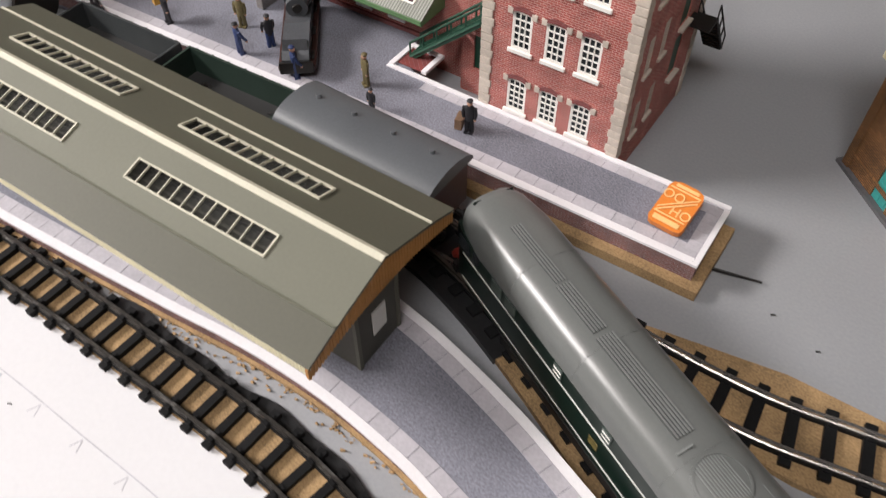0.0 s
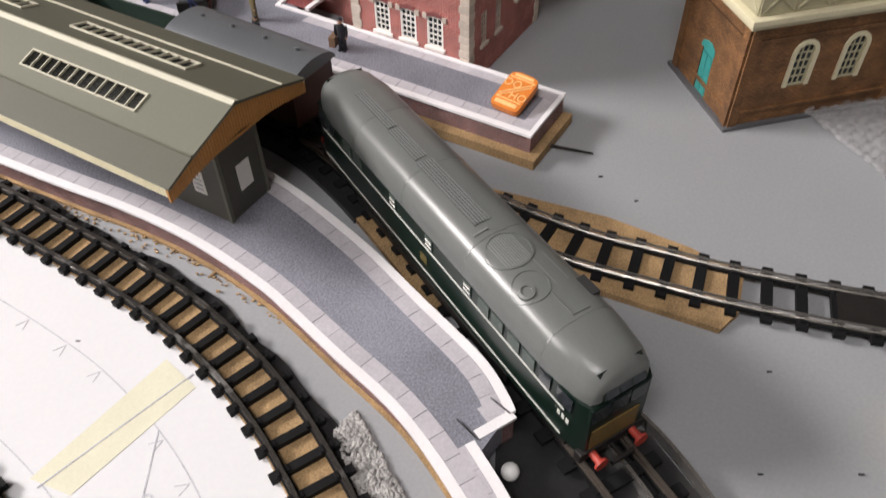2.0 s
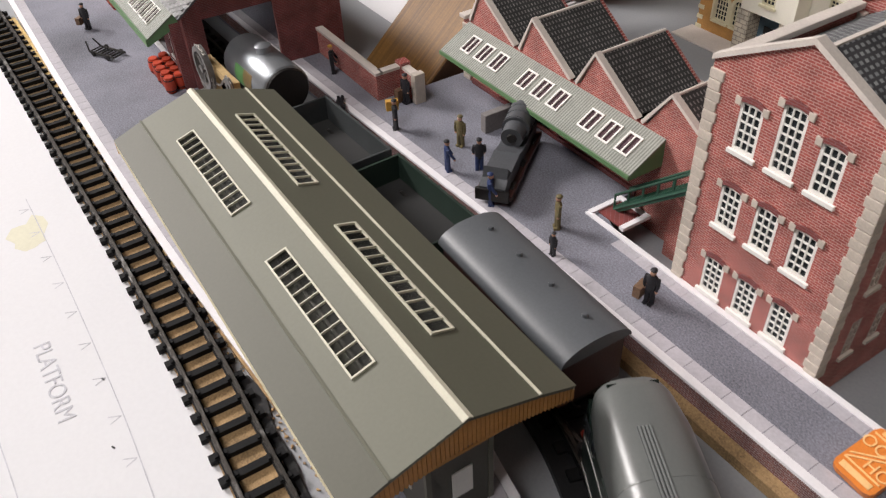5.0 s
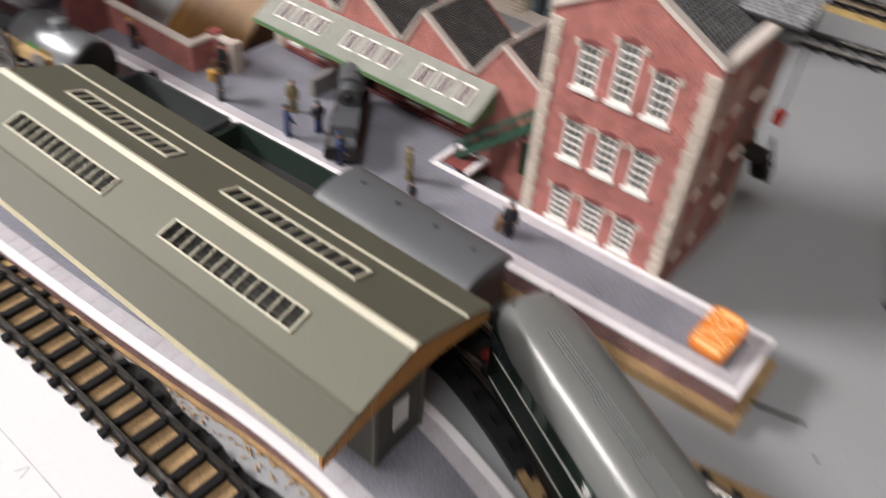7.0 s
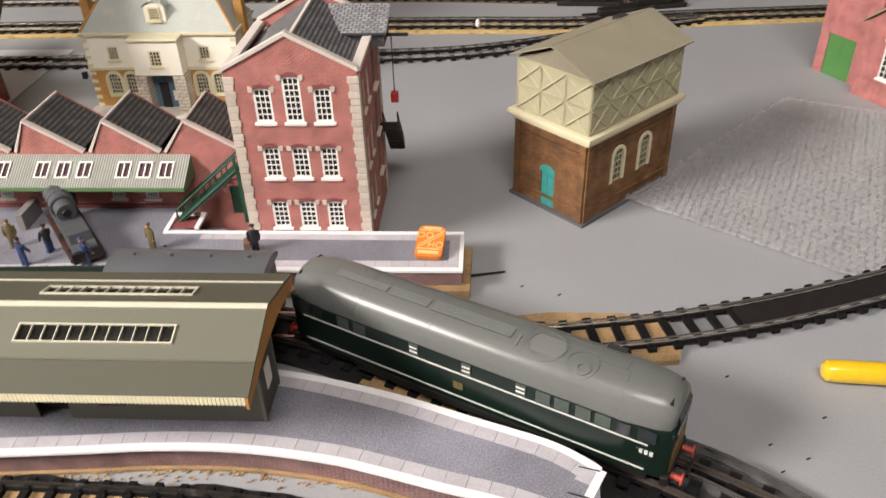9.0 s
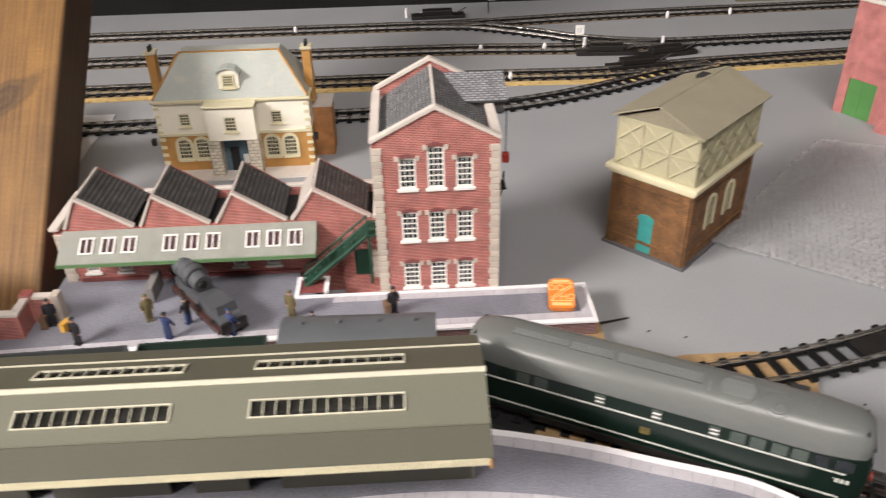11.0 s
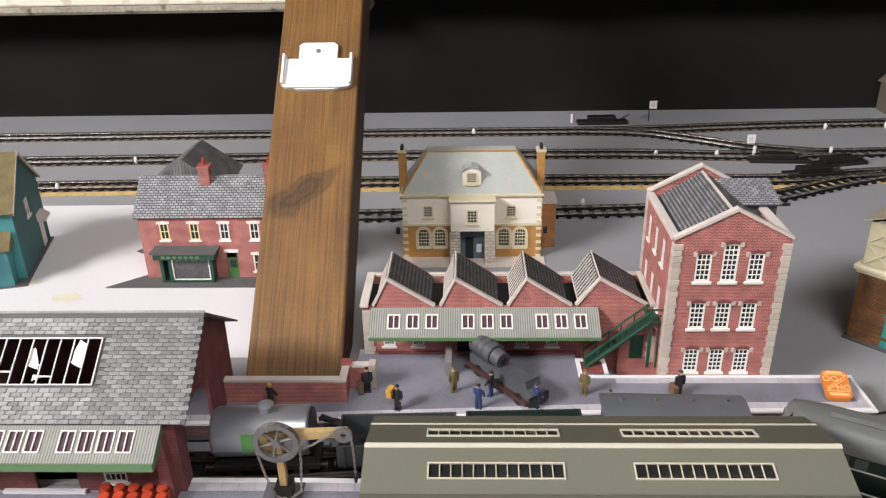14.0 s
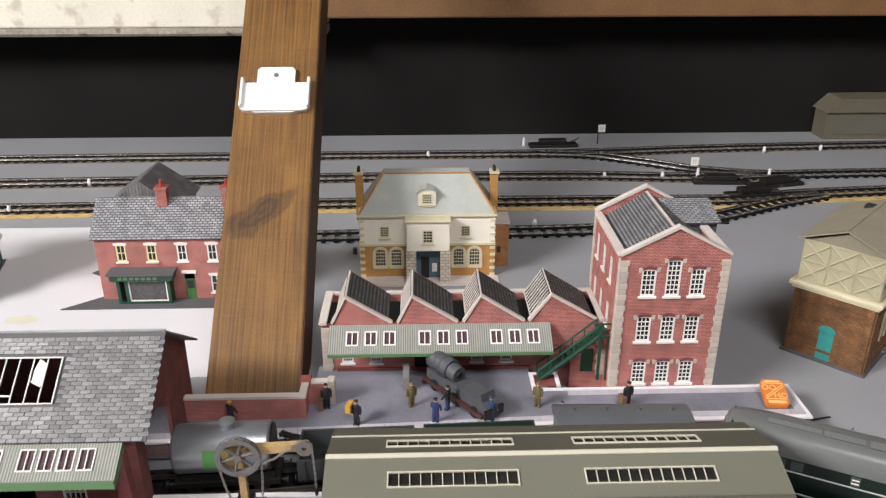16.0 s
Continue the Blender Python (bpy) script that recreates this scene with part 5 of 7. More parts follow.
for x, z, w, h in low:
    window(manor, at, x, z, w, h, 4, 5, frame_mat=M_CREAM, sill_mat=M_CREAM, head=M_CREAM)
for x, z, w, h in up:
    window(manor, at, x, z, w, h, 3, 4, frame_mat=M_CREAM, sill_mat=M_CREAM)
for x in (0, W_ - 2):
    part("side_wall", boxes((x, 2.05, 0, x + 2, D_, 36)), M_OCHRE, manor)
    part("side_wall", boxes((x, 2.05, 36.05, x + 2, D_, E_)), M_CREAMWALL, manor)
part("back_wall", boxes((2.05, D_ - 2, 0, W_ - 2.05, D_, E_)), M_CREAMWALL, manor)
part("floor_band", boxes((-0.8, -0.9, 35, W_ + 0.8, -0.02, 37.4)), M_CREAM, manor)
bay = part("centre_bay", wall_mesh(42, 30.5, 2, [(15.5, 8, 26, 22)]), M_CREAMWALL, manor, "cream centre bay", at=mpose(47, -15, 35.5))
window(manor, mpose(47, -15, 35.5), 15.5, 8, 10.5, 14, 3, 4, frame_mat=M_CREAM, sill_mat=M_CREAM)
for x in (47, 87):
    part("bay_side", boxes((x, -12.95, 35.5, x + 2, -1.0, 66)), M_CREAMWALL, manor)
    part("porch_pier", boxes((x - 1 if x < 60 else x - 7, -16, 0, x + 9 if x < 60 else x + 3, -1.0, 35.3)), M_RUSTIC, manor, "rusticated stone pier")
part("bay_cornice", boxes((45.5, -17, 66.05, 90.5, 0, 68), bevel=0.4), M_CREAM, manor)
part("porch_back", boxes((56, -3.5, 0, 80, -1.2, 35)), M_PORCHBLUE, manor, "blue porch with dark door")
part("door", boxes((61, -4.3, 0, 69, -3.55, 24)), M_DARK, manor)
part("porch_sign", boxes((72, -4.3, 8, 77, -3.55, 17)), M_FRAME, manor, "white notice")
part("cornice", boxes((-2, -2.2, E_ + 0.05, W_ + 2, D_ + 2, E_ + 2.4), bevel=0.4), M_CREAM, manor)
lo, hi = E_ + 2.5, 103.0
bm = bmesh.new()
loft(bm, [[(0, 0, lo), (W_, 0, lo), (W_, D_, lo), (0, D_, lo)], [(24, 24, hi), (W_ - 24, 24, hi), (W_ - 24, D_ - 16, hi), (24, D_ - 16, hi)]])
part("roof", bm, M_PALEROOF, manor, "pale green grey hipped roof")
for x, s in ((0, 1), (W_, -1)):
    bm = bmesh.new()
    rod(bm, (x, 0, lo + 0.5), (x + s * 24, 24, hi + 0.3), 1.1, n=6)
    part("hip_tile", bm, M_OCHRE, manor)
part("roof_edge", boxes((23, 23.4, hi, W_ - 23, 25, hi + 1)), M_OCHRE, manor)
dormer = part("dormer", prism([(-9, 0), (9, 0), (9, 14), (6, 17), (0, 18.4), (-6, 17), (-9, 14)], 5, 24), M_CREAMWALL, manor, "round topped dormer", at=mpose(W_ / 2, 0, lo + 6))
part("dormer_roof", prism([(-10.4, 13.5), (-6.6, 17.4), (0, 19.0), (6.6, 17.4), (10.4, 13.5), (10.4, 14.6), (6.9, 18.6), (0, 20.4), (-6.9, 18.6), (-10.4, 14.6)], 3.8, 24), M_PALEROOF, dormer)
window(manor, mpose(W_ / 2, 3.7, lo + 6), -5, 3, 10, 11, 4, 4, frame_mat=M_CREAM, sill_mat=M_CREAM)
for x in (-4, W_ - 3.5):
    c = part("chimney", boxes((x, 21, 55, x + 7.5, 31, 103), bevel=0.3), M_OCHRE, manor, "tall ochre brick chimney")
    part("chimney_cap", boxes((x - 1, 20, 103.05, x + 8.5, 32, 105.5)), M_CREAM, c)
    for yy in (23.5, 28.5):
        part("chimney_pot", rod(bmesh.new(), (x + 3.7, yy, 105.5), (x + 3.7, yy, 110), 1.6, 1.3), M_DARK, c)
bm = bmesh.new()
box(bm, W_ + 0.1, 24, 0, W_ + 17, 52, 48)
annex = part("annex", bm, M_ORANGEBRICK, manor, "orange brick side annexe")
part("annex_coping", boxes((W_ + 0.1, 23, 48.05, W_ + 18, 53, 50)), M_COPING, annex)
for x in (-5, W_ + 4):
    bm = boxes((x - 2, -4, 28, x + 2, 0, 34), (x - 0.5, -0.5, 30, x + 0.5, 2, 31), bevel=0.3)
    part("wall_lantern", bm, M_DARKMETAL, manor, "black wall lantern")
part("forecourt", boxes((-4, -22, 0.1, W_ + 4, -0.05, 1.2)), M_COPING, manor)
for i in range(9):
    for x in (0, W_):
        part("corner_stone", shared(("corner_stone", x), lambda: boxes((-2.6, -0.7, 0, 2.6, 2.6, 2.9)), M_CREAM), None, manor, at=mpose(x + (1.9 if x == 0 else -1.9), 0, 1 + 7.4 * i))

# ---- water tower ----
wt = thing("water_tower", 160, 185, 0, 44.5, label="brown brick water tower with a riveted cream tank", category="water tower")
WX, WY = 95.0, 63.0
part("right_wall", wall_mesh(WX, 60, 2.5, [(28, 22, 39, 47), (57, 22, 68, 47)]), M_BROWNBRICK, wt)
for x in (28, 57):
    window(wt, mpose(0, 0, 0), x, 22, 11, 25, 3, 5, frame_mat=M_TANK, sill=False, head=M_CREAM)
LEFT = mpose(0, WY, 0, 0, 0, -90)
part("door_wall", wall_mesh(WY - 2.6, 60, 2.5, [(25, 0, 37, 29)]), M_BROWNBRICK, wt, at=LEFT)
door = part("door", boxes((25.2, 0.6, 0.3, 36.8, 1.6, 28.8)), M_TEAL, wt, "turquoise panelled door", at=LEFT)
for k in range(2):
    for j in range(2):
        part("door_panel", boxes((26.6 + 5.0 * j, 0.2, 3 + 13 * k, 30.4 + 5.0 * j, 0.58, 13 + 13 * k)), M_TEAL, door)
part("door_arch", prism([(24, 28.8), (38, 28.8), (37, 32), (33, 33.8), (29, 33.8), (25, 32)], -0.8, -0.02), M_TEAL, wt, at=LEFT)
for x0, x1, y0, y1 in ((2.6, WX, WY - 2.5, WY), (WX - 2.5, WX, 2.55, WY - 2.55)):
    part("wall", boxes((x0, y0, 0, x1, y1, 60)), M_BROWNBRICK, wt)
for a, at_, length in ((0, mpose(0, 0, 0), WX), (1, LEFT, WY)):
    for x0, x1, z0, z1 in ((2, length - 2, 51, 53), (2, length - 2, 9, 11)):
        part("brick_band", boxes((x0, -1.0, z0, x1, -0.03, z1)), M_BROWNBRICK, wt, at=at_)
    for x0 in (0.2, length - 5.2):
        part("pilaster", boxes((x0, -1.2, 1, x0 + 5, -0.04, 59.5)), M_BROWNBRICK, wt, at=at_)
part("plinth", boxes((-2.5, -2.5, 0.02, WX + 2.5, WY + 2.5, 2.0)), M_BOARDDK, wt)
part("ledge", boxes((-2.5, -2.5, 60.05, WX + 2.5, WY + 2.5, 63), bevel=0.5), M_CREAM, wt, "cream stepped ledge")
part("ledge", boxes((-4.5, -4.5, 63.05, WX + 4.5, WY + 4.5, 66.5), bevel=0.5), M_CREAM, wt, "cream stepped ledge")
part("tank", boxes((0, 0, 66.55, WX, WY, 103)), M_TANK, wt, "cream riveted tank")
for at_, length, n in ((mpose(0, 0, 0), WX, 5), (LEFT, WY, 3)):
    pw, ph = length / n, 18.0
    for i in range(n):
        for k in range(2):
            def panel(pw=pw, ph=ph):
                bm = boxes((0.2, -0.8, 0.2, pw - 0.2, -0.05, 1.0), (0.2, -0.5, ph - 1.0, pw - 0.2, -0.05, ph - 0.2), (0.2, -0.5, 1.0, 1.0, -0.05, ph - 1.0), (pw - 1.0, -0.5, 1.0, pw - 0.2, -0.05, ph - 1.0))
                for a, b in (((1.5, 1.5), (pw - 1.5, ph - 1.5)), ((1.5, ph - 1.5), (pw - 1.5, 1.5))):
                    rod(bm, (a[0], -0.3, a[1]), (b[0], -0.3, b[1]), 0.8, n=6)
                return bm
            part("tank_panel", shared(("tank_panel", pw), panel, M_TANK), None, wt, at=at_ @ mpose(pw * i, 0, 66.6 + ph * k))
for s, y0 in ((1, -4), (-1, WY + 4)):
    run, rise = WY / 2 + 4, 14.5
    o = (-4, y0, 103.2) if s > 0 else (WX + 4, y0, 103.2)
    part("roof_slope", boxes((0, 0, 0, WX + 8, math.hypot(run, rise), 1.2)), M_TANKROOF, wt, "grey buff felt roof", at=slab_pose(o, (s, 0, 0), (0, s * run, rise)))
# Gable end borrows the darker roof tone for the shade under the overhang.
part("gable_end", prism([(2, 103.1), (WY - 2, 103.1), (WY / 2, 115)], 0.5, 2, "x"), M_TANKROOF, wt)
part("roof_vent", boxes((WX - 24, WY / 2 + 4, 112, WX - 14, WY / 2 + 12, 117)), M_DARK, wt)

# ---- goods shed ----
shed = thing("goods_shed", -620, 30, 0, label="dark red brick goods shed with slate roof and rooflight", category="goods shed")
SL, SD, SE, SR = 260.0, 108.0, 72.0, 109.0
part("front_wall", wall_mesh(SL, SE, 2.5, [(60, 17, 90, 48), (128, 24, 142, 42), (170, 17, 196, 50), (212, 24, 226, 42)]), M_BRICKDK, shed)
window(shed, mpose(0, 0, 0), 212, 24, 14, 18, 4, 3)
window(shed, mpose(0, 0, 0), 128, 24, 14, 18, 4, 3)
part("back_wall", boxes((0, SD - 2.5, 0, SL, SD, SE)), M_BRICKDK, shed)
part("end_wall", wall_mesh(SD - 5.1, SE, 2.5, [(10, 0, 58, 62)]), M_BRICKDK, shed, "maroon end wall with the track opening", at=mpose(SL, 2.55, 0, 0, 0, 90))
part("end_gable", prism([(0, SE + 0.03), (SD, SE + 0.03), (SD / 2, SR - 1.5)], SL - 2.5, SL, "x"), M_BRICKDK, shed)
part("end_wall", boxes((0, 2.55, 0, 2.5, SD - 2.55, SE)), M_BRICKDK, shed)
part("buttress", prism([(0, 0), (9, 0), (6, 62), (0, 66)], -7, -0.05, "y"), M_BRICKDK, shed, at=mpose(SL - 12, 0, 0))
part("loading_step", boxes((150, -3, 15, 200, -0.05, 19)), M_WHITE, shed, "white loading step")
ln = math.hypot(SD / 2 + 4, SR - SE + 2.6)
FRONTSLOPE = slab_pose((-3, -4, SE - 2.6), (1, 0, 0), (0, SD / 2 + 4, SR - SE + 2.6))
BACKSLOPE = slab_pose((SL + 8, SD + 4, SE - 2.6), (-1, 0, 0), (0, -SD / 2 - 4, SR - SE + 2.6))
RL = (146, 23, 213, 53)
part("roof_board", wall_mesh(SL + 11, ln, 1.2, [RL]), M_BOARDDK, shed, "dark roof board", at=FRONTSLOPE @ mpose(0, 0, 0, -90, 0, 0))
part("roof_board", boxes((0, 0, -1.2, SL + 11, ln, 0)), M_SLATELIGHT, shed, at=BACKSLOPE)
part("ridge_tile", rod(bmesh.new(), (-3, SD / 2, SR + 0.2), (SL + 8, SD / 2, SR + 0.2), 0.9, n=8), M_SLATEPIECE, shed)
rl = part("rooflight", lattice(RL[2] - RL[0], RL[3] - RL[1], 8, 1, 0.7, 0.6, 1.0), M_FRAME, shed, "white rooflight frame over a dark inside", at=FRONTSLOPE @ mpose(0, 0, 0, -90, 0, 0) @ mpose(RL[0], -0.3, RL[1]))
for i, (x0, z0, x1, z1) in enumerate(((9, 8, 16, 9), (26, 12, 33, 13), (34, 5, 41, 6), (51, 14, 58, 15))):
    part("cross_bar", boxes((x0, -0.5, z0, x1, -0.1, z1)), M_FRAME, rl)
for q in ([(26, 12), (32, 10), (31, 15), (27, 24), (24, 22)], [(51, 14), (57, 11), (58, 26), (53, 29), (51, 22)], [(30, 3), (37, 6), (30, 7)]):
    part("torn_glazing", prism(q, 0.2, 0.5), M_FRAME, rl, "loose white scrap of glazing")
CANOPYSLOPE = slab_pose((20, -22, 56.5), (1, 0, 0), (0, 20.5, 12.5))
cw = math.hypot(20.5, 12.5)
holes = [(g + 11.2 * i, 6, g + 11.2 * i + 9.0, 19) for g, n_ in ((98, 3), (137, 3), (178, 4)) for i in range(n_)]
part("canopy_roof", wall_mesh(SL - 26, cw, 1, holes), M_CORRUP, shed, "pale corrugated canopy", at=CANOPYSLOPE @ mpose(0, 0, 0, -90, 0, 0))
for x0, z0, x1, z1 in holes:
    w = part("canopy_light", lattice(9.0, 13, 2, 1, 0.7, 0.6, 0.9), M_FRAME, shed, at=CANOPYSLOPE @ mpose(0, 0, 0, -90, 0, 0) @ mpose(x0, 0.2, z0))
    part("glazing", boxes((0.2, 0.2, 0.2, 8.8, 0.5, 12.8)), M_PLUMGLASS, w)
part("canopy_fascia", boxes((20, -23, 51.5, SL - 6, -22.1, 56.6)), M_FASCIA, shed, "ribbed green fascia")
part("canopy_end", prism([(-22, 51.6), (-1, 60), (-1, 68.6), (-22, 56.2)], SL - 6.9, SL - 6, "x"), M_FASCIA, shed)

# ---- brick house with shop front ----
house = thing("shop_house", -499, 338, 0, label="red brick terrace house with green shop front", category="house")
HW, HD, HE, HR = 150.0, 60.0, 66.0, 94.0
up = [(19 + 28.3 * i, 41, 9, 17) for i in range(4)]
low = [(104, 8, 11, 18), (79, 1, 10, 27)]
P = gable_roof_house(house, HW, HD, HE, HR, M_BRICK, up + low)
for i, (x, z, w, h) in enumerate(up):
    window(house, P["front"], x, z, w, h, 2, 2, frame_mat=M_CREAMYELLOW if i < 2 else M_FRAME, head=M_FRAME)
window(house, P["front"], 104, 8, 11, 18, 2, 2, head=M_FRAME)
d = part("door", boxes((79.2, 0.6, 1, 88.8, 1.6, 22)), M_LEAFGREEN, house, "fresh green front door")
part("fanlight", boxes((81, 0.2, 12, 87, 0.58, 20)), M_PANE, d)
part("door_head", boxes((77, -1.2, 28.1, 91, -0.03, 31)), M_FRAME, house)
for x in (0, HW - 2):
    part("gable", prism([(0, HE + 0.03), (HD, HE + 0.03), (HD / 2, HR - 1)], x, x + 2, "x"), M_BRICK, house)
ln = math.hypot(HD / 2 + 3, HR - HE + 2.6)
part("roof_slope", boxes((0, 0, -1, HW + 6, ln, 0)), M_SLATELIGHT, house, "grey slate slope", at=slab_pose((-3, -3, HE - 1.6), (1, 0, 0), (0, HD / 2 + 3, HR - HE + 2.6)))
part("roof_slope", boxes((0, 0, -1, HW + 6, ln, 0)), M_SLATELIGHT, house, "grey slate slope", at=slab_pose((HW + 3, HD + 3, HE - 1.6), (-1, 0, 0), (0, -HD / 2 - 3, HR - HE + 2.6)))
for x in (61, 122):
    c = part("chimney", boxes((x - 5, HD / 2 - 8, HR - 12, x + 5, HD / 2 + 2, HR + 10), bevel=0.3), M_BRICK, house, "red brick chimney")
    part("chimney_cap", boxes((x - 6, HD / 2 - 9, HR + 10.05, x + 6, HD / 2 + 3, HR + 12)), M_BRICK, c)
    part("chimney_pot", rod(bmesh.new(), (x, HD / 2 - 3, HR + 12), (x, HD / 2 - 3, HR + 19), 1.8, 1.5), M_REDBEAM, c)
shop = part("shop_front", boxes((18, -11, 0.6, 68, -0.1, 3.5)), M_GREEN, house, "dark green shop front")
for x in (18, 26, 65):
    part("shop_post", boxes((x, -11, 3.5, x + 3, -0.1, 27)), M_GREEN, shop)
part("shop_window", boxes((29, -9.5, 4, 65, -9.0, 26)), M_GREYGLASS, shop, "grey shop window")
part("shop_frame", lattice(36, 22, 1, 1, 1.2), M_FRAME, shop, at=mpose(29, -9.7, 4))
part("fascia_board", boxes((14, -15, 27.05, 72, -0.1, 33)), M_GREEN, shop, "dark green name board")
part("fascia_top", boxes((12, -17, 33.05, 74, -0.1, 35)), M_BOARDDK, shop)
for i in range(7):
    part("name_bar", boxes((22 + 5.4 * i, -15.3, 28.6, 25.6 + 5.4 * i, -15.02, 31.4)), M_FASCIA, shop, "pale unreadable lettering bar")
part("yard_base", prism([(-34, -20), (150, -20), (150, -0.1), (0, -0.1), (0, 90), (-12, 90), (-34, 60), (-2, 40), (-2, 6)], 0.65, 1.6, "z"), M_BOARDDK, house, "dark grey card base")
ext = part("rear_wing", boxes((-4, HD + 0.1, 0, 68, HD + 50, 74)), M_BRICK, house, "brick rear wing")
bm = bmesh.new()
loft(bm, [[(-9, HD - 14, 75), (73, HD - 14, 75), (73, HD + 53, 75), (-9, HD + 53, 75)], [(31.5, HD - 13, 104), (33, HD - 13, 104), (33, HD + 52, 104), (31.5, HD + 52, 104)]])
part("rear_roof", bm, M_SLATE, ext, "dark slate rear roof")

# ---- turquoise house ----
teal = thing("turquoise_house", -617, 338, 0, 14, label="turquoise boarded house with brown roof and awning", category="house")
part("front_wall", wall_mesh(110, 72, 2, [(74, 48, 86, 64), (40, 48, 52, 64)]), M_TEALWALL, teal, at=mpose(-110, 0, 0))
for x in (74, 40):
    window(teal, mpose(-110, 0, 0), x, 48, 12, 16, 2, 2)
# Side wall and gable get a darker turquoise with their shade in it.
part("side_wall", wall_mesh(96, 72, 2, [(40, 78 - 30, 52, 66)]), M_TEALSHADE, teal, at=mpose(0, 2.05, 0, 0, 0, 90) @ mpose(0, 0, 0))
window(teal, mpose(0, 2.05, 0, 0, 0, 90), 40, 48, 12, 18, 2, 2)
part("side_door", boxes((70, -0.6, 3, 82, -0.03, 30)), M_FRAME, teal, "white side door", at=mpose(0, 2.05, 0, 0, 0, 90))
part("door_hood", prism([(-8, 32), (-0.1, 32), (-0.1, 40), (-8, 35)], 66, 86, "x"), M_COPING, teal, at=mpose(0, 2.05, 0, 0, 0, 90))
part("side_gable", prism([(0, 72.05), (98, 72.05), (49, 112)], -2, 0, "x"), M_TEALSHADE, teal)
for s, o in ((1, (-114, -4, 69)), (-1, (3, 102, 69))):
    part("roof_slope", boxes((0, 0, 0, 117, math.hypot(53, 43.5), 1.4)), M_BROWNROOF, teal, "mottled brown roof", at=slab_pose(o, (s, 0, 0), (0, s * 53, 43.5)))
    part("barge_board", prism([(-4, 68), (49, 111.5), (49, 114), (-4, 70.5)] if s > 0 else [(102, 68), (49, 111.5), (49, 114), (102, 70.5)], 2.5, 3.6, "x"), M_COPING, teal)
part("bay", boxes((-90, -14, 0, -8, -0.1, 38)), M_TEALWALL, teal, "turquoise shop bay")
part("bay_roof", prism([(-17, 38.1), (-0.1, 38.1), (-0.1, 52), (-17, 40)], -94, -4, "x"), M_BROWNROOF, teal)
for i in range(9):
    part("awning_strip", prism([(-26, 26), (-25.2, 26), (-14.2, 38), (-15, 38)], -80 + 7 * i, -73.4 + 7 * i, "x"), M_FRAME if i % 2 == 0 else M_WHITE, teal, "white awning strip")
part("shop_window", boxes((-80, -14.8, 8, -20, -14.05, 26)), M_GREYGLASS, teal)
part("plinth", boxes((-112, -17, 0.65, 3, 100, 1.6)), M_BOARDDK, teal)

# ---- red chapel at the far side ----
chapel = thing("red_chapel", 403, 462, 0, -62, label="pink red brick chapel with green doors and arched window", category="chapel")
part("tower", wall_mesh(56, 112, 2.5, [(10, 0, 40, 38)]), M_PINKBRICK, chapel)
for x0 in (10.2, 25.1):
    part("door", boxes((x0, 0.8, 0.3, x0 + 14.7, 1.8, 37.8)), M_LEAFGREEN, chapel, "bright green door leaf")
part("tower_side", boxes((0, 2.6, 0, 2.5, 60, 112)), M_PINKBRICK, chapel)
part("tower_side", boxes((53.5, 2.6, 0, 56, 60, 112)), M_PINKBRICK, chapel)
part("tower_back", boxes((2.6, 57.5, 0, 53.4, 60, 112)), M_PINKBRICK, chapel)
part("tower_coping", boxes((-2, -2, 112.05, 58, 62, 115), bevel=0.5), M_COPING, chapel)
part("tower_cap", boxes((4, 4, 115.05, 52, 56, 150)), M_BLUEGREY, chapel, "blue grey louvred top")
part("nave_front", wall_mesh(64, 66, 2.5, [(22, 22, 40, 54)]), M_PINKBRICK, chapel, at=mpose(56.1, -14, 0))
window(chapel, mpose(56.1, -14, 0), 22, 22, 18, 32, 4, 6, head=M_FRAME)
part("nave_gable", prism([(0, 66.05), (64, 66.05), (32, 92)], 0, 2.5), M_PINKBRICK, chapel, at=mpose(56.1, -14, 0))
part("nave_side", boxes((56.1, -11.4, 0, 58.6, -0.1, 66)), M_PINKBRICK, chapel)
part("nave_body", boxes((58.7, -11.4, 0, 120, 60, 66)), M_PINKBRICK, chapel)
for s, o in ((1, (53, 60, 64)), (-1, (123.1, -18, 64))):
    part("nave_roof", boxes((0, 0, 0, 78, math.hypot(35, 28.5), 1.3)), M_TANKROOF, chapel, at=slab_pose(o, (0, -s, 0), (s * 35, 0, 28.5)))

# dim hut at the back edge of the board
hut = thing("brown_hut", 455, 872, 0, label="small dim brown hut with a flat pitched roof", category="hut")
part("wall", boxes((0, 0, 0, 130, 40, 44)), M_HUTBROWN, hut)
part("front_panel", boxes((14, -0.8, 8, 116, -0.05, 36)), M_HUTPOST, hut)
part("roof", prism([(-4, 44.05), (134, 44.05), (118, 66), (18, 66)], -4, 44), M_HUTBROWN, hut)

# ---- far tracks, point motors, number signs ----
LA = smooth_line([(-1000, 792), (-600, 798), (-233, 800), (0, 800), (100, 806), (300, 822), (700, 838)], 2.0)
LAB = smooth_line([(-20, 800), (60, 789), (130, 755), (200, 715), (290, 690), (400, 692), (700, 700)], 2.0)
LB = smooth_line([(-1000, 680), (-600, 688), (-232, 696), (20, 694), (180, 682), (300, 690)], 2.0)
LC = smooth_line([(-1000, 578), (-600, 588), (-230, 594), (60, 594), (200, 592), (330, 612), (700, 640)], 2.0)
LD = smooth_line([(-420, 482), (-152, 490), (15, 497), (100, 511), (179, 540), (258, 578), (330, 606)], 2.0)
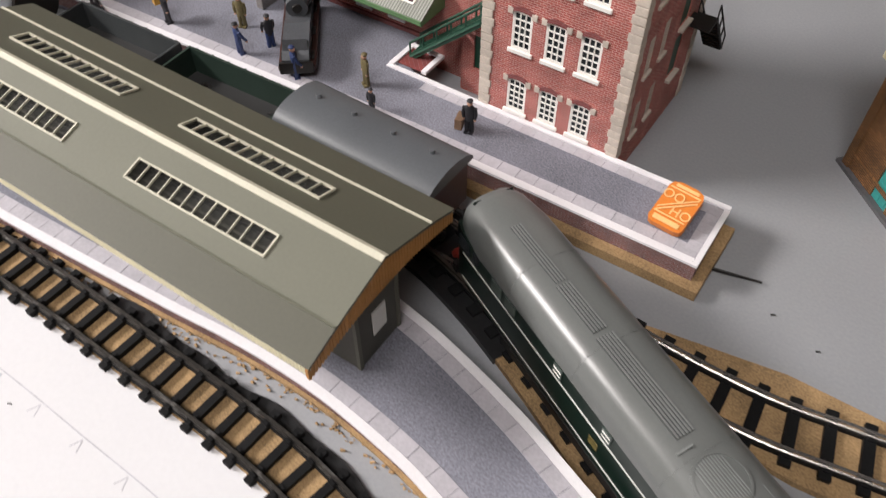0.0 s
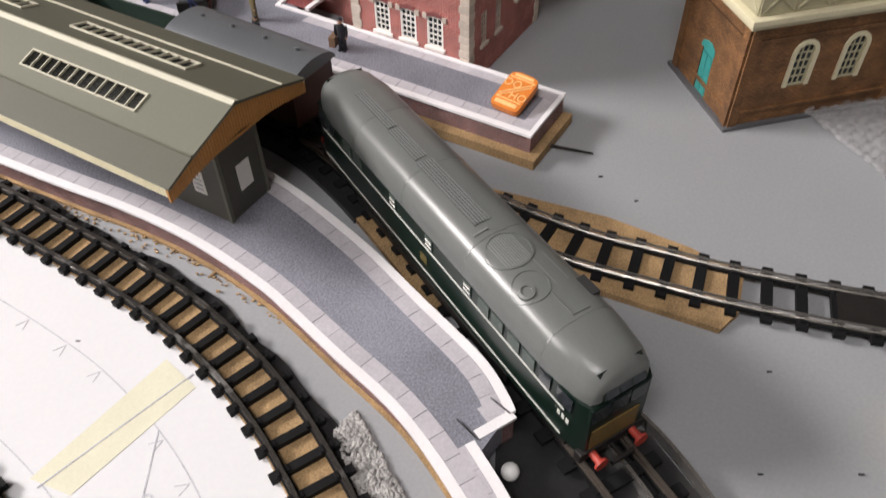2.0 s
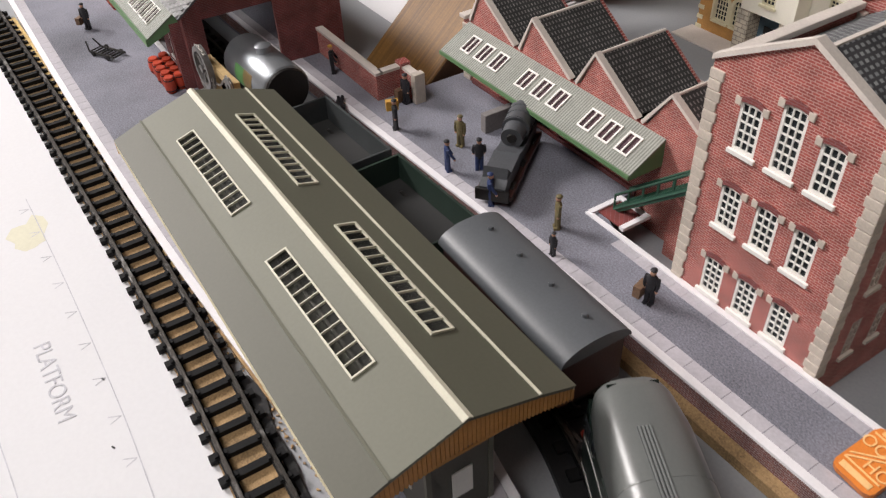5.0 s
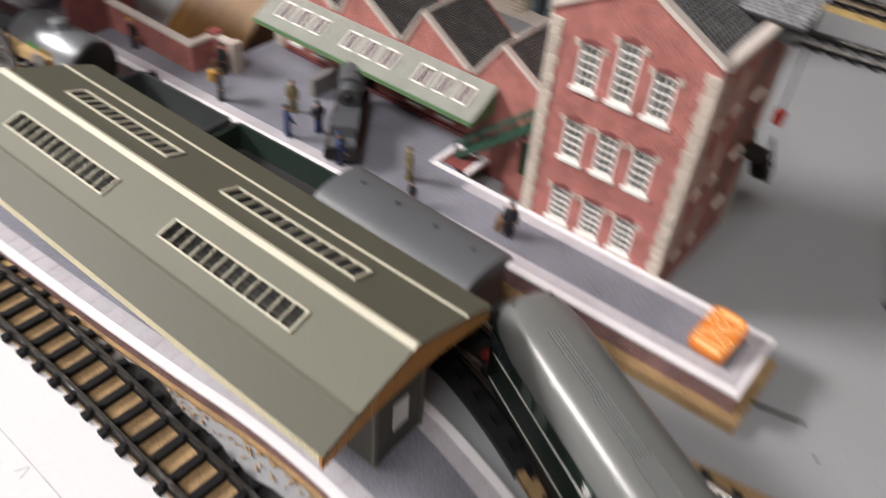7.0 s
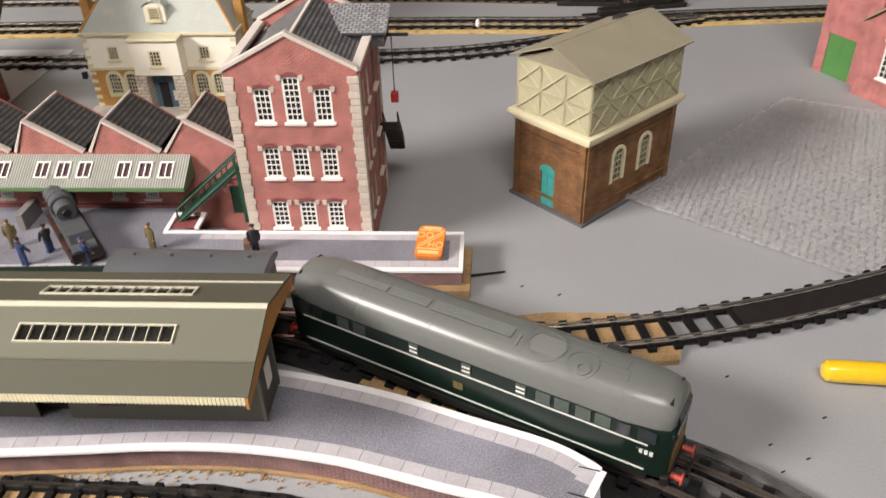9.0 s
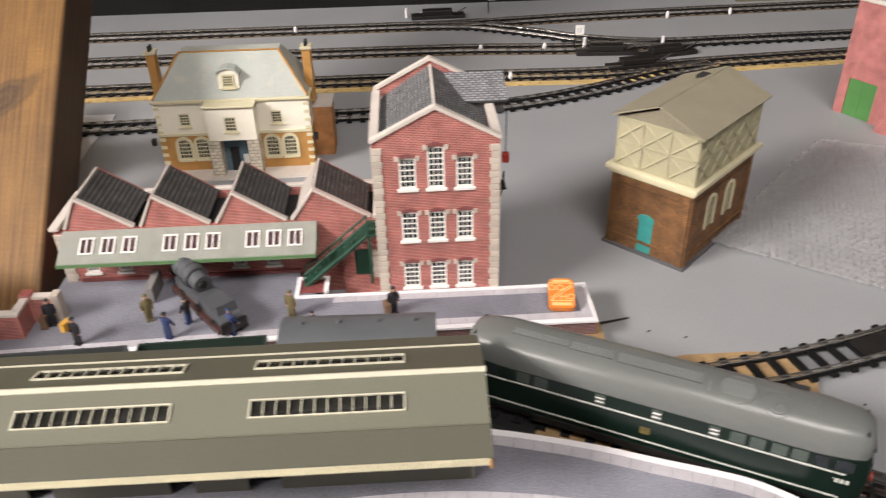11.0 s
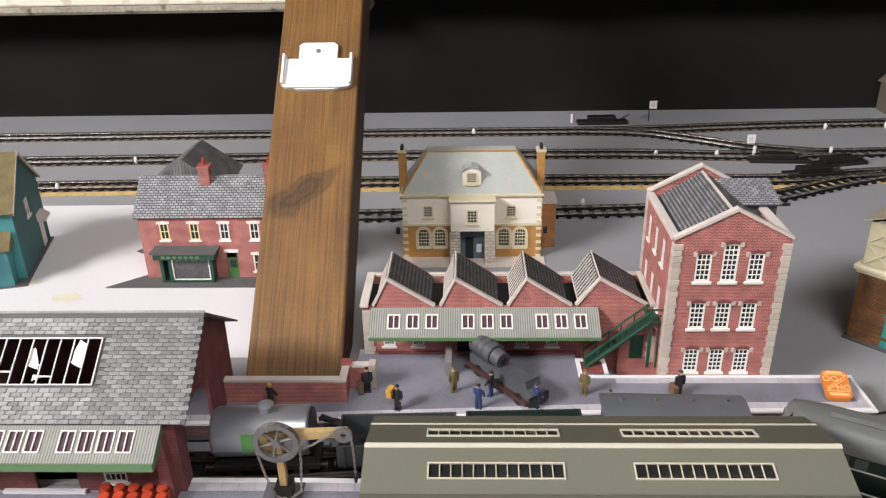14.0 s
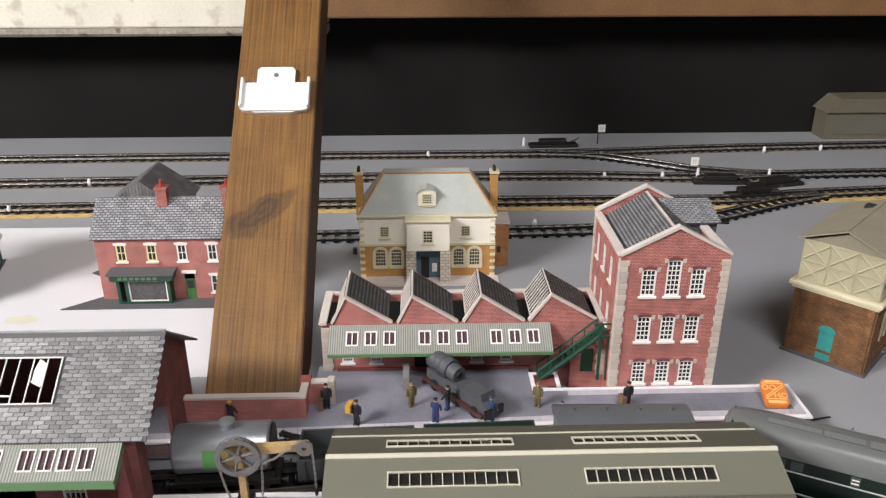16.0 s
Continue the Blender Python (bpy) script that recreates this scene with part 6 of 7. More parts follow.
for name, line in (("far_track", LA), ("far_crossover", LAB), ("middle_track", LB), ("near_track", LC), ("branch_track", LD)):
    track(name, line, 20, "straight dark model railway track across the board", M_RAIL, 1.2, piece_range=(-60, 60), bed=34 if name in ("near_track", "far_track", "middle_track") else None, bed_mat=M_FARBED)
front_side = -1 if LC[-1].x > LC[0].x else 1
bm = bmesh.new()
ribbon(bm, offset_line(LC, front_side * 17.2)[::4], offset_line(LC, front_side * 29)[::4], 0.2, 1.1)
solid("tan_cork_strip", bm, M_CORKSTRIP, "tan cork strip in front of the far track", "cork strip")



def point_motor(x, y, rz):
    root = thing("point_motor", x, y, 0, rz, label="black point motor with lever beside the track", category="point motor", group="point motors")
    part("base", boxes((-38, -9, 0, 38, 9, 5), bevel=0.6), M_DARKMETAL, root)
    part("cover", boxes((-22, -7, 5.05, 20, 7, 12), bevel=1.0), M_DARKMETAL, root)
    part("lever", rod(bmesh.new(), (24, 0, 5), (40, -3, 14), 1.0, n=6), M_DARKMETAL, root)
    return root


point_motor(14, 846, 2)
point_motor(215, 664, -4)
point_motor(285, 650, 12)
point_motor(240, 612, 8)
for x, y, h in ((92, 858, 31), (184, 686, 30)):
    s = thing("number_sign", x, y, 0, label="white card sign on a thin black post", category="sign", group="track signs")
    part("post", rod(bmesh.new(), (-5.2, 0.5, 0), (-5.2, 0.5, h - 6), 0.8, n=6), M_DARKMETAL, s)
    card = part("card", boxes((-5.6, -0.5, h - 12, 5.6, 0.2, h)), M_FRAME, s, "white card")
    for k in range(2):
        part("mark", boxes((-2.6 + 3 * k, -0.65, h - 9, -1.2 + 3 * k, -0.5, h - 3.5)), M_PENCIL, card, "grey mark")
for x, y in ((-31, 852), (290, 684), (192, 690)):
    solid("marker_peg", rod(bmesh.new(), (x, y, 0), (x, y, 13), 2.4, 2.0), M_WHITE, "short white marker peg on the board", "marker", group="marker pegs", smooth=True)
for x, y in ((-182, 790), (-160, 684), (-640, 676), (60, 684), (140, 682), (85, 582), (330, 800), (420, 806), (-700, 576), (-60, 512)):
    solid("marker_blob", ball(bmesh.new(), x, y, 5.5, 2.6, 2.6, 5.5, 8), M_WHITE, "small white marker beside the rail", "marker", group="track markers", smooth=True)

# ---- purlin and clip ----
purlin = thing("roof_purlin", 0, 842, 0, label="long horizontal roof timber, part painted white", category="timber beam", kind="structure")
part("white_length", boxes((-1400, 0, 184, -330, 60, 330), bevel=3), M_WHITEWASH, purlin, "flaking white painted length")
part("brown_length", boxes((-329.5, 0, 196, 1300, 60, 330), bevel=3), M_WOODX, purlin, "bare brown length")
part("weathered_edge", prism([(2, 172), (58, 172), (58, 183.9), (-1.5, 183.9), (-1.5, 176)], -1400, -330, "x"), M_OLDEDGE, purlin, "grey weathered lower edge")
clip = thing("white_bracket", -323, 150, 0, label="white plastic holder screwed to the rafter", category="bracket")
prof = [(-31, 272), (-28, 269), (-15, 266), (15, 266), (28, 269), (31, 272), (31, 302), (28, 302), (28, 298), (17, 298), (17, 312), (14, 315), (-14, 315), (-17, 312), (-17, 298), (-28, 298), (-28, 302), (-31, 302)]
part("plate", prism(prof, 0.2, 4, "z"), M_WHITEPLASTIC, clip, at=RAF)
part("lip", boxes((-31, 271, 4.05, -28.5, 302, 7.5), bevel=0.8), M_WHITEPLASTIC, clip, at=RAF)
part("lip", boxes((28.5, 271, 4.05, 31, 302, 7.5), bevel=0.8), M_WHITEPLASTIC, clip, at=RAF)
part("lip", boxes((-26, 267, 4.05, 26, 269, 6), bevel=0.8), M_WHITEPLASTIC, clip, at=RAF)
part("screw", rod(bmesh.new(), (0, 306, 4), (0, 306, 4.6), 2.2, n=12), M_SILVER, clip, at=RAF)

# ---- yard walls ----
ywall = thing("yard_wall", -366, 118, PZ, label="low red brick yard wall with stone coping", category="wall")
for x0, y0, x1, y1 in ((0, 0, 90, 4), (86, 4.05, 90, 22), (90.05, 18, 106, 22)):
    part("wall", boxes((x0, y0, 0, x1, y1, 17)), M_BRICK, ywall)
    part("coping", boxes((x0 - 0.6, y0 - 0.6, 17.05, x1 + 0.6, y1 + 0.6, 19)), M_COPING, ywall)
part("pier", boxes((84.5, 17, 0, 92, 24, 21), bevel=0.4), M_BRICK, ywall)
part("pier", boxes((104, 16.5, 0, 109, 24, 20), bevel=0.4), M_STONE, ywall)
for x, y in ((-206, 152),):
    solid("stone_post", boxes((x - 2.5, y - 2.5, PZ, x + 2.5, y + 20, PZ + 12), bevel=0.5), M_STUB, "short grey stone wall stub in the yard", "wall")

# ---- crane ----
crane = thing("platform_crane", -300, 27, PZ, 0, label="wooden platform crane with grey chain wheel", category="crane")
part("base", boxes((-13, -12, 0, 10, 10, 1.0)), M_BOARDDK, crane)
part("mount", prism([(-5, -5), (5, -5), (5, 5), (-5, 5)], 1, 9, "z"), M_DARKMETAL, crane)
part("post", boxes((-2.2, -2.2, 9, 2.2, 2.2, 46), bevel=0.4), M_PALEWOOD, crane, "pale timber post")
part("jib", prism([(-6, 40), (40, 45), (40, 49), (-6, 47)], -2, 2, "y"), M_PALEWOOD, crane, "pale timber jib")
wheel = part("chain_wheel", ring_band(bmesh.new(), (0, 43), 10, 13, -6.5, -3), M_CASTGREY, crane, "grey spoked chain wheel")
bm = bmesh.new()
for i in range(6):
    a = math.pi * i / 3 + 0.3
    rod(bm, (0, -4.7, 43), (10.4 * math.cos(a), -4.7, 43 + 10.4 * math.sin(a)), 1.0, n=6)
rod(bm, (0, -6.6, 43), (0, -2.5, 43), 2.4, n=12)
part("spokes", bm, M_CASTGREY, wheel)
part("jib_pulley", ring_band(bmesh.new(), (38, 47), 1.5, 5, -4, -2.2, 18), M_CASTGREY, crane)


def chain(points, r=0.75):
    bm = bmesh.new()
    for i, (a, b) in enumerate(zip(points, points[1:])):
        a, b = Vector(a), Vector(b)
        n = max(1, round((b - a).length / 2.0))
        for k in range(n):
            c = a.lerp(b, (k + 0.5) / n)
            d_ = (b - a).normalized()
            side_ = Vector((0, 1, 0)) if k % 2 else d_.cross(Vector((0, 1, 0)))
            rod(bm, c - d_ * 1.2 + side_ * 0.45, c + d_ * 1.2 + side_ * 0.45, 0.32, n=5)
            rod(bm, c - d_ * 1.2 - side_ * 0.45, c + d_ * 1.2 - side_ * 0.45, 0.32, n=5)
    return bm


part("chain", chain([(-12.5, -5, 40), (-9, -5, 20), (-4, -5, 4), (4, -5, 2), (11, -5, 8), (12.8, -5, 30), (12.8, -5, 42)]), M_CHAIN, crane, "hanging bright chain")
part("chain", chain([(-8, -5, 54), (0, -5, 56.6), (8, -5, 54)]), M_CHAIN, crane)
part("chain", chain([(13, -3.2, 38), (20, -3.2, 40), (28, -3.2, 46), (36, -3.2, 52.4), (42, -3.2, 50), (43, -3.2, 30), (43, -3.2, 18)]), M_CHAIN, crane)
part("hook", rod(bmesh.new(), (43, -3.2, 18), (43, -3.2, 13), 1.6, 0.8), M_DARKMETAL, crane)

# ---- barrels, trolley, token, small litter ----
def barrel(x, y, z, rz, tilt):
    root = thing("red_barrel", x, y, z, rz, label="small red barrel with black hoops on the platform", category="barrel", group="barrels by the shed")
    prof_ = [(-5.5, 3.0), (-3, 3.7), (0, 4.0), (3, 3.7), (5.5, 3.0)]
    m_ = mpose(0, 0, 4.0 if tilt else 5.5, 0, 0 if not tilt else 90, 0)
    part("body", loft(bmesh.new(), [[(r * math.cos(2 * math.pi * i / 14), r * math.sin(2 * math.pi * i / 14), h) for i in range(14)] for h, r in prof_]), M_BARREL, root, at=m_, smooth=True)
    for h in (-3.6, 3.6):
        part("hoop", rod(bmesh.new(), (0, 0, h - 0.4), (0, 0, h + 0.4), 3.75, n=14), M_BARRELDK, root, at=m_)


for i in range(5):
    barrel(-404 + 8.4 * i, 22, PZ, 90, False)
    barrel(-402 + 8.4 * i, 14.5 + (i % 2) * 0.6, PZ, 80, False)
for i in range(3):
    barrel(-548 + 9 * i, 22, PZ, 90, False)
trolley = thing("platform_trolley", -450, -6, PZ, 25, label="black wire platform trolley lying on the platform", category="trolley")
bm = bmesh.new()
for y in (-5, 5):
    rod(bm, (-13, y, 2), (13, y, 3), 0.8, n=6)
    rod(bm, (-13, y, 2), (-17, y * 0.6, 8), 0.6, n=6)
for k in range(8):
    rod(bm, (-12 + 3.4 * k, -5, 2.5), (-12 + 3.4 * k, 5, 2.5), 0.5, n=6)
part("frame", bm, M_DARKMETAL, trolley)
for x in (-8, 8):
    for y in (-6, 6):
        part("wheel", rod(bmesh.new(), (x, y - 0.5, 2), (x, y + 0.5, 2), 2, n=14), M_DARKMETAL, trolley)

token = thing("orange_token", 61, 119, PZ + 0.5, -6, label="orange moulded plastic plaque leaning on the platform", category="plaque")
TOK = mpose(0, 0, 0, 18, 0, 0) @ Matrix.Diagonal((0.8, 0.8, 0.8, 1))
prof = [(-10.5, 3), (-9.6, 1), (-7, 0), (7, 0), (9.6, 1), (10.5, 3), (10.5, 25), (9.2, 28), (5, 29.5), (-5, 29.5), (-9.2, 28), (-10.5, 25)]
plate = part("plate", prism(prof, 0.4, 5.0, "z"), M_TOKEN, token, "orange plastic plate", at=TOK)
for x0, y0, x1, y1 in ((-9.2, 6.6, 9.2, 7.4), (-9.2, 24.2, 9.2, 25)):
    part("moulded_line", boxes((x0, y0, 4.9, x1, y1, 5.5)), M_TOKENPALE, plate)
part("moulded_bar", boxes((-8, 2.2, 4.9, 8, 5.2, 5.5), bevel=0.2), M_TOKENPALE, plate)
part("moulded_bar", boxes((-7, 25.9, 4.9, 7, 27.9, 5.4), bevel=0.2), M_TOKENPALE, plate)
for o in (-1.2, 1.2):
    part("moulded_stripe", prism([(-9, 8 + o), (9, 22 + o), (9, 23 + o), (-9, 9 + o)], 4.9, 5.5, "z"), M_TOKENPALE, plate)


def words(text, size, material, parent, at):
    cu = bpy.data.curves.new("lettering", "FONT")
    cu.body, cu.size, cu.extrude, cu.align_x = text, size * MM, 0.0002, "CENTER"
    cu.materials.append(material)
    ob = new("lettering", cu)
    ob.parent = parent
    ob.matrix_basis = at
    return ob


words("OO", 8, M_TOKENPALE, plate, mpose(-4.4, 17.2, 5.3))
words("HO", 8, M_TOKENPALE, plate, mpose(4.6, 8.4, 5.3))

solid("white_bead", ball(bmesh.new(), 154, -52, 4.9, 3.4, seg=20), M_WHITEPLASTIC, "small round white bead beside the platform end", "bead", smooth=True)
solid("black_base_sheet", prism([(120, -6), (150, -22), (190, -10), (240, -40), (330, -110), (330, -200), (230, -140), (168, -78), (150, -56), (142, -40)], 0.2, 1.6, "z"), M_BLACKBASE, "black painted sheet under the junction", "base sheet")
bm = bmesh.new()
i0 = next(i for i, p in enumerate(RIGHTLINE) if p.x > 236)
ribbon(bm, offset_line(RIGHTLINE, 8.4)[i0:i0 + 60:3], offset_line(RIGHTLINE, -8.4)[i0:i0 + 60:3], 3.4, 6.6)
solid("black_ramp", bm, M_DARKMETAL, "black track ramp between the siding rails", "ramp")
SPUR = smooth_line([(150, -6), (190, -20), (225, -44), (255, -74), (285, -112)], 2.0)
for side in (-1, 1):
    c = offset_line(SPUR, side * 9.5)
    bm = bmesh.new()
    ribbon(bm, offset_line(c, 0.7)[::3], offset_line(c, -0.7)[::3], 1.6, 7.4)
    solid("spur_rail", bm, M_RAIL, "single bright rail of the junction", "rail", group="junction rails")

for a, b in (((146, -38, 17.6), (137, -36, 18.0)), ((141, -53, 17.6), (131, -50, 18.2))):
    solid("black_wire", rod(bmesh.new(), a, b, 0.35, 0.25, 6), M_DARKMETAL, "thin black wire lying on the platform slabs", "wire", group="wires on the slabs")
# yellowed stains on the papers
random.seed(3)
for x, y, r in ((-560, 300, 16), (-590, 262, 20), (-615, 330, 14), (-540, 268, 11), (-470, 262, 12), (-250, -150, 30), (-330, -118, 26), (-290, -96, 18)):
    pts = [(x + r * random.uniform(0.6, 1.2) * math.cos(2 * math.pi * i / 14), y + 0.6 * r * random.uniform(0.6, 1.2) * math.sin(2 * math.pi * i / 14)) for i in range(14)]
    solid("yellow_stain", prism(pts, 0.61, 0.66, "z"), M_STAIN, "pale yellow glue stain on the white paper", "stain", group="stains on the paper")

# pencil lines and words on the plan paper
ARC = offset_line(FRONT, -36)
i0 = next(i for i, p in enumerate(FRONT) if p.x > -330)
bm = bmesh.new()
ribbon(bm, offset_line(ARC, 0.25)[i0::3], offset_line(ARC, -0.25)[i0::3], 0.6, 0.72)
part("pencil_arc", bm, M_PENCIL, plan_paper, "long pencilled curve")
for i in range(i0 + 6, len(ARC) - 8, 13):
    p, t = ARC[i], (ARC[i + 1] - ARC[i - 1]).normalized()
    n_ = Vector((t.y, -t.x))
    for s in (-1, 1):
        a, b = p + n_ * 1.0, p + n_ * 6 + t * s * 2.2
        w_ = (b - a).normalized().orthogonal() * 0.22
        part("pencil_tick", prism([(a - w_)[:], (a + w_)[:], (b + w_)[:], (b - w_)[:]], 0.6, 0.72, "z"), M_PENCIL, plan_paper)
ARC2 = offset_line(SECOND, 22)
bm = bmesh.new()
ribbon(bm, offset_line(ARC2, 0.25)[60::3], offset_line(ARC2, -0.25)[60::3], 0.6, 0.72)
part("pencil_arc", bm, M_PENCIL, plan_paper, "long pencilled curve")
part("pencil_line", prism([(9, -141), (9.6, -141), (24, -76), (23.4, -76)], 0.8, 0.95, "z"), M_PENCIL, plan_paper)
part("pencil_line", prism([(30, -102), (30.5, -101.6), (62, -150), (61.5, -150.4)], 0.6, 0.72, "z"), M_PENCIL, plan_paper)
words("Ramp", 11, M_PENCIL, plan_paper, mpose(58, -124, 0.62, 0, 0, 30))
words("PLATFORM", 11, M_PENCIL, plan_paper, mpose(-172, -112, 0.62, 0, 0, 0))

# crumbs of cork and glue along the platform foot and the front track
random.seed(11)
bm = bmesh.new()
for i in range(300):
    k = random.randrange(150, 330)
    p = ISLAND_F[k]
    t = (ISLAND_F[k + 1] - ISLAND_F[k - 1]).normalized()
    q = p + Vector((t.y, -t.x)) * (abs(random.gauss(0.8, 2.4)) - 2.0)
    r = random.uniform(0.35, 1.0)
    rod(bm, (q.x - r, q.y, 0.2), (q.x + r, q.y + random.uniform(-r, r), 0.4 + r), r * 0.8, r * 0.4, 5)
solid("cork_crumbs", bm, M_CORK, "loose cork crumbs and glue along the platform foot", "crumbs", kind="stuff")
bm = bmesh.new()
for x, y in ((231, -6), (246, -14), (232, -22), (228, -31), (262, 12), (118, 116), (140, 108), (222, 40), (-30, -88), (-120, -96), (-66, -128), (-160, -90)):
    rod(bm, (x - 0.9, y, 0.3), (x + 0.9, y + 0.6, 0.9), 0.5, 0.35, 5)
solid("dark_specks", bm, M_DARK, "tiny dark specks of dirt on the board", "specks", kind="stuff")
rod_ = rod(bmesh.new(), (84, 124, 2.2), (108, 130, 1.6), 0.9, 0.5, 8)
solid("wire_end", rod_, M_DARKMETAL, "short black wire sticking out under the platform", "wire", smooth=True)

# gravel, bubble wrap, yellow handle
random.seed(5)
bm = bmesh.new()
for i in range(2600):
    u, v = random.random(), random.random()
    a, b = Vector((90, -57)).lerp(Vector((170, -102)), u), Vector((88, -69)).lerp(Vector((152, -115)), u)
    p = a.lerp(b, v)
    r = random.uniform(0.7, 1.5)
    bmesh.ops.create_icosphere(bm, subdivisions=1, radius=r, matrix=Matrix.Translation((p.x, p.y, r * 0.6 + 0.2)) @ Euler((random.random() * 3, random.random() * 3, 0)).to_matrix().to_4x4() @ Matrix.Diagonal((1, random.uniform(0.6, 1), random.uniform(0.5, 0.9), 1)))
solid("gravel", bm, M_GRAVEL, "loose grey white ballast between track and platform", "gravel", kind="stuff")
bm = bmesh.new()
quad = [Vector((195, 220)), Vector((358, 390)), Vector((500, 330)), Vector((330, 120))]
for i in range(34):
    for k in range(34):
        u, v = (i + (k % 2) * 0.5) / 34, k / 34
        p = quad[0].lerp(quad[1], v).lerp(quad[3].lerp(quad[2], v), u) + Vector((random.uniform(-0.8, 0.8), random.uniform(-0.8, 0.8)))
        rod(bm, (p.x, p.y, 2.2), (p.x, p.y, random.uniform(4.0, 5.4)), 3.1, 1.9, 7)
prism([q[:] for q in quad], 1.4, 2.2, "z", bm)
solid("bubble_wrap", bm, M_BUBBLE, "flat sheet of clear bubble wrap on the board", "bubble wrap", smooth=True)
handle = thing("screwdriver_handle", 269, 40, 6.2, -4, label="yellow translucent screwdriver handle lying on the board", category="screwdriver")
part("grip", loft(bmesh.new(), [[(x, r * math.cos(2 * math.pi * i / 12), r * math.sin(2 * math.pi * i / 12)) for i in range(12)] for x, r in ((0, 3.5), (2, 5.6), (6, 6.1), (40, 6.1), (50, 4.2), (58, 4.5))]), M_YELLOWPLASTIC, handle, smooth=True)
part("shaft", rod(bmesh.new(), (58, 0, 0), (110, 0, 0), 2), M_SILVER, handle)

# grey engine casting standing in the yard
eng = thing("engine_casting", -164, 137, PZ, -52, label="dark grey unpainted model engine casting on the yard", category="model engine")
part("flat_bed", boxes((-36, -10, 3.5, 30, 10, 6.5), bevel=0.5), M_VANBODY, eng, "brown flat bed")
part("frame_body", prism([(-34, 6.6), (32, 6.6), (32, 12), (26, 15), (4, 16), (-4, 14), (-34, 14)], -7, 7, "y"), M_CASTDARK, eng, "grey cast frame")
part("boiler", rod(bmesh.new(), (-34, 0, 21), (-13, 0, 20), 7.9, 7.6, 20), M_CASTDARK, eng, "large grey boiler drum", smooth=True)
part("smokebox", rod(bmesh.new(), (-13, 0, 19.5), (-5, 0, 19), 6.4, 6.0, 18), M_CASTDARK, eng, "small end drum", smooth=True)
part("smokebox_door", rod(bmesh.new(), (-5, 0, 19), (-4, 0, 19), 3.0, 2.4, 12), M_DARKMETAL, eng)
part("upright_fin", prism([(20, 15), (27, 14.5), (25, 20)], -6.5, 6.5, "y"), M_CASTDARK, eng)
part("front_plate", boxes((31, -9, 4, 33, 9, 11), bevel=0.4), M_DARKMETAL, eng)
for k in range(4):
    part("boiler_band", rod(bmesh.new(), (-32.5 + 6 * k, 0, 20.9 - 0.28 * k), (-31.9 + 6 * k, 0, 20.88 - 0.28 * k), 8.15 - 0.08 * k, n=20), M_CASTDARK, eng)
for x in (-24, -2, 20):
    for s in (-1, 1):
        part("wheel", rod(bmesh.new(), (x, s * 7.2, 4.2), (x, s * 8.8, 4.2), 4.2, n=18), M_DARKMETAL, eng)


# ---- painted figurines (each one plain mesh) ----
def figurine(x, y, z, rz, coat, legs, hat, label, pose_kind="stand", load=None, size=0.86):
    bm = bmesh.new()
    tags = []

    def add(k, fn):
        n0 = len(bm.faces)
        fn()
        bm.faces.ensure_lookup_table()
        tags.extend([k] * (len(bm.faces) - n0))

    for s in (-1, 1):
        add(1, lambda: rod(bm, (s * 1.5, 0.4 * s, 0), (s * 1.2, 0, 10.5), 1.25, 1.7, 8))
        add(1, lambda: box(bm, s * 1.5 - 1.1, -2.4, 0, s * 1.5 + 1.1, 1.2, 1.3))
        bend = -4.0 if pose_kind == "work" else -0.6
        add(0, lambda: rod(bm, (s * 3.2, 0, 18.0), (s * 3.9, bend * 0.5, 13.4), 1.2, 1.0, 7))
        add(0, lambda: rod(bm, (s * 3.9, bend * 0.5, 13.4), (s * 3.4, bend, 10.4), 1.0, 0.8, 7))
        add(2, lambda: ball(bm, s * 3.4, bend, 9.9, 0.9, seg=7))
    add(0, lambda: loft(bm, [[(rx * math.cos(2 * math.pi * i / 10), ry * math.sin(2 * math.pi * i / 10), h) for i in range(10)] for h, rx, ry in ((9.0, 2.9, 1.9), (12.5, 2.8, 1.8), (17.5, 3.5, 2.0), (19.2, 2.0, 1.3))]))
    add(2, lambda: ball(bm, 0, -0.2, 21.2, 1.7, 1.8, 2.1, 9))
    add(3, lambda: ball(bm, 0, 0.1, 22.6, 2.0, 2.1, 1.1, 9))
    if load:
        add(4, lambda: box(bm, -7.4, -5.0, load[0], -3.2, 3.6, load[1]))
    bmesh.ops.scale(bm, vec=(size, size, size), verts=bm.verts)
    me = mm_mesh("figurine", bm, True)
    for c in (coat, legs, M_SKIN, hat, M_SUITCASE if load and load[0] < 8 else M_BAG):
        me.materials.append(c)
    for p, k in zip(me.polygons, tags):
        p.material_index = k
    tilt = 88 if pose_kind == "lie" else 0
    ob = new("figurine", me)
    ob.matrix_basis = mpose(x, y, z + (2.4 if tilt else 0), tilt, 0, rz)
    return tagged(ob, label, "figurine", "figurines in the yard")


figurine(-327, 112, PZ, 150, M_FIGDARK, M_FIGDARK, M_BAG, "painted figurine in dark coat with orange hat", "work")
figurine(-263, 131, PZ, 10, M_FIGDARK, M_FIGDARK, M_FIGDARK, "dark coated figurine with a large suitcase", load=(0.1, 10))
figurine(-240, 110, PZ, -20, M_FIGDARK, M_FIGDARK, M_FIGDARK, "black suited figurine carrying a yellow parcel", load=(13, 20))
figurine(-202, 131, PZ, 20, M_KHAKI, M_KHAKI, M_KHAKI, "khaki coated figurine standing in the yard")
figurine(-185, 111, PZ, 160, M_FIGBLUE, M_FIGBLUE, M_FIGDARK, "blue overalled figurine working at the casting", "work")
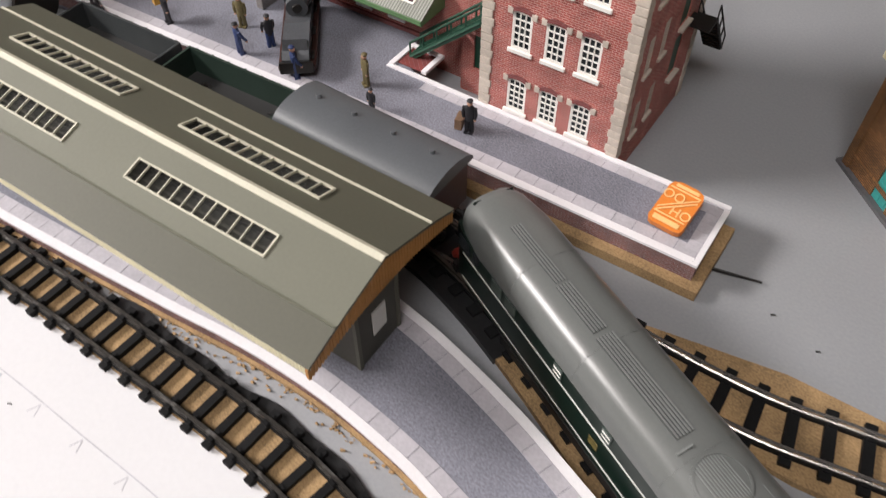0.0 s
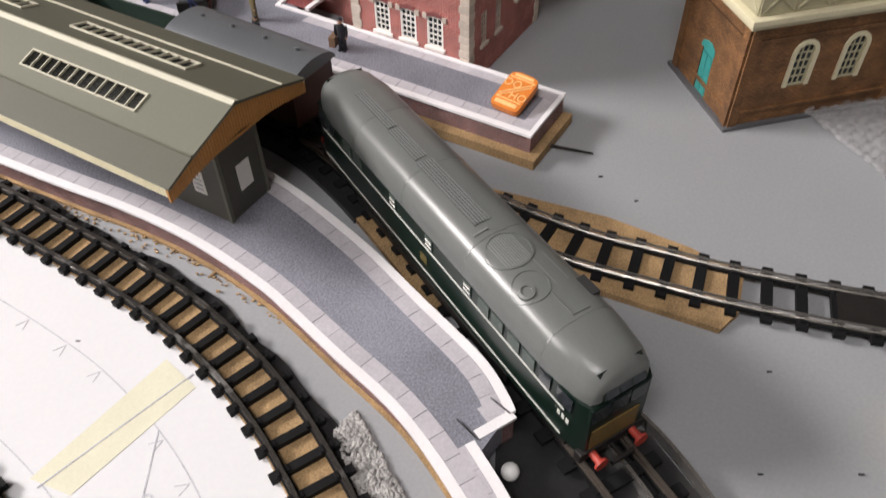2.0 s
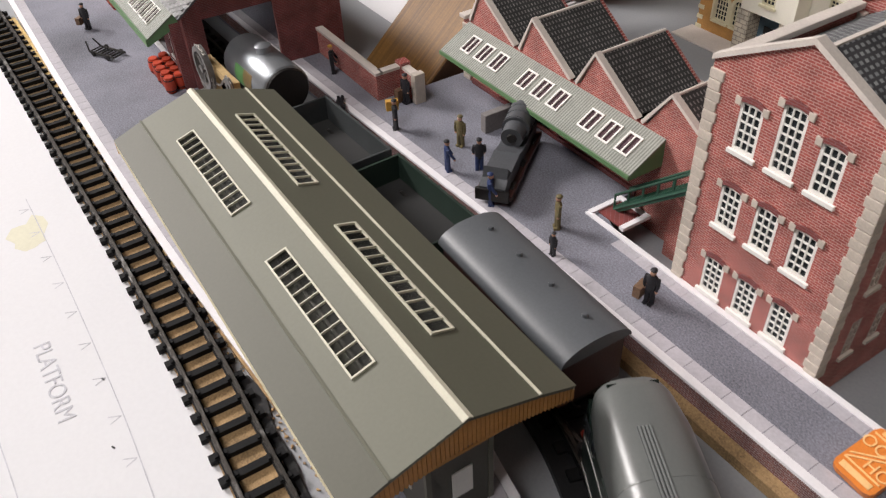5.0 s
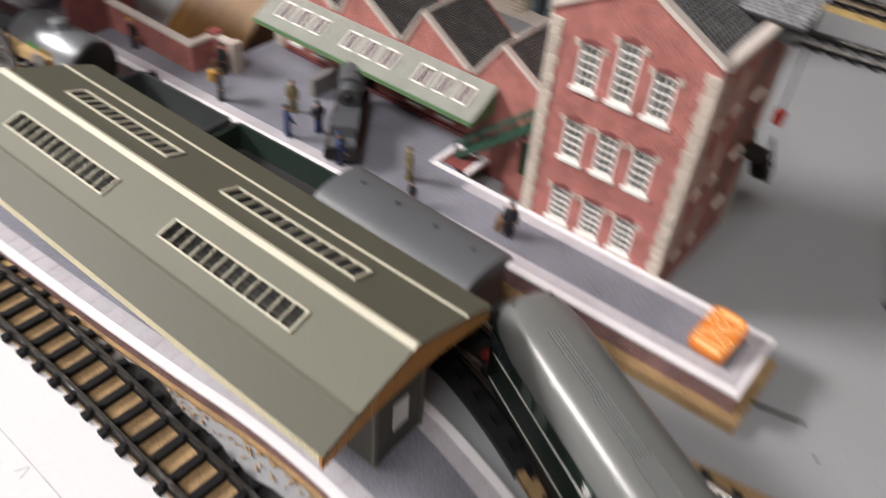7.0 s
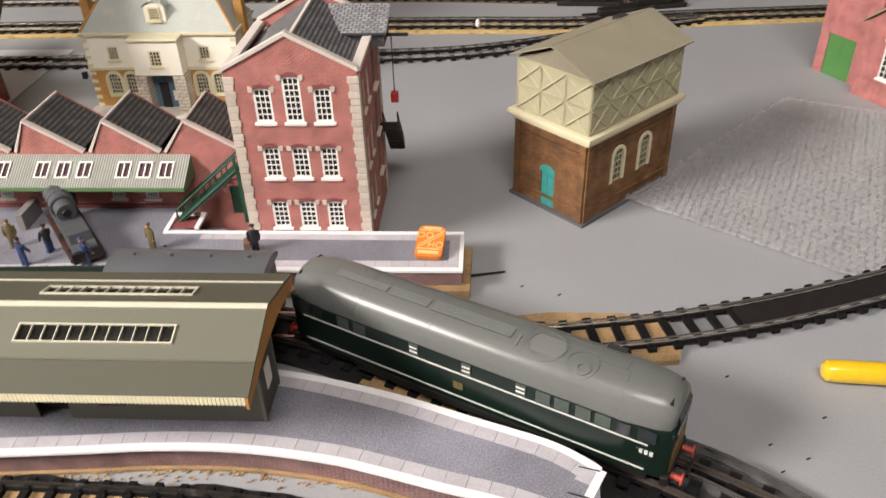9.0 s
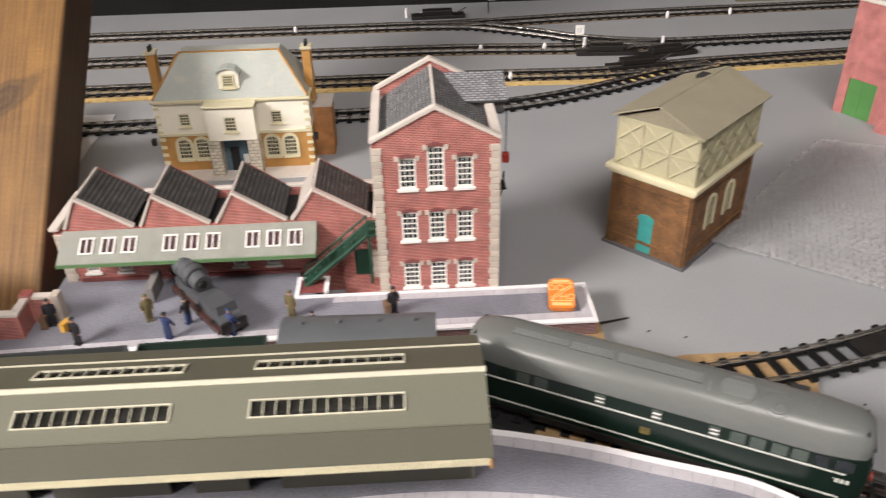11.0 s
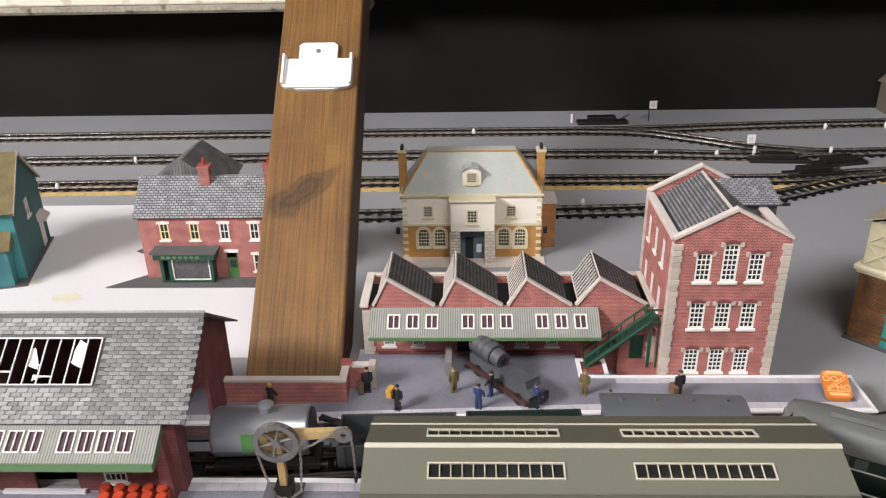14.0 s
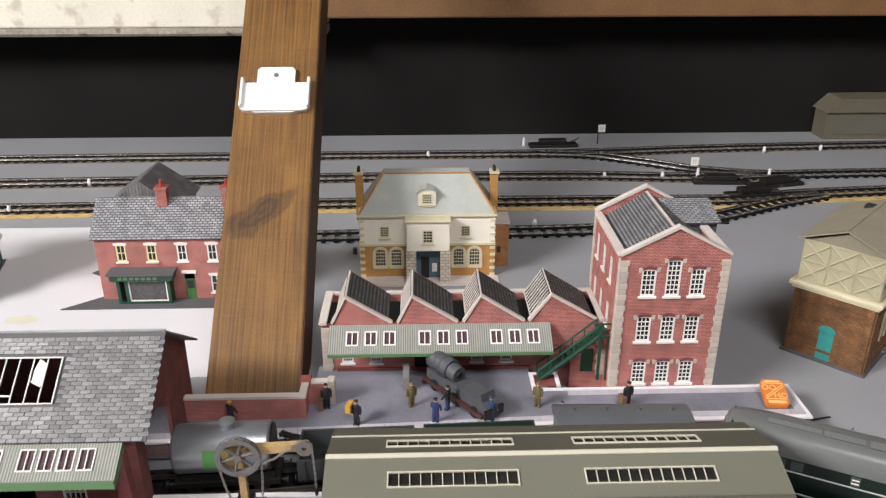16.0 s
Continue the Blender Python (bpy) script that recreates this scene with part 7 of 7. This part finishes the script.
figurine(-146, 112, PZ, 140, M_FIGBLUE, M_FIGBLUE, M_FIGBLUE, "blue overalled figurine beside the casting", "work")
figurine(-176, 126, PZ, -120, M_FIGDARK, M_FIGBLUE, M_FIGDARK, "crouched dark figurine beside the casting", "work")
figurine(-111, 128, PZ, -30, M_KHAKI, M_KHAKI, M_KHAKI, "khaki uniformed figurine near the stair")
figurine(-46, 127, PZ, 15, M_FIGDARK, M_FIGDARK, M_FIGDARK, "dark suited figurine carrying a brown suitcase", load=(4, 11))
figurine(-96, 113, PZ, 0, M_FIGDARK, M_FIGDARK, M_FIGDARK, "small black figurine half hidden behind the van", size=0.6)
figurine(-291, 99, PZ, 60, M_FIGDARK, M_FIGDARK, M_FIGDARK, "dark figurine lying on the yard", "lie")
figurine(-505, -6, PZ, 40, M_FIGDARK, M_FIGDARK, M_FIGDARK, "dark figurine with a brown bag on the platform", load=(5, 11))

# ---- slates of the goods shed ----
random.seed(8)
far = bmesh.new()
rows, cw_ = 25, 6.4
count = 0
for r in range(rows):
    for c in range(int((SL + 11) / cw_)):
        x, y = c * cw_ + (r % 2) * cw_ / 2, r * 2.63
        if RL[0] - 5.9 < x < RL[2] and RL[1] - 3.4 < y < RL[3] + 0.4 or x > SL + 6.2:
            continue
        lift = random.uniform(0.0, 0.25)
        if x > 210:
            me = shared(("slate", round(lift * 6)), lambda: prism([(0.12, 0.05), (3.1, 0.05), (3.1, 0.2), (0.12, 0.85 + lift)], 0.28, cw_ - 0.28, "x"), M_SLATEPIECE)
            part("slate", me, None, shed, at=FRONTSLOPE @ mpose(x, y, 0))
        else:
            q = [(0.12, 0.05), (3.1, 0.05), (3.1, 0.2), (0.12, 0.85 + lift)]
            prism([(y + a, b) for a, b in q], x + 0.28, x + cw_ - 0.28, "x", far)
part("far_slate", far, M_SLATEPIECE, shed, kind="stuff", at=FRONTSLOPE)

# ---- platform edges, slab by slab ----
edging(island, ISLAND_F, 1, PZ)
edging(island, ISLAND_B, -1, PZ)
edging(island, NOTCH, -1, PZ - 0.13, slab=3.2)
edging(island, END, -1, PZ - 0.2)
edging(yard, YARD_F, 1, PZ)
